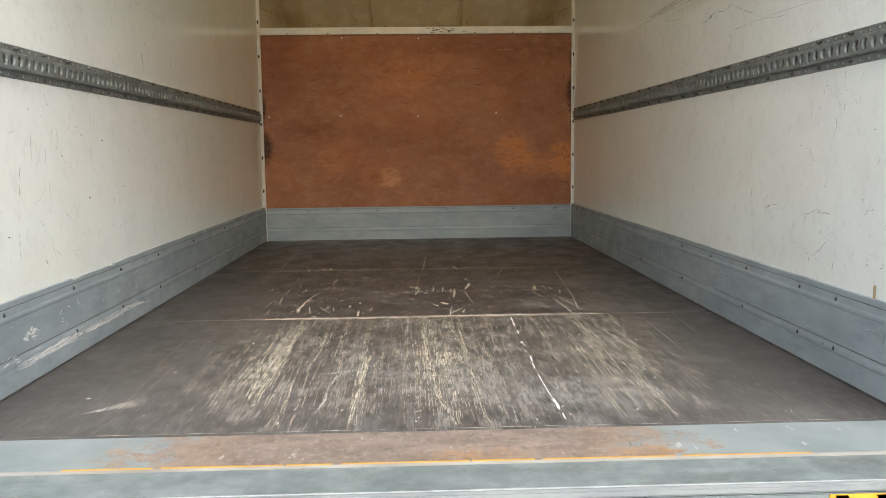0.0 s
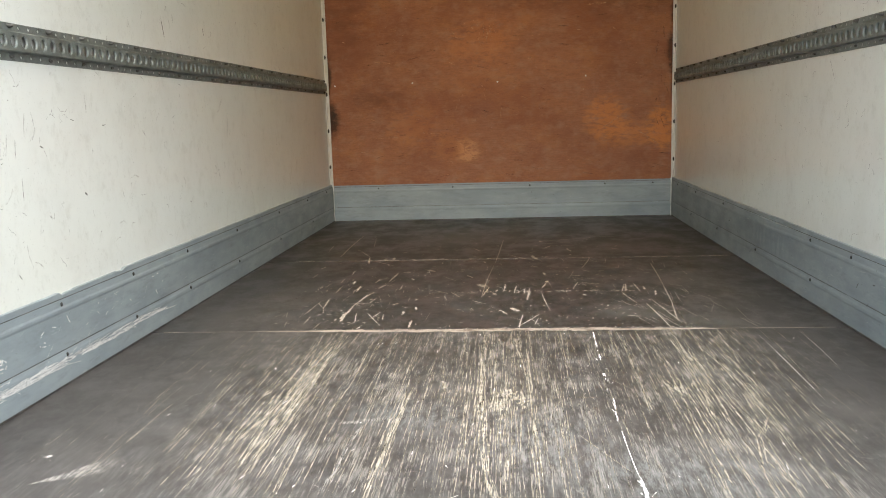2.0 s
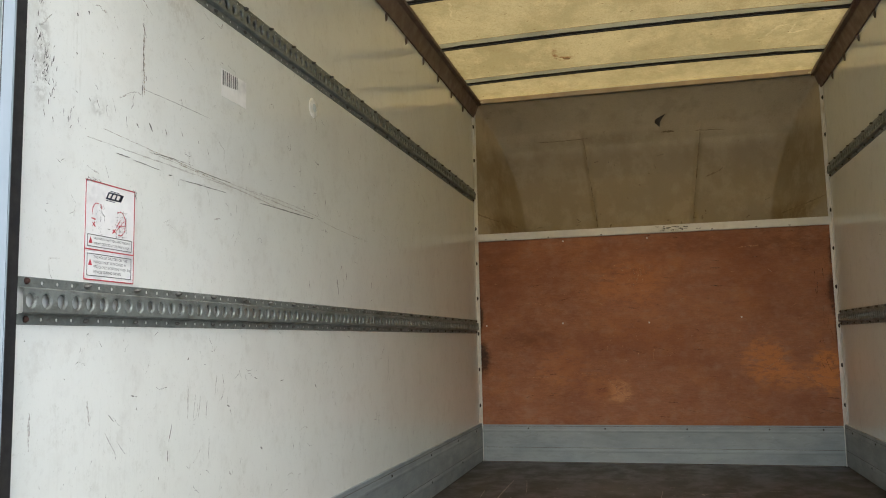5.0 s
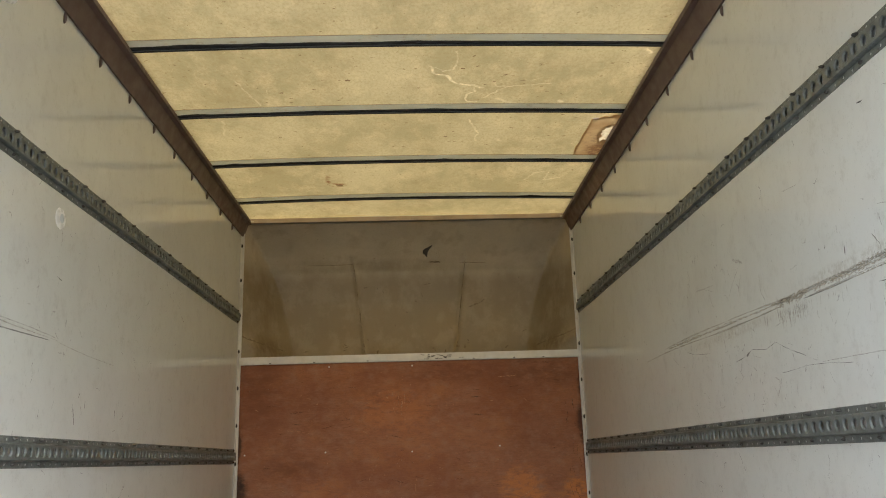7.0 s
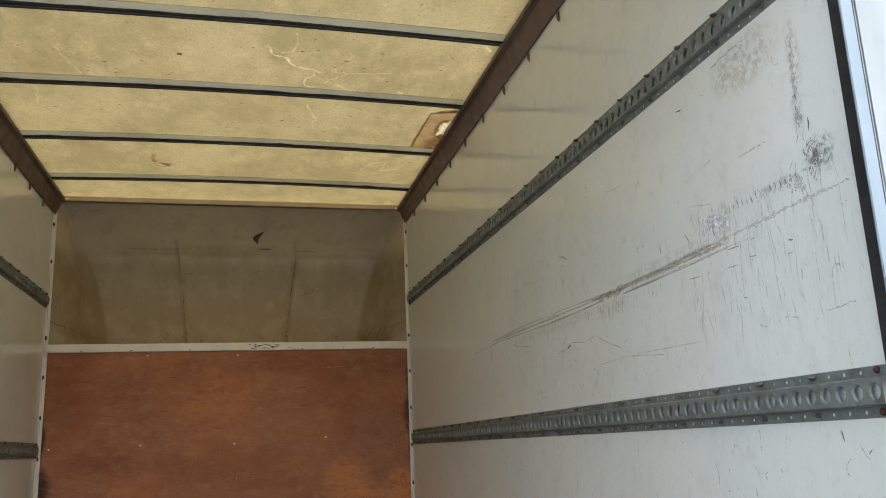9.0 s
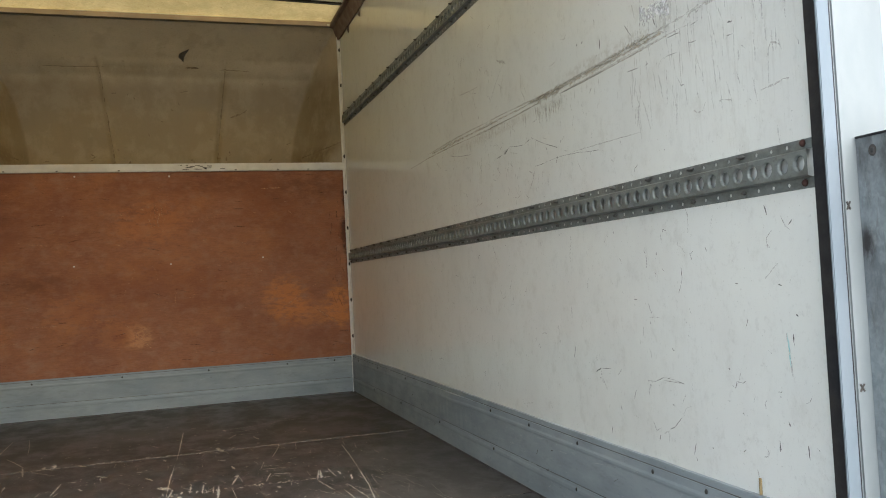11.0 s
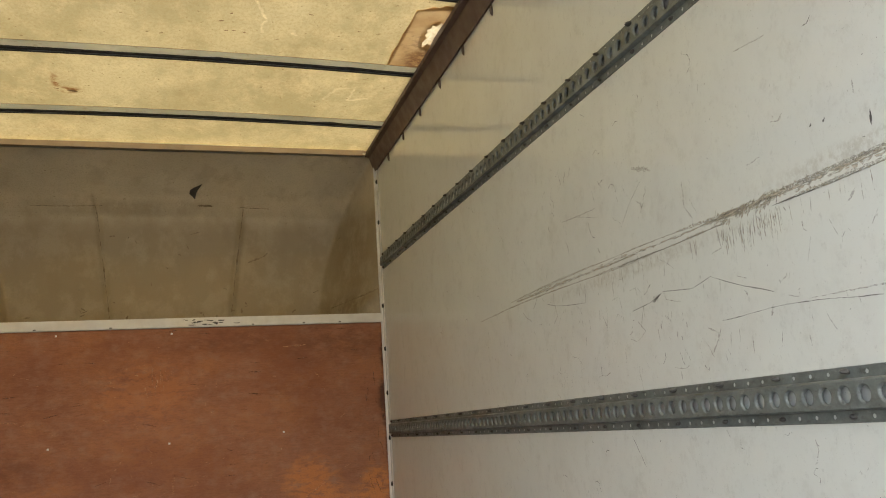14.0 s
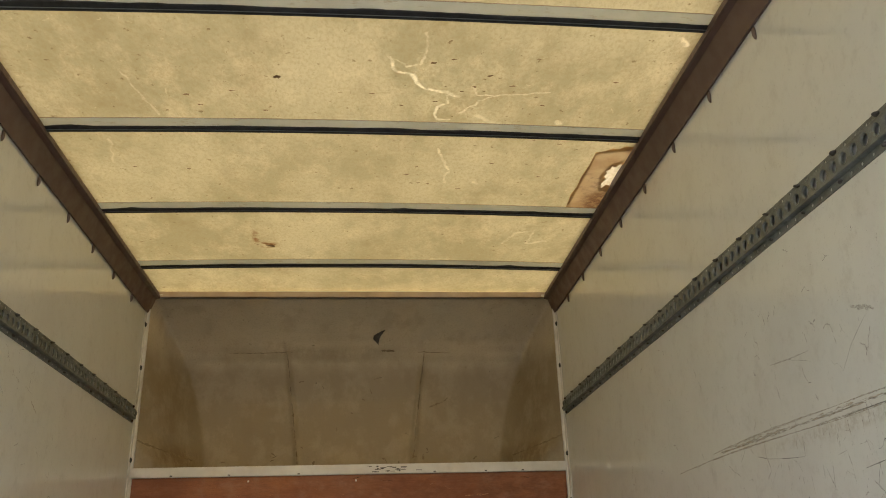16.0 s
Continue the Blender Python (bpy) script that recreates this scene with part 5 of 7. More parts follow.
def tail_lift_column():
    """A galvanised channel column with a capped top and a bristle-lined slot, beside the opening."""
    x0, y0, y1, top = 1.138, -0.080, 0.0195, 0.900
    col = part("tail_lift_column", extrude_profile([(0.0, 0.028), (0.004, 0.026), (0.004, 0.0995), (0.0, 0.0995)], [-1.0 + 1.9 * i / 12 for i in range(13)],
                                                   lambda a, b, z: (x0 + a, y0 + b, z)), GALV)
    tagged(col, "weathered galvanised tail-lift column with greasy black stains", "tail lift")
    part("folded_edge", extrude_profile([(0.0, 0.0255), (-0.002, 0.012), (0.0, 0.002), (0.004, 0.0), (0.008, 0.004), (0.006, 0.0255)], [-1.0, top],
                                        lambda a, b, z: (x0 + a, y0 + b, z)), DARK_BROWN, col, "greasy brown folded edge")
    rng = random.Random(19)
    bm = bmesh.new()
    rings = []
    for i in range(240):
        z = -0.97 + (top - 0.004 + 0.97) * i / 239
        high = max(0.0, min(1.0, (z - 0.70) / 0.12))
        w = (0.0022 + 0.0085 * high) * (0.7 + 0.7 * noise.noise((z * 18, 1, 0)) + 0.5 * noise.noise((z * 60, 2, 0)))
        w = max(0.0004, w if noise.noise((z * 9, 5, 2)) > -0.32 or high > 0.5 else w * 0.2)
        rings.append([bm.verts.new((x0 - 0.0008, y0 + 0.0295 - 0.35 * w + b, z)) for b in (0.0, w)])
    for r, q in zip(rings, rings[1:]):
        bm.faces.new((r[0], r[1], q[1], q[0]))
    part("worn_crease", bm, ZINC, col, "crease worn to pale zinc")
    part("cap", box((x0 - 0.003, y0 - 0.006, top), (x0 + 0.079, y1, top + 0.004), 0.0015), RUBBER, col, "dark steel cap")
    # black block added for the dark slot inside the column
    part("slot_fill", box((x0 + 0.009, y0 + 0.010, -1.0), (x0 + 0.075, y1, top - 0.002), 0.003), BLACK, col, "black block filling the column's dark inside")
    part("outer_flange", box((x0 + 0.024, y0 - 0.004, -1.0), (x0 + 0.075, y0 + 0.009, top - 0.003), 0.003), GALV, col, "grimy galvanised outer flange")
    for i in range(4):
        part("bristle_slat", box((x0 + 0.009, y0 + 0.001, top - 0.012 - 0.0085 * i), (x0 + 0.0225, y0 + 0.009, top - 0.008 - 0.0085 * i)), DARK_BROWN if i % 2 else RUBBER, col)
    for loop, thick in (([(0.001, 0.823), (0.010, 0.812), (0.020, 0.806), (0.034, 0.790), (0.046, 0.786)], 0.0042), ([(0.012, 0.764), (0.018, 0.776), (0.028, 0.782), (0.040, 0.781)], 0.0036)):
        cu = bpy.data.curves.new("strap", "CURVE")
        cu.dimensions, cu.bevel_depth, cu.bevel_resolution = "3D", thick, 2
        line = cu.splines.new("POLY")
        line.points.add(len(loop) - 1)
        for p, (a, z) in zip(line.points, loop):
            p.co = (x0 + a, y0 - 0.008, z, 1)
        tmp = bpy.data.objects.new("strap", cu)
        scene.collection.objects.link(tmp)
        bpy.context.view_layer.update()
        me = bpy.data.meshes.new_from_object(tmp)
        bpy.data.objects.remove(tmp)
        me.materials.append(ZINC)
        strap = new("strap", me)
        strap.parent = col
        strap["label"] = "pale grey plastic strap"
    part("latch_block", box((x0 + 0.006, y0 - 0.012, 0.60), (x0 + 0.030, y0 + 0.002, 0.640), 0.004), GALV, col, "grey latch block")
    part("slide_plate", box((x0 + 0.0095, y0 - 0.002, -1.0), (x0 + 0.0235, y0 + 0.006, 0.815), 0.002), DARK_BROWN, col, "greasy brown slide plate")
    ring = part("fixing_washer", rounded_blob(0.0012, 0.0085, 0.010, 3, 14), DARK_BROWN, col, "dark greasy fixing hole")
    ring.matrix_basis = pose(x0 - 0.0003, -0.015, 0.876, 0, 0, 180)
    hole = part("fixing_bolt", rounded_blob(0.0016, 0.0042, 0.005, 3, 10), BLACK, ring)
    hole.matrix_basis = pose(0.0010, 0, 0)
    return col


tail_lift_column()


# ---- things on the walls ----
def flat(name, loops_lo_hi, material, parent, lift, wall, label=""):
    """Thin rectangles (u0, v0, u1, v1) laid on a wall as one mesh."""
    bm = bmesh.new()
    for u0, v0, u1, v1 in loops_lo_hi:
        a, b = wall(u0, v0, lift), wall(u1, v1, lift + 0.0004)
        add_box(bm, tuple(min(p, q) for p, q in zip(a, b)), tuple(max(p, q) for p, q in zip(a, b)))
    return part(name, bm, material, parent, label)


def lettering(text, size, u, v, parent, material, lift):
    """Words on the left wall, running along y."""
    cu = bpy.data.curves.new("lettering", "FONT")
    cu.body, cu.size = text, size
    tmp = bpy.data.objects.new("lettering", cu)
    scene.collection.objects.link(tmp)
    bpy.context.view_layer.update()
    me = bpy.data.meshes.new_from_object(tmp)
    bpy.data.objects.remove(tmp)
    me.materials.append(material)
    ob = new("lettering", me)
    ob.parent = parent
    turn = Matrix(((0, 0, 1, -W + lift), (1, 0, 0, u + 0.008), (0, 1, 0, v + 0.003), (0, 0, 0, 1)))
    ob.matrix_local = turn
    ob["label"] = "small dark printed lettering"
    return ob


U0, U1, V0, V1 = 0.249, 0.417, 0.917, 1.126
sticker = flat("warning_sticker", [(U0, V0, U1, V1)], PAPER, None, 0.0008, on_left)
tagged(sticker, "rubbed white warning sticker with red border on the white wall", "sticker")
t = 0.0022
flat("border", [(U0, V0, U0 + t, V1), (U1 - t, V0, U1, V1), (U0 + t, V0, U1 - t, V0 + t), (U0 + t, V1 - t, U1 - t, V1), (U0 + t, 0.980, U1 - t, 0.9826)], RED, sticker, 0.0014, on_left, "red printed border")
bars = []
for a, b in ((0.926, 0.973), (0.987, 1.013)):
    bars += [(U0 + 0.009, a, U0 + 0.0105, b), (U1 - 0.0105, a, U1 - 0.009, b), (U0 + 0.0105, a, U1 - 0.0105, a + 0.0015), (U0 + 0.0105, b - 0.0015, U1 - 0.0105, b)]
frame_print = flat("inner_frame", bars, INK, sticker, 0.0014, on_left, "thin black printed frames")
for v in (0.948, 0.994):
    bm = bmesh.new()
    bm.faces.new([bm.verts.new(on_left(a, b, 0.0015)) for a, b in ((U0 + 0.013, v), (U0 + 0.026, v), (U0 + 0.0195, v + 0.014))])
    part("warning_triangle", bm, RED, sticker, "red warning triangle")
for i, words in enumerate(("THE ROLLER SHUTTER ON THIS", "VEHICLE MUST BE SECURED IN", "THE CLOSED POSITION WHEN THE", "VEHICLE IS BEING DRIVEN")):
    lettering(words, 0.0080, U0 + 0.030, 0.9635 - 0.0103 * i, frame_print, INK, 0.0016)
for i, words in enumerate(("WARNING: HAVE YOU USED ENOUGH", "STRAPS CORRECTLY ON THIS LOAD?")):
    lettering(words, 0.0071, U0 + 0.030, 1.003 - 0.0105 * i, frame_print, INK, 0.0016)
rng = random.Random(3)


def leaning_block(u, v, w, h, lean, lift):
    """A slanted printed block on the left wall."""
    bm = bmesh.new()
    vs = [bm.verts.new(on_left(u + a + lean * b / h, v + b, lift)) for a, b in ((0, 0), (w, 0), (w, h), (0, h))]
    bm.faces.new(vs)
    bmesh.ops.solidify(bm, geom=bm.faces, thickness=-0.0002)
    return bm


part("logo_block", leaning_block(0.314, 1.0935, 0.053, 0.017, 0.010, 0.0014), NAVY, sticker, "navy blue slanted logo block")
bm = bmesh.new()
for u, w in ((0.3205, 0.008), (0.3335, 0.010), (0.3485, 0.010)):
    vs = [bm.verts.new(on_left(u + a + 0.010 * b / 0.017, 1.0970 + b, 0.0019)) for a, b in ((0, 0), (w, 0), (w, 0.010), (0, 0.010))]
    bm.faces.new(vs)
part("logo_bars", bm, PAPER, sticker)
flat("logo_dashes", [(0.330 + 0.011 * i, 1.1118, 0.338 + 0.011 * i, 1.1138) for i in range(3)] + [(0.315 + 0.011 * i, 1.0900, 0.323 + 0.011 * i, 1.0918) for i in range(3)], NAVY, sticker, 0.0014, on_left, "navy blue dashes")


def arc(cu, cv, ru, rv, a0, a1, n, w):
    """An arc as short strokes."""
    pts = [(cu + ru * math.cos(radians(a0 + (a1 - a0) * k / n)), cv + rv * math.sin(radians(a0 + (a1 - a0) * k / n))) for k in range(n + 1)]
    return [(*p, *q, w) for p, q in zip(pts, pts[1:])]


arcs = arc(0.286, 1.061, 0.015, 0.019, 70, 200, 7, 0.0030) + arc(0.288, 1.064, 0.016, 0.017, 20, 60, 3, 0.0040)
arcs += arc(0.365, 1.046, 0.019, 0.026, -110, 120, 11, 0.0034) + [(0.349, 1.040, 0.384, 1.043, 0.0020), (0.352, 1.029, 0.380, 1.055, 0.0022)]
arcs += [(0.270, 1.038, 0.283, 1.030, 0.004), (0.272, 1.030, 0.281, 1.040, 0.004), (0.268, 1.046, 0.284, 1.046, 0.003), (0.340, 1.030, 0.352, 1.024, 0.005), (0.338, 1.022, 0.350, 1.033, 0.004), (0.352, 1.036, 0.366, 1.055, 0.0022), (0.366, 1.055, 0.372, 1.034, 0.0020)]
strokes("red_drawing", arcs, on_left, RED, sticker, rng, "rubbed red pictogram", 0.0016)
grey = [(u, 1.010, u + 0.002, 1.074, 0.0012) for u in (0.352, 0.362, 0.374, 0.386)] + [(0.350, v, 0.388, v + 0.003, 0.0011) for v in (1.016, 1.027, 1.037, 1.048, 1.059, 1.069)]
grey += [(0.298, 1.074, 0.304, 1.058, 0.003), (0.304, 1.060, 0.312, 1.054, 0.003), (0.312, 1.056, 0.311, 1.042, 0.002), (0.300, 1.036, 0.300, 1.018, 0.0015), (0.290, 1.016, 0.306, 1.014, 0.0015), (0.272, 1.016, 0.276, 1.012, 0.002)]
grey += scatter(rng, 30, (0.272, 0.312), (1.014, 1.075), (0.004, 0.014), (0.0008, 0.0016), 80, 40) + scatter(rng, 30, (0.348, 0.388), (1.012, 1.074), (0.004, 0.014), (0.0008, 0.0014), 60, 50)
strokes("worn_drawing", grey, on_left, broken("worn_grey_print", (0.12, 0.12, 0.12), (0.36, 0.36, 0.35), 90, 0.6, 0.52), sticker, rng, "rubbed grey pictogram", 0.0016)
strokes("edge_dirt", scatter(rng, 26, (0.245, 0.32), (1.124, 1.131), (0.003, 0.008), (0.001, 0.003), 0, 30) + scatter(rng, 12, (0.408, 0.422), (1.108, 1.13), (0.003, 0.008), (0.001, 0.004), 60, 40), on_left, DARK_MARK, sticker, rng, "dark grime along the edge", 0.0016)

label = flat("barcode_label", [(0.80, 1.462, 0.945, 1.54)], PAPER, None, 0.0006, on_left)
tagged(label, "torn white barcode label on the wall", "label")
flat("bars", [(0.806 + 0.0115 * i, 1.494 + 0.0012 * i, 0.806 + 0.0115 * i + (0.0075, 0.004, 0.006)[i % 3], 1.536 + 0.0004 * i) for i in range(8)], FADED, label, 0.0012, on_left, "faded grey printed bars")

disc = part("cover_disc", rounded_blob(0.006, 0.038, 0.036, 4, 24), LENS)
part("face", rounded_blob(0.0066, 0.029, 0.028, 4, 24), simple("pale_blue_plastic", (0.50, 0.56, 0.60), (0.56, 0.62, 0.65), 30, 0.35), disc, "pale bluish face")
disc.matrix_basis = pose(-W, 1.45, 1.604)
tagged(disc, "small white oval plastic disc on the wall", "cover disc")

lamp = part("wall_lamp", rounded_blob(0.014, 0.105, 0.075, 5, 28), LENS)
lamp.matrix_basis = pose(-W, 0.945, 2.172)
tagged(lamp, "white oval wall lamp base with dark clips, unlit", "wall lamp")
bm = bmesh.new()
for a, b in (((-0.015, -0.046), (0.048, -0.046)), ((0.048, -0.046), (0.048, 0.012)), ((0.048, -0.012), (0.072, -0.012)), ((-0.030, -0.030), (-0.008, -0.030))):
    add_box(bm, (0.012, a[0], a[1]), (0.0138, max(b[0], a[0] + 0.0013), max(b[1], a[1] + 0.0013)))
part("clip", bm, STEELBAR, lamp, "thin grey wire clip")
lens = part("lens", rounded_blob(0.024, 0.052, 0.046, 5, 22), GREY_PALE, lamp, "grey inner reflector")
lens.location = (0.006, 0.0, 0.01)

rng = random.Random(14)
TORN_PAPER = broken("torn_paper", (0.86, 0.86, 0.87), (0.76, 0.76, 0.77), 30, 0.5, 0.50, (1, 0.35, 0.35))
torn_label = None
for i in range(9):
    u = 0.484 + 0.0135 * i
    shred = box((W - 0.0012, u, 1.268 + 0.022 * i / 9 + rng.uniform(-0.006, 0.006)), (W - 0.0006, u + 0.0135, 1.294 + 0.022 * i / 9 + rng.uniform(-0.006, 0.008)))
    if torn_label is None:
        torn_label = part("torn_label", shred, TORN_PAPER)
    else:
        part("shred", shred, TORN_PAPER, torn_label)
tagged(torn_label, "remains of a torn white sticker on the wall", "label")

peg = part("wooden_sliver", box((W - 0.006, 0.2695, 0.2445), (W - 0.001, 0.2745, 0.277), 0.001), simple("yellow_wood", (0.30, 0.22, 0.10), (0.24, 0.18, 0.09), 30, 0.7))
tagged(peg, "small yellowish wooden sliver behind the kick plate", "wood sliver")


# ---- wear: walls ----
rng = random.Random(31)
# left wall: small dark ticks, then the larger ones where they stand
rows = scatter(rng, 170, (0.1, 3.4), (0.27, 1.65), (0.002, 0.009), (0.001, 0.0035), 80, 60) + scatter(rng, 40, (0.2, 3.6), (0.27, 0.82), (0.006, 0.022), (0.001, 0.0025), 85, 30)
rows += [(0.425, 0.675, 0.437, 0.672, 0.008), (0.442, 0.671, 0.446, 0.672, 0.005), (0.448, 0.647, 0.449, 0.640, 0.004), (0.349, 0.639, 0.366, 0.624, 0.004), (0.379, 0.580, 0.408, 0.551, 0.002), (0.425, 0.583, 0.427, 0.576, 0.005), (0.590, 0.597, 0.577, 0.556, 0.004), (0.573, 0.538, 0.573, 0.512, 0.005), (0.556, 0.411, 0.553, 0.375, 0.003), (0.553, 0.375, 0.557, 0.340, 0.003), (0.707, 0.320, 0.719, 0.307, 0.004), (0.827, 0.705, 0.838, 0.664, 0.002), (0.838, 0.664, 0.821, 0.635, 0.003), (0.693, 0.659, 0.685, 0.603, 0.002), (0.751, 0.642, 0.745, 0.606, 0.003), (0.761, 0.548, 0.759, 0.493, 0.003), (0.852, 0.622, 0.869, 0.616, 0.005), (0.871, 0.609, 0.879, 0.594, 0.003)]
rows += [(1.052, 0.486, 1.065, 0.478, 0.009), (1.450, 0.650, 1.467, 0.631, 0.005), (1.010, 0.687, 1.029, 0.683, 0.004), (1.182, 0.668, 1.206, 0.671, 0.004), (0.654, 0.746, 0.661, 0.752, 0.006), (0.205, 0.469, 0.209, 0.465, 0.007), (0.409, 0.422, 0.412, 0.416, 0.005), (0.493, 0.408, 0.506, 0.406, 0.005), (0.536, 0.482, 0.537, 0.475, 0.004), (1.389, 0.455, 1.410, 0.444, 0.003)]
rows += [(0.443, 1.532, 0.458, 1.502, 0.005), (0.445, 1.494, 0.447, 1.395, 0.004), (0.460, 1.410, 0.460, 1.399, 0.006), (0.447, 1.393, 0.445, 1.357, 0.005), (0.451, 1.376, 0.759, 1.384, 0.002), (0.388, 1.296, 0.392, 1.268, 0.004), (0.426, 1.288, 0.434, 1.280, 0.007), (0.476, 1.302, 0.490, 1.285, 0.008), (0.540, 1.304, 0.549, 1.288, 0.005), (0.612, 1.317, 0.621, 1.301, 0.003), (0.691, 1.309, 0.695, 1.303, 0.005), (0.737, 1.301, 0.744, 1.284, 0.003), (0.217, 1.469, 0.221, 1.463, 0.008), (0.253, 1.488, 0.253, 1.478, 0.008), (0.218, 1.386, 0.220, 1.381, 0.006), (0.259, 1.302, 0.266, 1.295, 0.005), (0.286, 1.304, 0.295, 1.288, 0.005), (0.355, 1.204, 0.404, 1.204, 0.004)]
rows += [(0.415, 1.201, 0.523, 1.198, 0.003), (0.558, 1.193, 0.574, 1.196, 0.005), (0.607, 1.192, 0.839, 1.198, 0.004), (0.485, 1.233, 0.665, 1.239, 0.003), (0.679, 1.230, 0.866, 1.230, 0.003), (1.037, 1.201, 1.453, 1.210, 0.005), (1.559, 1.292, 1.555, 1.268, 0.006), (1.458, 1.416, 1.499, 1.408, 0.005), (0.911, 1.099, 0.919, 1.089, 0.004), (0.866, 1.145, 0.870, 1.137, 0.004), (1.555, 1.187, 1.561, 1.172, 0.004)]
rows += [(1.66, 1.03, 1.68, 0.96, 0.008), (1.761, 1.047, 1.761, 1.019, 0.007), (1.713, 1.069, 1.702, 1.049, 0.006), (2.05, 1.03, 2.06, 1.00, 0.007), (2.25, 0.60, 2.27, 0.72, 0.004)]
for u, v, n, du, dv in ((0.115, 1.42, 26, 0.012, 0.05), (0.135, 1.315, 34, 0.016, 0.035), (0.21, 1.26, 8, 0.012, 0.02)):
    for _ in range(n):
        a, b = rng.gauss(u, du), rng.gauss(v, dv)
        rows.append((a, b, a + rng.uniform(-0.006, 0.006), b - rng.uniform(0.003, 0.016), rng.uniform(0.002, 0.004)))
strokes("dark_rubs", rows, level_left, DARK_MARK, wall_left, rng, thin=0.68)
rows = scatter(rng, 90, (0.1, 3.6), (0.27, 1.68), (0.01, 0.06), (0.001, 0.005), 88, 25)
strokes("faint_rubs", rows, on_left, FAINT_MARK, wall_left, rng)
rows = []
rows += [(0.21, 0.37, 0.30, 0.35, 0.003), (0.30, 0.35, 0.40, 0.36, 0.003), (0.33, 0.60, 0.37, 0.55, 0.003), (0.65, 0.68, 0.65, 0.60, 0.005), (0.71, 0.65, 0.70, 0.60, 0.004), (0.79, 0.70, 0.78, 0.64, 0.004), (1.09, 0.75, 1.09, 0.70, 0.004), (0.11, 0.66, 0.11, 0.59, 0.006), (0.97, 1.225, 1.48, 1.22, 0.004), (0.25, 1.215, 0.95, 1.215, 0.004)]
strokes("grey_rubs", rows, on_left, MID_MARK, wall_left, rng)
rows = [(0.47, 1.23, 1.20, 1.20, 0.006), (0.9, 1.225, 1.5, 1.213, 0.005), (0.3, 1.245, 0.9, 1.225, 0.005), (0.27, 0.67, 0.28, 0.62, 0.011), (0.44, 1.53, 0.445, 1.36, 0.012), (2.85, 1.53, 2.91, 1.50, 0.012), (1.48, 1.21, 2.0, 1.19, 0.004)]
strokes("brown_rubs", rows, on_left, BROWN_MARK, wall_left, rng, thin=0.6)

rng = random.Random(37)
rows = scatter(rng, 190, (0.1, 3.4), (0.27, 1.65), (0.002, 0.009), (0.001, 0.0035), 80, 60) + scatter(rng, 40, (0.1, 3.6), (0.27, 0.82), (0.006, 0.022), (0.001, 0.0025), 85, 30)
rows += [(0.212, 0.807, 0.206, 0.788, 0.007), (0.150, 0.765, 0.140, 0.774, 0.006), (0.406, 0.737, 0.401, 0.726, 0.004), (0.498, 0.695, 0.497, 0.669, 0.004), (0.497, 0.669, 0.513, 0.640, 0.004), (0.187, 0.656, 0.177, 0.653, 0.006), (0.313, 0.659, 0.304, 0.657, 0.004), (0.146, 0.600, 0.139, 0.597, 0.008), (0.157, 0.563, 0.155, 0.543, 0.007), (0.924, 0.425, 0.895, 0.437, 0.008), (0.895, 0.437, 0.842, 0.441, 0.003), (0.664, 0.427, 0.629, 0.429, 0.004), (0.629, 0.429, 0.594, 0.442, 0.003), (0.594, 0.442, 0.561, 0.441, 0.003), (0.561, 0.441, 0.513, 0.435, 0.003), (0.899, 0.424, 0.867, 0.383, 0.002), (0.732, 0.375, 0.721, 0.399, 0.005), (0.579, 0.324, 0.560, 0.332, 0.006)]
rows += [(0.560, 0.332, 0.530, 0.357, 0.004), (0.630, 0.289, 0.623, 0.304, 0.005), (0.654, 0.420, 0.652, 0.415, 0.005), (0.352, 0.485, 0.347, 0.482, 0.007), (0.183, 0.399, 0.179, 0.391, 0.006), (0.211, 0.360, 0.212, 0.339, 0.008), (0.211, 0.349, 0.207, 0.342, 0.005), (0.491, 0.282, 0.482, 0.308, 0.005), (0.483, 0.277, 0.480, 0.270, 0.006), (0.423, 0.310, 0.419, 0.307, 0.005), (0.314, 0.398, 0.311, 0.393, 0.004), (0.136, 0.363, 0.134, 0.338, 0.006), (0.111, 0.361, 0.108, 0.359, 0.006), (0.563, 0.384, 0.557, 0.380, 0.006), (0.852, 0.288, 0.854, 0.273, 0.006), (0.319, 0.319, 0.311, 0.325, 0.004), (0.201, 0.444, 0.199, 0.442, 0.006)]
rows += [(0.285, 1.184, 0.271, 1.181, 0.009), (0.291, 1.157, 0.270, 1.156, 0.004), (0.495, 1.214, 0.451, 1.212, 0.005), (0.409, 1.214, 0.380, 1.218, 0.003), (0.421, 1.180, 0.392, 1.178, 0.004), (0.676, 1.298, 0.648, 1.263, 0.006), (0.596, 1.271, 0.584, 1.287, 0.005), (0.549, 1.275, 0.541, 1.257, 0.008), (0.517, 1.302, 0.514, 1.287, 0.016), (0.517, 1.260, 0.516, 1.255, 0.008), (0.594, 1.174, 0.581, 1.179, 0.005), (0.094, 1.093, 0.093, 1.084, 0.005), (0.676, 1.182, 0.624, 1.179, 0.004), (0.504, 1.174, 0.460, 1.172, 0.004)]
rows += [(1.652, 0.815, 1.60, 0.74, 0.003), (1.49, 1.108, 1.455, 1.120, 0.006), (0.176, 1.404, 0.179, 1.376, 0.010), (0.48, 1.65, 0.45, 1.65, 0.010), (0.653, 1.612, 0.625, 1.607, 0.008), (1.038, 0.486, 1.050, 0.455, 0.005), (0.80, 1.30, 0.802, 1.275, 0.008), (0.56, 1.43, 0.52, 1.44, 0.004)]
strokes("dark_rubs", rows, level_right, DARK_MARK, wall_right, rng, thin=0.5)
rows = []
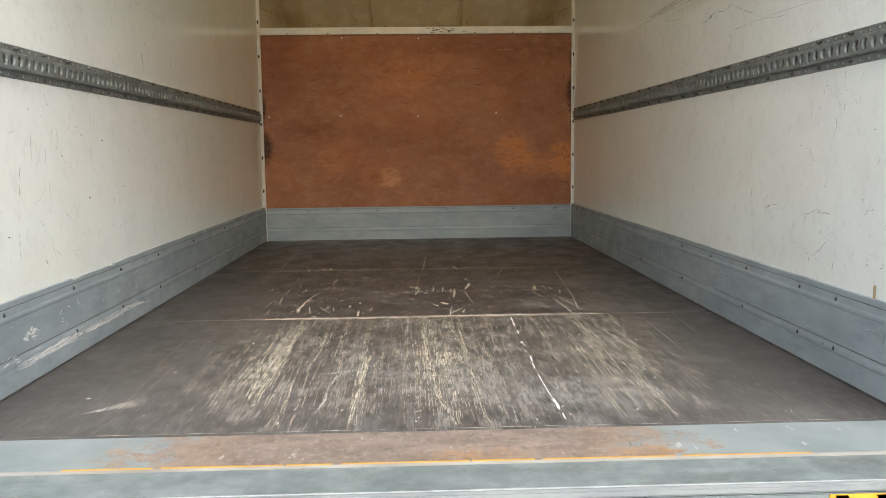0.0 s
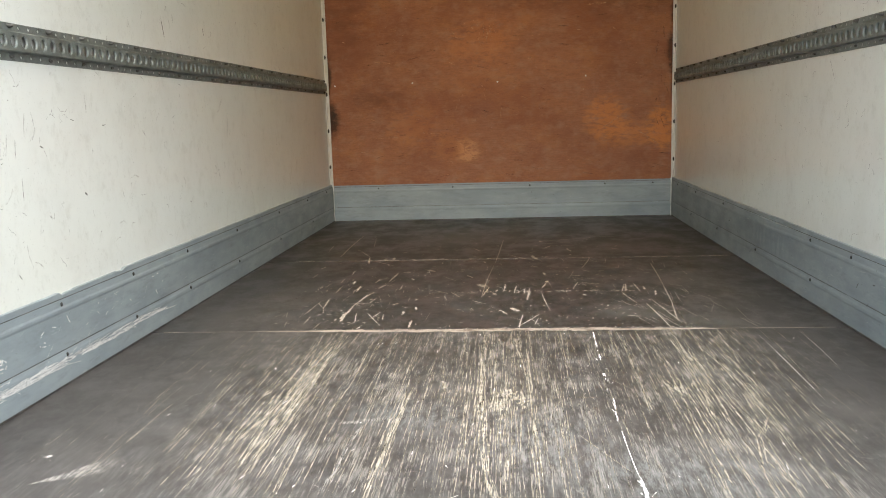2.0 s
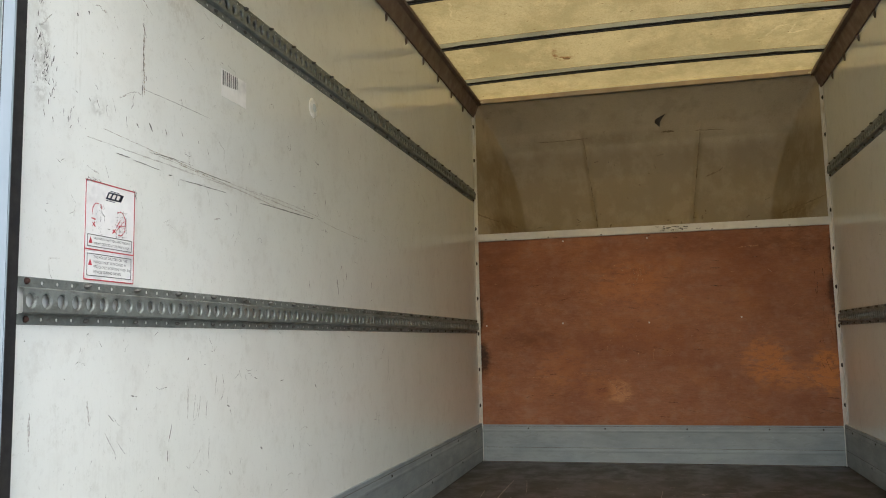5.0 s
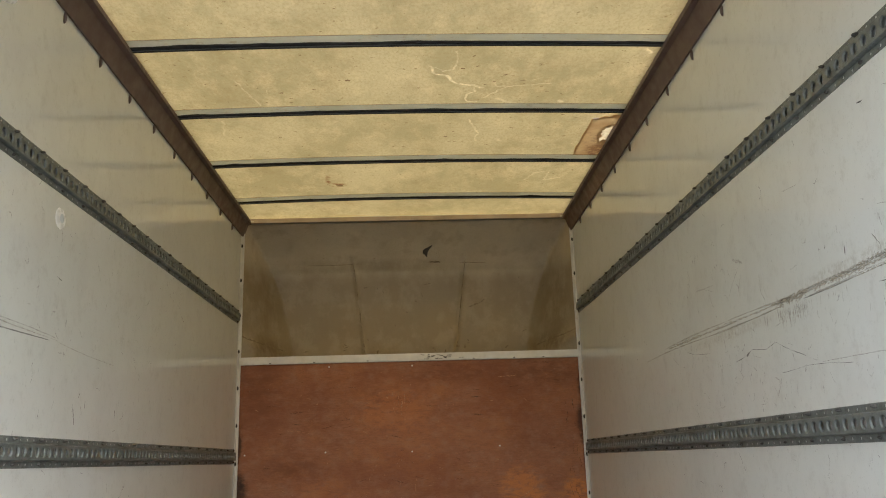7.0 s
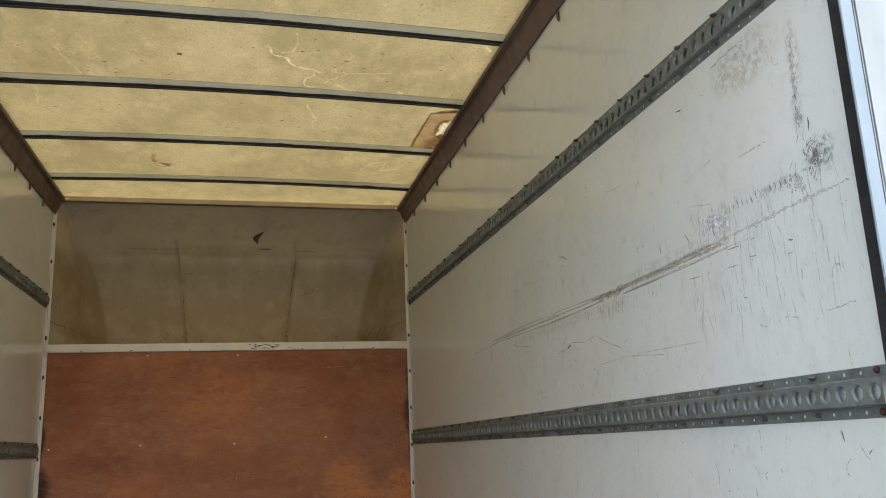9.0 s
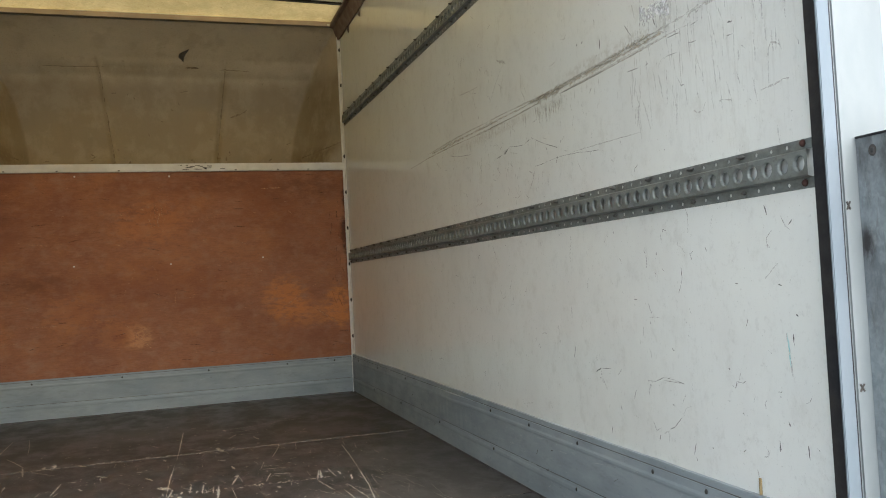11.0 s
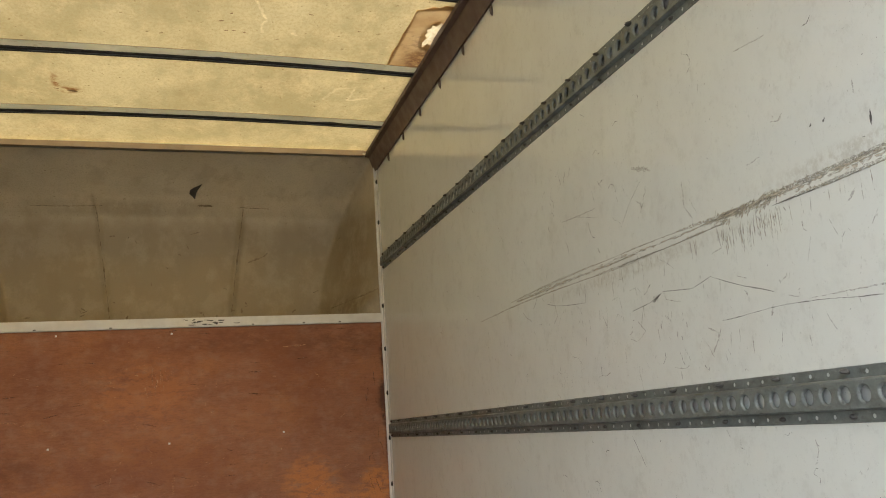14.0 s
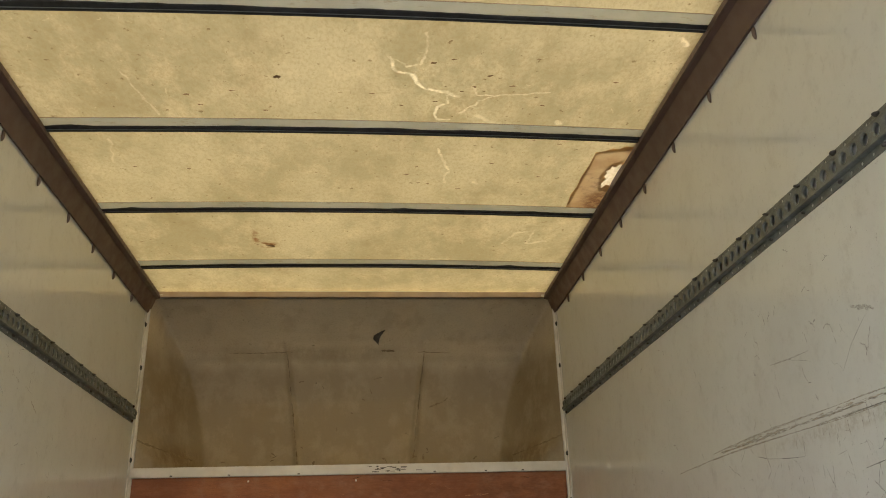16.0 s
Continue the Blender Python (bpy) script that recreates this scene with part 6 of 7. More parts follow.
for i in range(15):
    u = 0.46 - 0.017 * i
    rows.append((u, 1.305 + rng.uniform(-0.004, 0.006), u - 0.004, 1.290 + rng.uniform(-0.006, 0.004), rng.uniform(0.004, 0.008)))
for u, v, n, du, dv in ((0.165, 1.315, 46, 0.014, 0.016), (0.19, 1.41, 14, 0.008, 0.03), (0.24, 1.29, 12, 0.014, 0.01)):
    for _ in range(n):
        a, b = rng.gauss(u, du), rng.gauss(v, dv)
        rows.append((a, b, a + rng.uniform(-0.006, 0.006), b - rng.uniform(0.003, 0.012), rng.uniform(0.002, 0.005)))
rows += scatter(rng, 34, (0.135, 0.195), (1.302, 1.348), (0.008, 0.026), (0.0015, 0.004), 60, 70)
rows += scatter(rng, 16, (0.48, 0.60), (1.262, 1.275), (0.006, 0.018), (0.002, 0.005), 85, 30) + scatter(rng, 8, (0.50, 0.53), (1.28, 1.31), (0.006, 0.014), (0.003, 0.006), 70, 50)
strokes("scuffed_corner", rows, on_right, broken("grey_black_scuff", (0.10, 0.098, 0.092), (0.30, 0.29, 0.27), 60, 0.6, 0.56), wall_right, rng, "dark scuffs round a torn label", thin=0.72)
strokes("teal_pen_mark", [(0.158, 0.560, 0.153, 0.497, 0.004)], on_right, simple("teal_pen", (0.22, 0.50, 0.50), (0.42, 0.60, 0.58), 60, 0.6, 0.0, 0.0), wall_right, rng, "teal pen mark")
rows = scatter(rng, 80, (0.1, 3.6), (0.27, 1.68), (0.01, 0.05), (0.001, 0.005), 88, 25) + scatter(rng, 110, (0.1, 0.65), (1.0, 1.30), (0.03, 0.12), (0.0015, 0.005), 86, 8)
strokes("faint_rubs", rows, on_right, FAINT_MARK, wall_right, rng)
rows = []
rows += [(0.18, 1.58, 0.19, 1.45, 0.016), (0.19, 1.44, 0.20, 1.38, 0.008), (0.23, 1.30, 0.20, 1.26, 0.026), (0.45, 1.65, 0.33, 1.65, 0.006), (0.41, 1.40, 0.30, 1.40, 0.005), (1.08, 1.53, 0.99, 1.52, 0.004), (0.62, 1.35, 0.53, 1.33, 0.003), (0.58, 0.43, 0.50, 0.43, 0.003), (0.98, 1.03, 0.62, 1.02, 0.003), (0.08, 1.245, 0.45, 1.238, 0.010), (0.42, 1.237, 1.02, 1.226, 0.009), (0.40, 1.215, 1.0, 1.207, 0.005), (1.5, 1.43, 1.42, 1.40, 0.012), (1.9, 1.40, 1.7, 1.385, 0.004), (0.16, 0.56, 0.15, 0.48, 0.005)]
strokes("grey_rubs", rows, on_right, MID_MARK, wall_right, rng)
rows = run([(2.35, 1.243), (1.64, 1.245), (1.38, 1.241), (1.20, 1.236)], 0.005, rng, 3, 0.002) + run([(1.052, 1.236), (0.79, 1.237), (0.55, 1.242)], 0.011, rng, 3, 0.003)
rows += run([(2.65, 1.222), (1.82, 1.220), (1.40, 1.216), (1.20, 1.219)], 0.006, rng, 3, 0.002) + run([(1.03, 1.214), (0.79, 1.214), (0.50, 1.219)], 0.007, rng, 4, 0.002)
for n in range(34):
    u = rng.uniform(1.04, 1.21)
    rows.append((u, 1.242 - rng.uniform(0, 0.012), u + rng.uniform(0.01, 0.05), 1.240 - rng.uniform(0, 0.030), rng.uniform(0.003, 0.009)))
smear = broken("tan_smear", (0.44, 0.395, 0.31), (0.56, 0.51, 0.425), 60, 0.6, 0.50, (1, 0.12, 1))
band = run([(1.26, 1.232), (1.10, 1.230), (0.92, 1.229), (0.70, 1.231), (0.50, 1.233)], 0.018, rng, 4, 0.006) + run([(2.3, 1.238), (1.8, 1.234), (1.45, 1.232), (1.26, 1.231)], 0.010, rng, 3, 0.004)
band += [(1.05 + 0.006 * i, 1.236, 1.056 + 0.006 * i, 1.236 - rng.uniform(0.012, 0.03), 0.008) for i in range(26)]
strokes("smeared_band", band, level_right, smear, wall_right, rng, "tan smear along the scrape", 0.0004)
hatch = [(u, 1.212 - rng.uniform(0, 0.012), u + rng.uniform(-0.006, 0.006), 1.212 - rng.uniform(0.02, 0.066), rng.uniform(0.0012, 0.004)) for u in (1.035 + 0.185 * i / 54 for i in range(55))]
hatch += [(u, 1.208, u + rng.uniform(-0.004, 0.004), 1.208 - rng.uniform(0.01, 0.05), rng.uniform(0.001, 0.0025)) for u in (rng.uniform(0.6, 1.9) for _ in range(46))]
strokes("hatched_rub", hatch, level_right, broken("tan_hatch", (0.42, 0.39, 0.32), (0.55, 0.52, 0.45), 60, 0.6, 0.50, (1, 1, 0.2)), wall_right, rng, "brushed tan rub below the scrape", 0.0004)
wear = scatter(rng, 70, (1.15, 2.1), (0.94, 1.18), (0.01, 0.05), (0.001, 0.004), 92, 16) + scatter(rng, 8, (1.40, 1.47), (1.01, 1.06), (0.01, 0.03), (0.002, 0.006), 90, 30) + scatter(rng, 20, (0.7, 1.2), (0.95, 1.15), (0.01, 0.05), (0.001, 0.003), 95, 20)
strokes("light_wear", wear, level_right, broken("grey_hatch", (0.46, 0.45, 0.42), (0.58, 0.57, 0.53), 60, 0.6, 0.48, (1, 1, 0.3)), wall_right, rng, "", 0.0005)
strokes("brown_scrape", rows, level_right, BROWN_MARK, wall_right, rng, "brown scrape along the wall", 0.0006)
rows = run([(2.064, 1.194), (2.00, 1.179), (1.82, 1.159)], 0.0025, rng, 2, 0.004) + run([(1.581, 1.101), (1.501, 1.108), (1.44, 1.124), (1.331, 1.111), (1.263, 1.124), (1.164, 1.087), (1.081, 1.062)], 0.0028, rng, 1)
rows += run([(1.243, 1.031), (1.165, 1.032), (1.057, 1.034), (0.947, 1.027), (0.837, 1.016)], 0.0022, rng, 1) + run([(1.469, 1.400), (1.542, 1.354), (1.589, 1.310)], 0.0018, rng, 1) + run([(1.871, 1.408), (1.708, 1.363)], 0.0012, rng, 1)
rows += run([(1.62, 1.217), (1.40, 1.216), (1.20, 1.217)], 0.0025, rng, 2, 0.002) + run([(1.05, 1.214), (0.92, 1.213), (0.80, 1.214)], 0.0035, rng, 2, 0.002)
rows += [(1.47 + rng.gauss(0, 0.012), 1.120, 1.475 + rng.gauss(0, 0.012), 1.106, 0.003) for _ in range(6)] + [(1.72 + rng.gauss(0, 0.012), 1.13, 1.712 + rng.gauss(0, 0.01), 1.07, 0.0015) for _ in range(2)]
rows += [(1.389, 1.018, 1.388, 1.010, 0.007), (0.894, 1.322, 0.90, 1.317, 0.008), (0.926, 1.324, 0.93, 1.319, 0.006)]
strokes("dark_lines", rows, level_right, DARK_MARK, wall_right, rng, "dark scratch lines", 0.0009, 0.7)


def squiggles(rng, count, us, vs, step, width):
    """Small scribbled scuffs: short bent lines in random places."""
    out = []
    for _ in range(count):
        u, v, a = rng.uniform(*us), rng.uniform(*vs), rng.uniform(0, 6.28)
        w = rng.uniform(*width)
        for _ in range(rng.randint(1, 4)):
            far = rng.uniform(*step)
            u1, v1 = u + far * math.cos(a), v + far * math.sin(a)
            out.append((u, v, u1, v1, w * rng.uniform(0.6, 1.3)))
            u, v, a = u1, v1, a + rng.gauss(0, 0.8)
    return out


rng = random.Random(61)
strokes("scuffs", squiggles(rng, 70, (0.12, 2.6), (0.28, 0.81), (0.004, 0.016), (0.0010, 0.0028)) + squiggles(rng, 60, (0.12, 2.8), (0.94, 1.66), (0.004, 0.018), (0.0010, 0.0028)), on_left, DARK_MARK, wall_left, rng, "", 0.0007, 0.7)
strokes("pale_scuffs", squiggles(rng, 120, (0.12, 3.4), (0.28, 1.66), (0.006, 0.03), (0.0015, 0.005)), on_left, MID_MARK, wall_left, rng)
strokes("scuffs", squiggles(rng, 60, (0.12, 2.6), (0.28, 0.81), (0.004, 0.016), (0.0010, 0.0028)) + squiggles(rng, 45, (0.12, 2.8), (0.94, 1.66), (0.004, 0.014), (0.0010, 0.0030)), on_right, DARK_MARK, wall_right, rng, "", 0.0007, 0.7)
strokes("pale_scuffs", squiggles(rng, 110, (0.12, 3.4), (0.28, 1.66), (0.006, 0.022), (0.0015, 0.005)) + squiggles(rng, 30, (1.0, 2.2), (0.95, 1.25), (0.01, 0.04), (0.0015, 0.006)), on_right, MID_MARK, wall_right, rng)

# ---- wear and painted seam shade: nose and roof ----
rng = random.Random(43)
rows = []
# brown strokes paint the shade of seams and corner creases; stain spots follow
for sgn in (-1, 1):
    prev = None
    for i in range(15):
        z = 2.16 - 0.045 * i
        p = (sgn * (0.357 + 0.115 * (z - 1.865)) + rng.uniform(-0.003, 0.003), z)
        if prev and rng.random() < 0.85:
            rows.append((*prev, *p, rng.uniform(0.003, 0.009)))
        prev = p
    prev = None
    for i in range(8):
        x = 1.085 - 0.03 * i
        p = (sgn * x, 1.625 - 0.055 * (i / 7) ** 0.7)
        if prev:
            rows.append((*prev, *p, 0.012))
        prev = p
rows += scatter(rng, 22, (-1.0, 1.0), (1.52, 2.2), (0.01, 0.05), (0.004, 0.010), 30, 50) + scatter(rng, 16, (-0.95, 0.95), (1.5, 1.6), (0.02, 0.06), (0.005, 0.014), 20, 40)
rows += [(-0.72, 2.165, -0.36, 2.168, 0.005), (0.36, 2.165, 0.55, 2.16, 0.004), (0.14, 2.172, 0.22, 2.17, 0.012), (0.42, 1.86, 0.50, 1.89, 0.012), (0.10, 2.02, 0.15, 2.03, 0.008)]
strokes("seam_shade_and_stains", rows, on_nose, simple("brown_shade_and_stain", (0.17, 0.13, 0.08), (0.26, 0.205, 0.13), 30, 0.7), nose, rng, "brown stains, with painted shade along seams and creases")
rng = random.Random(41)


def under_roof(u, v, h):
    return (u, v, ROOF + camber(u) - 0.0015 - h)


rows = [(-0.247, 2.162, -0.223, 2.164, 0.020), (-0.42, 3.572, -0.375, 3.580, 0.022), (-0.47, 3.55, -0.45, 3.56, 0.012), (-0.276, 2.161, -0.264, 2.162, 0.010), (-0.55, 2.274, -0.53, 2.275, 0.012), (-1.01, 2.412, -0.99, 2.412, 0.012)]
for u, v in ((-0.341, 2.161), (-0.388, 2.248), (-0.504, 2.338), (-0.292, 2.365), (0.068, 2.251), (0.168, 2.317), (0.282, 2.287), (0.261, 2.069), (0.325, 2.045), (0.449, 2.129), (0.405, 2.19), (0.53, 2.184), (0.59, 2.026), (0.652, 2.289), (0.367, 2.221), (0.866, 2.136),
             (0.247, 2.761), (0.212, 2.824), (0.232, 2.898), (0.261, 2.897), (0.301, 2.901), (0.428, 2.944), (0.739, 2.812), (0.769, 2.55), (0.537, 2.714), (-0.824, 2.778), (-0.627, 2.795)):
    far = rng.uniform(0.006, 0.011)
    rows.append((u - far, v, u + far, v + rng.uniform(-0.006, 0.006), rng.uniform(0.006, 0.011)))
rows += scatter(rng, 14, (-1.0, 1.0), (0.6, 1.7), (0.008, 0.02), (0.004, 0.008), 0, 30) + scatter(rng, 8, (-1.0, 1.0), (3.2, 4.1), (0.008, 0.02), (0.004, 0.008), 0, 30)
strokes("dark_specks", rows, under_roof, simple("brown_speck", (0.16, 0.09, 0.04), (0.22, 0.13, 0.06), 30, 0.6), ceiling, rng)

# ---- wear: floor ----
rng = random.Random(51)


def score_lines(count, middle, spread, widths, dash, gap, reach, limit):
    """Long, broken scores down the rear sheet, fanning in towards the front."""
    out = []
    for _ in range(count):
        u = rng.gauss(middle, spread)
        v = rng.uniform(0.05, 1.2)
        end = min(v + rng.uniform(*reach), 1.333)
        lean = 0.03 * (u - 0.08) + rng.gauss(0, 0.025)
        w = rng.uniform(*widths)
        start = v
        while v < end:
            far = min(rng.uniform(*dash), end - v)
            a, b = u + lean * (v - 0.7), u + lean * (v + far - 0.7)
            if abs(a) < limit and v > 0.065:
                out.append((a, v, b, v + far, w * rng.uniform(0.5, 1.2)))
            v += far + rng.uniform(*gap) * rng.uniform(0.2, 1)
    return out


rows = score_lines(400, 0.05, 0.43, (0.0009, 0.0022), (0.03, 0.22), (0.004, 0.04), (0.15, 0.9), 1.0)
rows += score_lines(110, 0.08, 0.40, (0.0022, 0.0042), (0.04, 0.20), (0.006, 0.05), (0.10, 0.5), 0.9)
for middle, spread, n in ((-0.46, 0.055, 40), (0.0, 0.035, 22), (0.07, 0.04, 22), (0.60, 0.08, 44), (-0.19, 0.03, 12), (0.44, 0.07, 22)):
    rows += score_lines(n, middle, spread, (0.0014, 0.0050), (0.02, 0.16), (0.004, 0.03), (0.2, 0.9), 1.0)
rows = [r for r in rows if not (0.24 < r[0] < 0.36 and rng.random() < 0.35)]
rows += scatter(rng, 46, (0.02, 0.10), (0.62, 0.76), (0.01, 0.05), (0.004, 0.013), 88, 15) + scatter(rng, 22, (0.48, 0.66), (0.62, 0.95), (0.01, 0.05), (0.003, 0.008), 95, 20)
strokes("pale_scores", rows, on_floor, PALE_CUT, floor, rng, "pale scores through the floor's dark facing", 0.0004, 0.85)
rows = score_lines(280, 0.10, 0.42, (0.0007, 0.0018), (0.01, 0.10), (0.01, 0.10), (0.1, 0.6), 1.03)
rows += scatter(rng, 60, (-1.0, 1.0), (0.1, 4.1), (0.03, 0.25), (0.001, 0.002), 80, 30) + scatter(rng, 120, (-1.0, -0.35), (0.1, 1.3), (0.02, 0.12), (0.001, 0.003), 78, 25)
rows += scatter(rng, 40, (-0.45, 0.75), (0.15, 0.8), (0.03, 0.16), (0.001, 0.002), 20, 40)
long_rows = run([(-0.015, 1.20), (-0.007, 0.86), (0.014, 0.46), (0.021, 0.31), (0.042, 0.19), (0.058, 0.098)], 0.0095, rng, 5, 0.007)
long_rows += run([(0.079, 1.27), (0.114, 0.86), (0.118, 0.62), (0.120, 0.40), (0.123, 0.19), (0.125, 0.094)], 0.006, rng, 5, 0.007)
long_rows += run([(-0.174, 0.82), (-0.180, 0.69), (-0.186, 0.46), (-0.191, 0.31), (-0.192, 0.092)], 0.007, rng, 4, 0.006)
long_rows += run([(-0.345, 1.27), (-0.335, 0.83), (-0.346, 0.61)], 0.007, rng, 4, 0.008)
long_rows += run([(-0.45, 1.23), (-0.476, 0.83), (-0.477, 0.59), (-0.46, 0.33)], 0.009, rng, 10, 0.018)
long_rows += run([(-0.435, 1.32), (-0.436, 0.75), (-0.443, 0.50), (-0.451, 0.38)], 0.008, rng, 10, 0.016)
long_rows += run([(-0.477, 1.23), (-0.481, 0.69), (-0.513, 0.455)], 0.006, rng, 6, 0.014)
long_rows += run([(-0.369, 0.48), (-0.355, 0.24), (-0.366, 0.105)], 0.005, rng, 4, 0.008)
long_rows += run([(-0.642, 0.87), (-0.640, 0.59), (-0.632, 0.41)], 0.004, rng, 4, 0.010)
long_rows += run([(-0.19, 0.775), (-0.191, 0.55), (-0.187, 0.33)], 0.004, rng, 3, 0.006)
long_rows += run([(0.599, 1.21), (0.637, 0.80), (0.630, 0.62), (0.567, 0.49), (0.534, 0.32), (0.521, 0.185)], 0.005, rng, 6, 0.012)
long_rows += run([(0.528, 1.10), (0.530, 0.80), (0.497, 0.43)], 0.004, rng, 6, 0.014)
long_rows += run([(0.687, 1.34), (0.669, 0.99), (0.655, 0.72)], 0.004, rng, 6, 0.014)
long_rows += run([(0.825, 1.25), (0.808, 0.96), (0.798, 0.78)], 0.003, rng, 2, 0.01) + run([(0.555, 0.38), (0.571, 0.26), (0.573, 0.146)], 0.004, rng, 4, 0.010)
long_rows += run([(0.657, 1.92), (0.630, 1.65), (0.614, 1.39)], 0.004, rng, 1) + run([(0.470, 0.83), (0.455, 0.39), (0.446, 0.197)], 0.004, rng, 5, 0.012)
long_rows += run([(0.212, 0.507), (0.293, 0.327)], 0.003, rng, 1) + run([(0.318, 0.879), (0.377, 0.777)], 0.003, rng, 1) + run([(0.748, 0.72), (0.746, 0.47)], 0.003, rng, 3, 0.01)
# flaked spots beside the scores
for cx, cy, du, dv, n in ((0.045, 0.71, 0.011, 0.045, 26), (0.57, 0.98, 0.02, 0.04, 14), (0.454, 0.79, 0.012, 0.03, 12), (-0.10, 0.80, 0.008, 0.02, 7), (-0.47, 0.80, 0.02, 0.10, 14)):
    long_rows += [(u, v, u + rng.gauss(0, 0.004), v + rng.uniform(0.015, 0.05), rng.uniform(0.004, 0.012)) for u, v in ((rng.gauss(cx, du), rng.gauss(cy, dv)) for _ in range(n))]
strokes("long_scores", long_rows, level_floor, PALE_CUT, floor, rng, "long pale scores through the floor's dark facing", 0.0005, 0.72)
haze_rows = run([(-0.312, 0.568), (-0.162, 0.617)], 0.010, rng, 12, 0.02) + run([(-0.253, 0.568), (-0.267, 0.458), (-0.265, 0.342), (-0.279, 0.224)], 0.010, rng, 4, 0.008)
haze_rows += [(-0.84, 0.255, -0.711 + rng.gauss(0, 0.012), 0.36 + rng.gauss(0, 0.02), rng.uniform(0.003, 0.008)) for _ in range(9)]
strokes("grey_scuffs", haze_rows, level_floor, GREY_CUT, floor, rng, "grey scuffs on the floor", 0.0003)
strokes("grey_scores", rows, on_floor, GREY_CUT, floor, rng, "", 0.0004)
rows = []
white_rows = [(0.320, 1.34, 0.317, 1.25, 0.006), (0.317, 1.24, 0.315, 1.17, 0.004), (0.314, 1.10, 0.312, 1.04, 0.006), (0.309, 0.925, 0.305, 0.905, 0.010), (0.309, 0.735, 0.305, 0.66, 0.004), (0.304, 0.65, 0.301, 0.586, 0.005), (0.302, 0.53, 0.302, 0.447, 0.003), (0.306, 0.294, 0.307, 0.208, 0.008), (0.308, 0.18, 0.309, 0.135, 0.006), (0.302, 0.45, 0.305, 0.30, 0.002)]
white_rows += scatter(rng, 20, (0.295, 0.32), (0.15, 1.3), (0.006, 0.03), (0.001, 0.003), 90, 12)
strokes("white_dashes", white_rows, level_floor, WHITE_RUB, floor, rng, "white paint scores", 0.0008)
rows += scatter(rng, 90, (-0.8, 0.9), (0.1, 1.3), (0.004, 0.03), (0.0015, 0.004), 88, 12)
rows += [(-0.88, 0.355, -0.868, 0.362, 0.010), (0.80, 1.26, 0.785, 0.70, 0.002), (0.93, 1.30, 0.91, 0.95, 0.002)]
rub = [(-0.46 + 0.09 * i, 0.742 + rng.uniform(-0.001, 0.001), -0.46 + 0.09 * i + 0.10, 0.742, 0.0020) for i in range(9)]
strokes("cross_rub", rub, level_floor, broken("tan_rub", (0.26, 0.215, 0.16), (0.34, 0.285, 0.21), 40, 0.7, 0.5, (0.1, 1, 1)), floor, rng, "thin tan line rubbed across the floor")
strokes("white_scores", rows, on_floor, WHITE_CUT, floor, rng, "white paint scores", 0.0006, 0.75)
rows = scatter(rng, 26, (-0.62, 0.60), (1.43, 2.62), (0.006, 0.03), (0.003, 0.009), 40, 60)
rows += scatter(rng, 46, (-0.10, 0.52), (1.915, 1.955), (0.008, 0.05), (0.003, 0.008), 70, 50)
rows += scatter(rng, 30, (-0.25, 0.55), (1.93, 1.94), (0.01, 0.05), (0.002, 0.005), 0, 8)
rows += scatter(rng, 26, (-0.70, -0.35), (1.40, 2.2), (0.03, 0.12), (0.002, 0.006), 92, 12)
rows += scatter(rng, 26, (0.45, 0.85), (1.38, 1.9), (0.05, 0.25), (0.001, 0.003), 102, 8)
rows += scatter(rng, 16, (-0.5, 0.6), (2.75, 3.4), (0.01, 0.05), (0.003, 0.010), 10, 40)
rows += [(-0.761, 2.801, -0.771, 3.489, 0.008), (-0.853, 2.944, -0.871, 3.173, 0.005), (-0.717, 3.013, -0.606, 2.758, 0.005), (-0.643, 3.083, -0.702, 3.509, 0.004), (-0.582, 2.572, -0.612, 2.758, 0.009), (-0.785, 2.471, -0.773, 2.525, 0.012), (-0.773, 2.260, -0.769, 2.344, 0.008), (-0.614, 2.326, -0.617, 2.413, 0.009), (-0.569, 2.113, -0.573, 2.178, 0.009), (-0.607, 1.958, -0.606, 2.090, 0.007), (-0.570, 2.010, -0.564, 2.051, 0.010), (-0.530, 1.973, -0.532, 2.073, 0.008), (-0.450, 2.027, -0.432, 2.100, 0.010), (-0.429, 2.164, -0.417, 2.347, 0.008), (-0.365, 1.992, -0.364, 2.083, 0.007), (-0.476, 1.882, -0.458, 1.958, 0.009), (-0.599, 1.691, -0.610, 1.854, 0.008), (-0.497, 1.500, -0.502, 1.626, 0.016)]
rows += [(-0.502, 1.565, -0.495, 1.748, 0.009), (-0.494, 1.740, -0.476, 1.909, 0.010), (-0.527, 1.763, -0.445, 1.769, 0.004), (-0.419, 1.771, -0.399, 1.789, 0.006), (-0.355, 1.733, -0.339, 1.759, 0.014), (-0.301, 1.589, -0.302, 1.634, 0.014), (-0.267, 1.699, -0.259, 1.660, 0.009), (-0.281, 1.806, -0.272, 1.832, 0.010), (-0.394, 2.360, -0.364, 2.349, 0.018), (-0.344, 2.223, -0.329, 2.190, 0.014), (-0.296, 2.413, -0.258, 2.365, 0.018), (-0.153, 2.394, -0.132, 2.407, 0.012), (-0.113, 2.278, -0.089, 2.224, 0.012), (-0.067, 2.079, -0.032, 2.031, 0.020), (-0.223, 1.972, -0.168, 1.920, 0.006), (-0.158, 1.939, -0.119, 1.851, 0.007), (-0.214, 1.854, -0.193, 1.846, 0.008), (-0.071, 1.795, -0.018, 1.734, 0.005)]
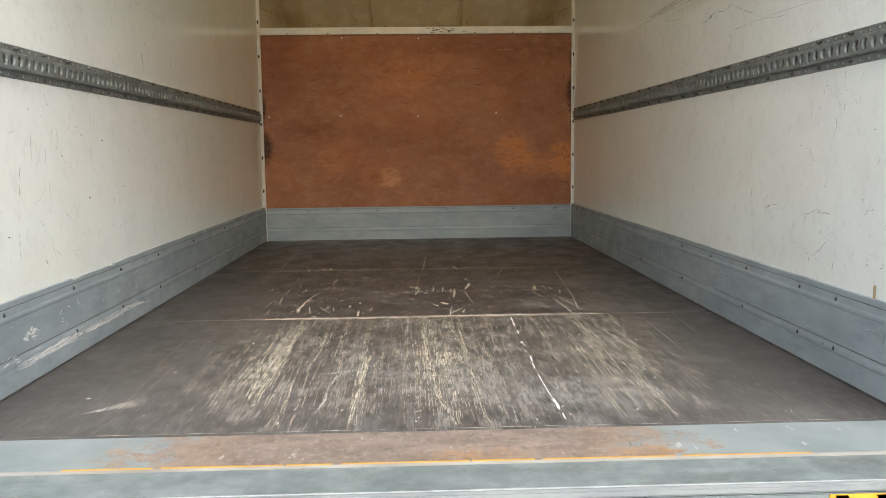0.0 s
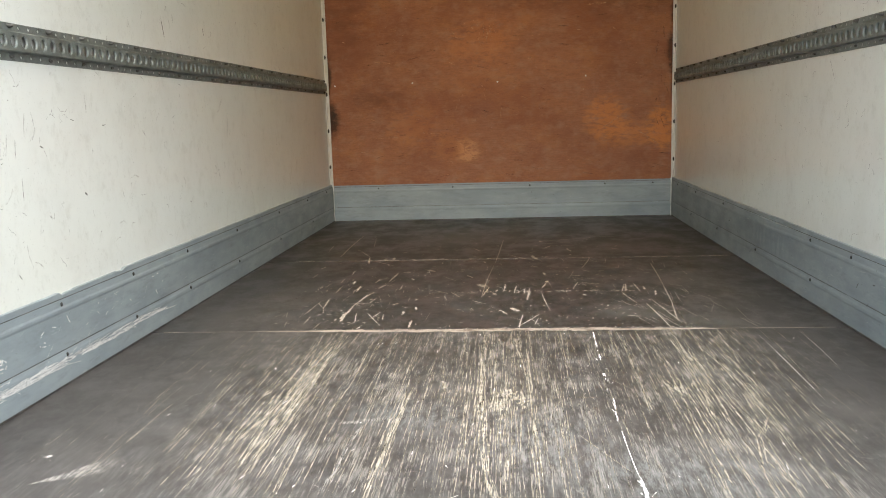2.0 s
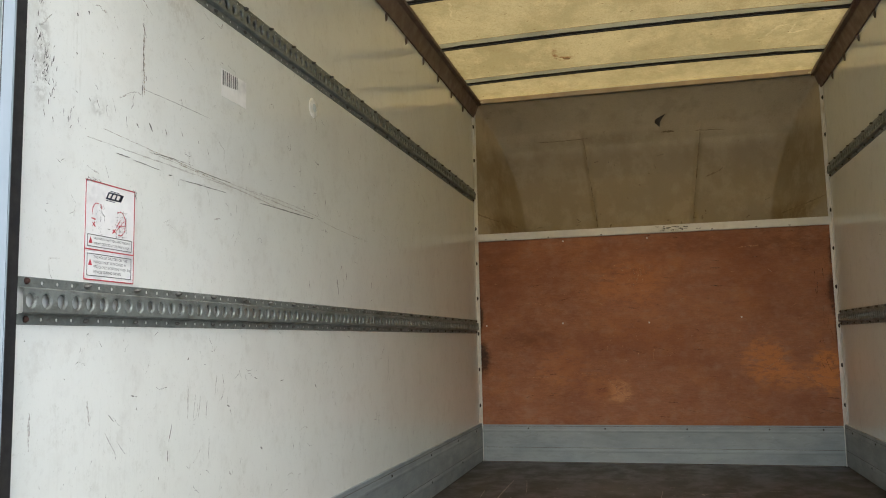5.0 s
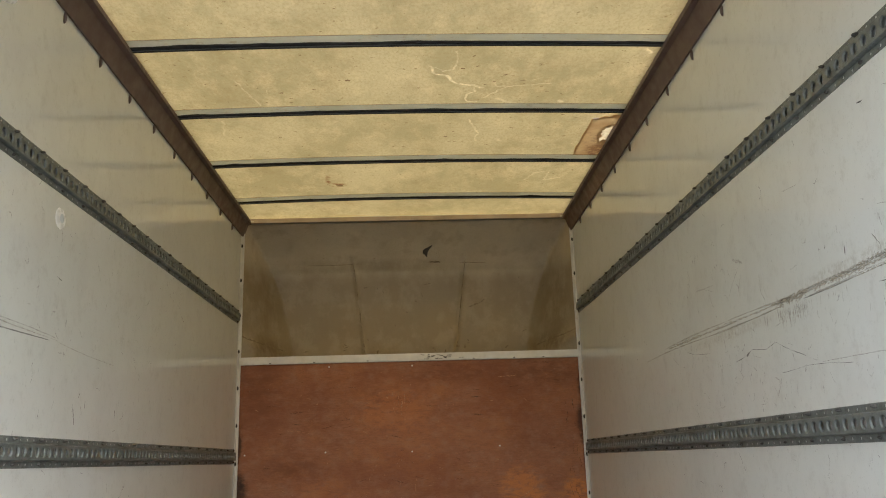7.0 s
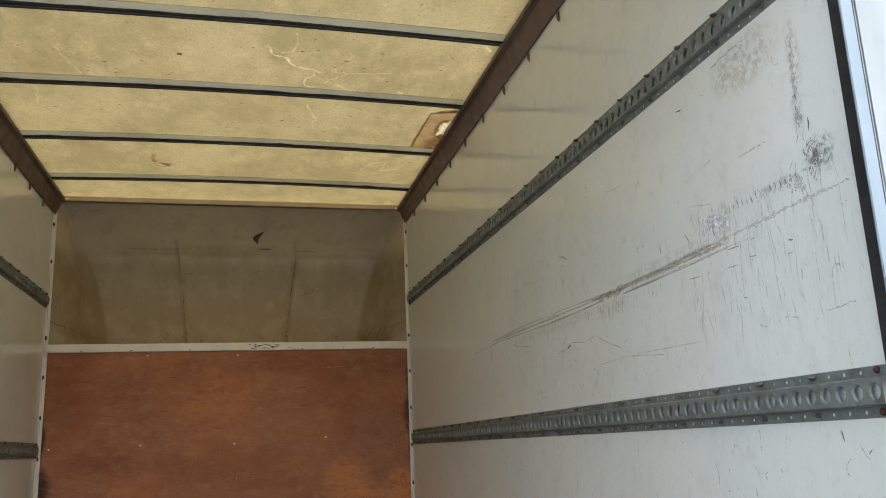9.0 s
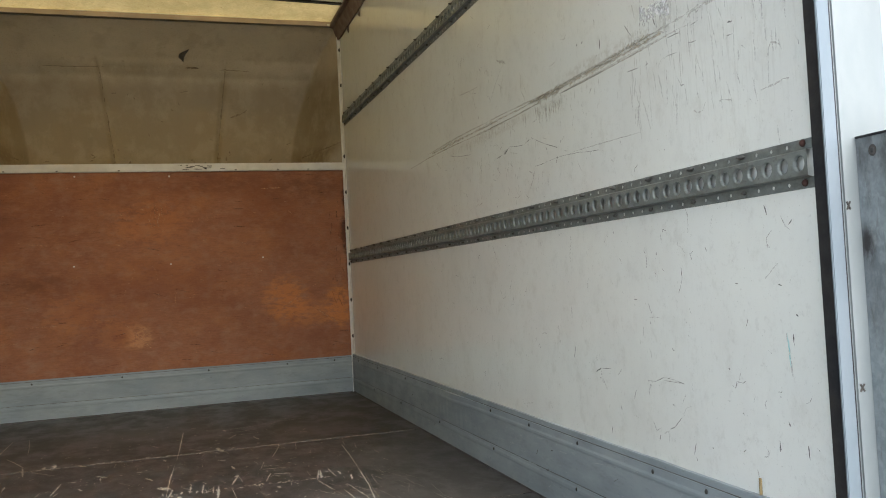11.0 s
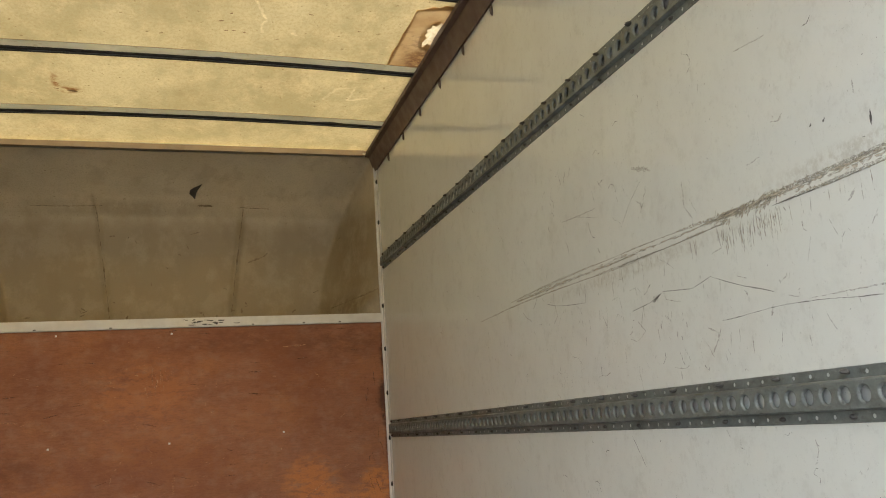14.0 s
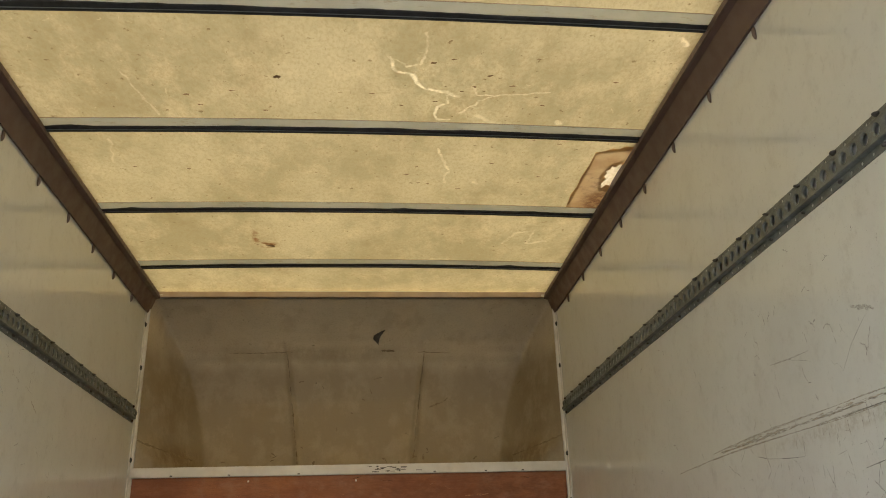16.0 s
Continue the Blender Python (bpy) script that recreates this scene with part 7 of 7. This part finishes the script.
rows += [(-0.118, 2.986, -0.080, 2.906, 0.009), (-0.561, 2.642, -0.461, 2.522, 0.006), (-0.426, 1.617, -0.356, 1.443, 0.004), (-0.258, 1.412, -0.259, 1.513, 0.010), (-0.425, 1.397, -0.418, 1.431, 0.006), (-0.445, 1.483, -0.464, 1.614, 0.004), (-0.525, 2.686, -0.521, 2.730, 0.022), (-0.484, 2.673, -0.490, 2.746, 0.022), (-0.643, 1.600, -0.633, 1.799, 0.004), (-0.614, 1.469, -0.615, 1.564, 0.004), (-0.519, 1.513, -0.519, 1.534, 0.007), (-0.526, 1.648, -0.525, 1.664, 0.008)]
rows += [(0.218, 3.192, 0.425, 3.263, 0.006), (0.241, 3.105, 0.387, 3.140, 0.006), (0.245, 3.022, 0.392, 3.039, 0.005), (0.221, 3.209, 0.230, 3.157, 0.020), (0.233, 2.957, 0.272, 3.038, 0.008), (0.343, 2.928, 0.362, 2.852, 0.012), (0.347, 2.764, 0.356, 2.750, 0.018), (0.542, 3.317, 0.627, 3.335, 0.006), (0.469, 3.281, 0.498, 3.299, 0.006), (0.170, 2.746, 0.190, 2.635, 0.026), (0.054, 2.787, 0.140, 2.661, 0.006), (-0.001, 2.563, 0.030, 3.264, 0.005), (-0.039, 1.848, -0.006, 2.498, 0.004), (-0.015, 2.023, -0.037, 1.857, 0.008), (-0.059, 2.089, -0.026, 2.042, 0.018), (0.004, 1.913, 0.016, 1.878, 0.018), (0.042, 1.951, 0.048, 2.085, 0.008), (0.082, 1.918, 0.091, 2.048, 0.008)]
rows += [(0.127, 1.792, 0.141, 1.994, 0.009), (0.124, 1.993, 0.119, 1.902, 0.007), (0.189, 1.997, 0.218, 2.135, 0.008), (0.210, 2.114, 0.216, 2.135, 0.020), (0.071, 1.670, 0.094, 1.620, 0.026), (0.034, 1.638, 0.057, 1.574, 0.009), (0.096, 1.399, 0.110, 1.565, 0.006), (0.092, 1.411, 0.163, 1.569, 0.005), (0.185, 1.924, 0.204, 1.622, 0.004), (0.373, 2.403, 0.426, 2.629, 0.006), (0.370, 2.368, 0.403, 2.313, 0.005), (0.313, 2.254, 0.356, 2.235, 0.006), (0.306, 2.191, 0.404, 2.175, 0.006), (0.338, 2.092, 0.416, 2.067, 0.007), (0.438, 2.337, 0.467, 2.338, 0.006), (0.418, 2.259, 0.433, 2.260, 0.008), (0.429, 2.629, 0.427, 2.682, 0.006), (0.337, 1.882, 0.342, 1.857, 0.018)]
rows += [(0.307, 1.977, 0.335, 2.101, 0.006), (0.308, 2.424, 0.320, 2.413, 0.012), (0.484, 1.926, 0.509, 2.054, 0.008), (0.497, 1.927, 0.513, 2.054, 0.008), (0.546, 2.075, 0.551, 1.931, 0.005), (0.574, 2.003, 0.573, 1.949, 0.010), (0.681, 2.498, 0.653, 2.025, 0.006), (0.653, 2.025, 0.633, 1.751, 0.005), (0.633, 1.751, 0.602, 1.476, 0.006), (0.566, 1.800, 0.608, 1.446, 0.004), (0.541, 1.721, 0.563, 1.395, 0.006), (0.452, 1.546, 0.498, 1.530, 0.006), (0.607, 1.934, 0.595, 1.850, 0.009), (0.159, 2.467, 0.186, 2.443, 0.010), (0.379, 2.601, 0.464, 2.552, 0.005), (0.206, 2.316, 0.214, 2.250, 0.012), (-0.045, 2.562, -0.051, 2.601, 0.014), (0.561, 1.784, 0.562, 1.768, 0.008)]
rows += [(0.555, 1.429, 0.599, 1.341, 0.004)]
rows += scatter(rng, 330, (-0.75, 0.75), (1.40, 2.64), (0.004, 0.026), (0.002, 0.008), 70, 60) + scatter(rng, 70, (-0.72, 0.80), (1.40, 2.62), (0.04, 0.18), (0.0014, 0.0034), 92, 14)
rows += scatter(rng, 60, (-0.6, 0.6), (2.70, 3.5), (0.006, 0.03), (0.003, 0.008), 20, 60)
strokes("fine_scratches", scatter(rng, 200, (-0.95, 0.95), (1.39, 2.64), (0.05, 0.35), (0.0012, 0.0026), 90, 14) + scatter(rng, 60, (-0.7, 0.6), (2.68, 4.0), (0.03, 0.2), (0.001, 0.002), 80, 30) + squiggles(rng, 70, (-0.7, 0.7), (1.4, 3.2), (0.006, 0.02), (0.0015, 0.004)), level_floor, GREY_CUT, floor, rng, "", 0.0003)
strokes("pale_chips", rows, level_floor, CHIP, floor, rng, "pale chips and scratches in the dark facing", 0.0004, 0.9)
# torn seams between the sheets: a ragged bare strip, split fibres, nicked edges
def ragged_strip(u0, u1, v0, wide, step=0.006):
    """A strip along x whose two edges are torn unevenly; wide(u) is its width."""
    bm = bmesh.new()
    a, b = [], []
    n = int((u1 - u0) / step)
    for i in range(n + 1):
        u = u0 + (u1 - u0) * i / n
        w = wide(u)
        mid = v0 + 0.006 * noise.noise((u * 2.4, 0, 0)) * min(1.0, w / 0.02)
        a.append(bm.verts.new((u, mid - w * (0.5 + 0.35 * noise.noise((u * 16, 3, 0)) + 0.25 * noise.noise((u * 70, 5, 0))), 0.0011)))
        b.append(bm.verts.new((u, mid + w * (0.5 + 0.35 * noise.noise((u * 13, 7, 0)) + 0.25 * noise.noise((u * 60, 9, 0))), 0.0011)))
    for i in range(n):
        bm.faces.new((a[i], a[i + 1], b[i + 1], b[i]))
    return bm


def tear_width(u):
    return 0.003 + 0.038 * math.exp(-(((u - 0.02) / 0.60) ** 6)) * (0.75 + 0.5 * noise.noise((u * 5, 1, 1)))


tagged(part("torn_seam", ragged_strip(-1.05, 1.05, 1.372, tear_width), TORN_WOOD, floor, "torn pale seam between floor sheets"), kind="stuff")
rows = scatter(rng, 150, (-0.62, 0.66), (1.352, 1.392), (0.006, 0.03), (0.001, 0.003), 90, 25) + scatter(rng, 60, (-0.6, 0.6), (1.362, 1.384), (0.02, 0.10), (0.001, 0.003), 0, 4)
strokes("seam_fibres", rows, level_floor, CHIP, floor, rng, "", 0.0013)
rows = [(u, 1.372 + 0.004 * noise.noise((u * 3, 4, 0)), u + 0.07, 1.372 + 0.004 * noise.noise((u * 3 + 0.21, 4, 0)), 0.0035) for u in (-0.34 + 0.075 * i for i in range(9))]
strokes("seam_split", rows, level_floor, DARK_BROWN, floor, rng, "dark split along the seam", 0.0022)
rows = []
u = -0.95
while u < 0.98:
    far = rng.uniform(0.03, 0.10)
    rows.append((u, 2.6680, u + far, 2.6680 + rng.uniform(-0.002, 0.002), rng.uniform(0.005, 0.012)))
    u += far + rng.uniform(0, 0.02)
rows += scatter(rng, 26, (-0.62, 0.40), (2.655, 2.70), (0.01, 0.04), (0.006, 0.018), 10, 30)
rows += [(-1.05 + 0.1 * i, 0.0905, -1.05 + 0.1 * i + rng.uniform(0.04, 0.1), 0.0905, rng.uniform(0.001, 0.003)) for i in range(21)]
strokes("fine_seam", rows, level_floor, CHIP, floor, rng, "", 0.0012)
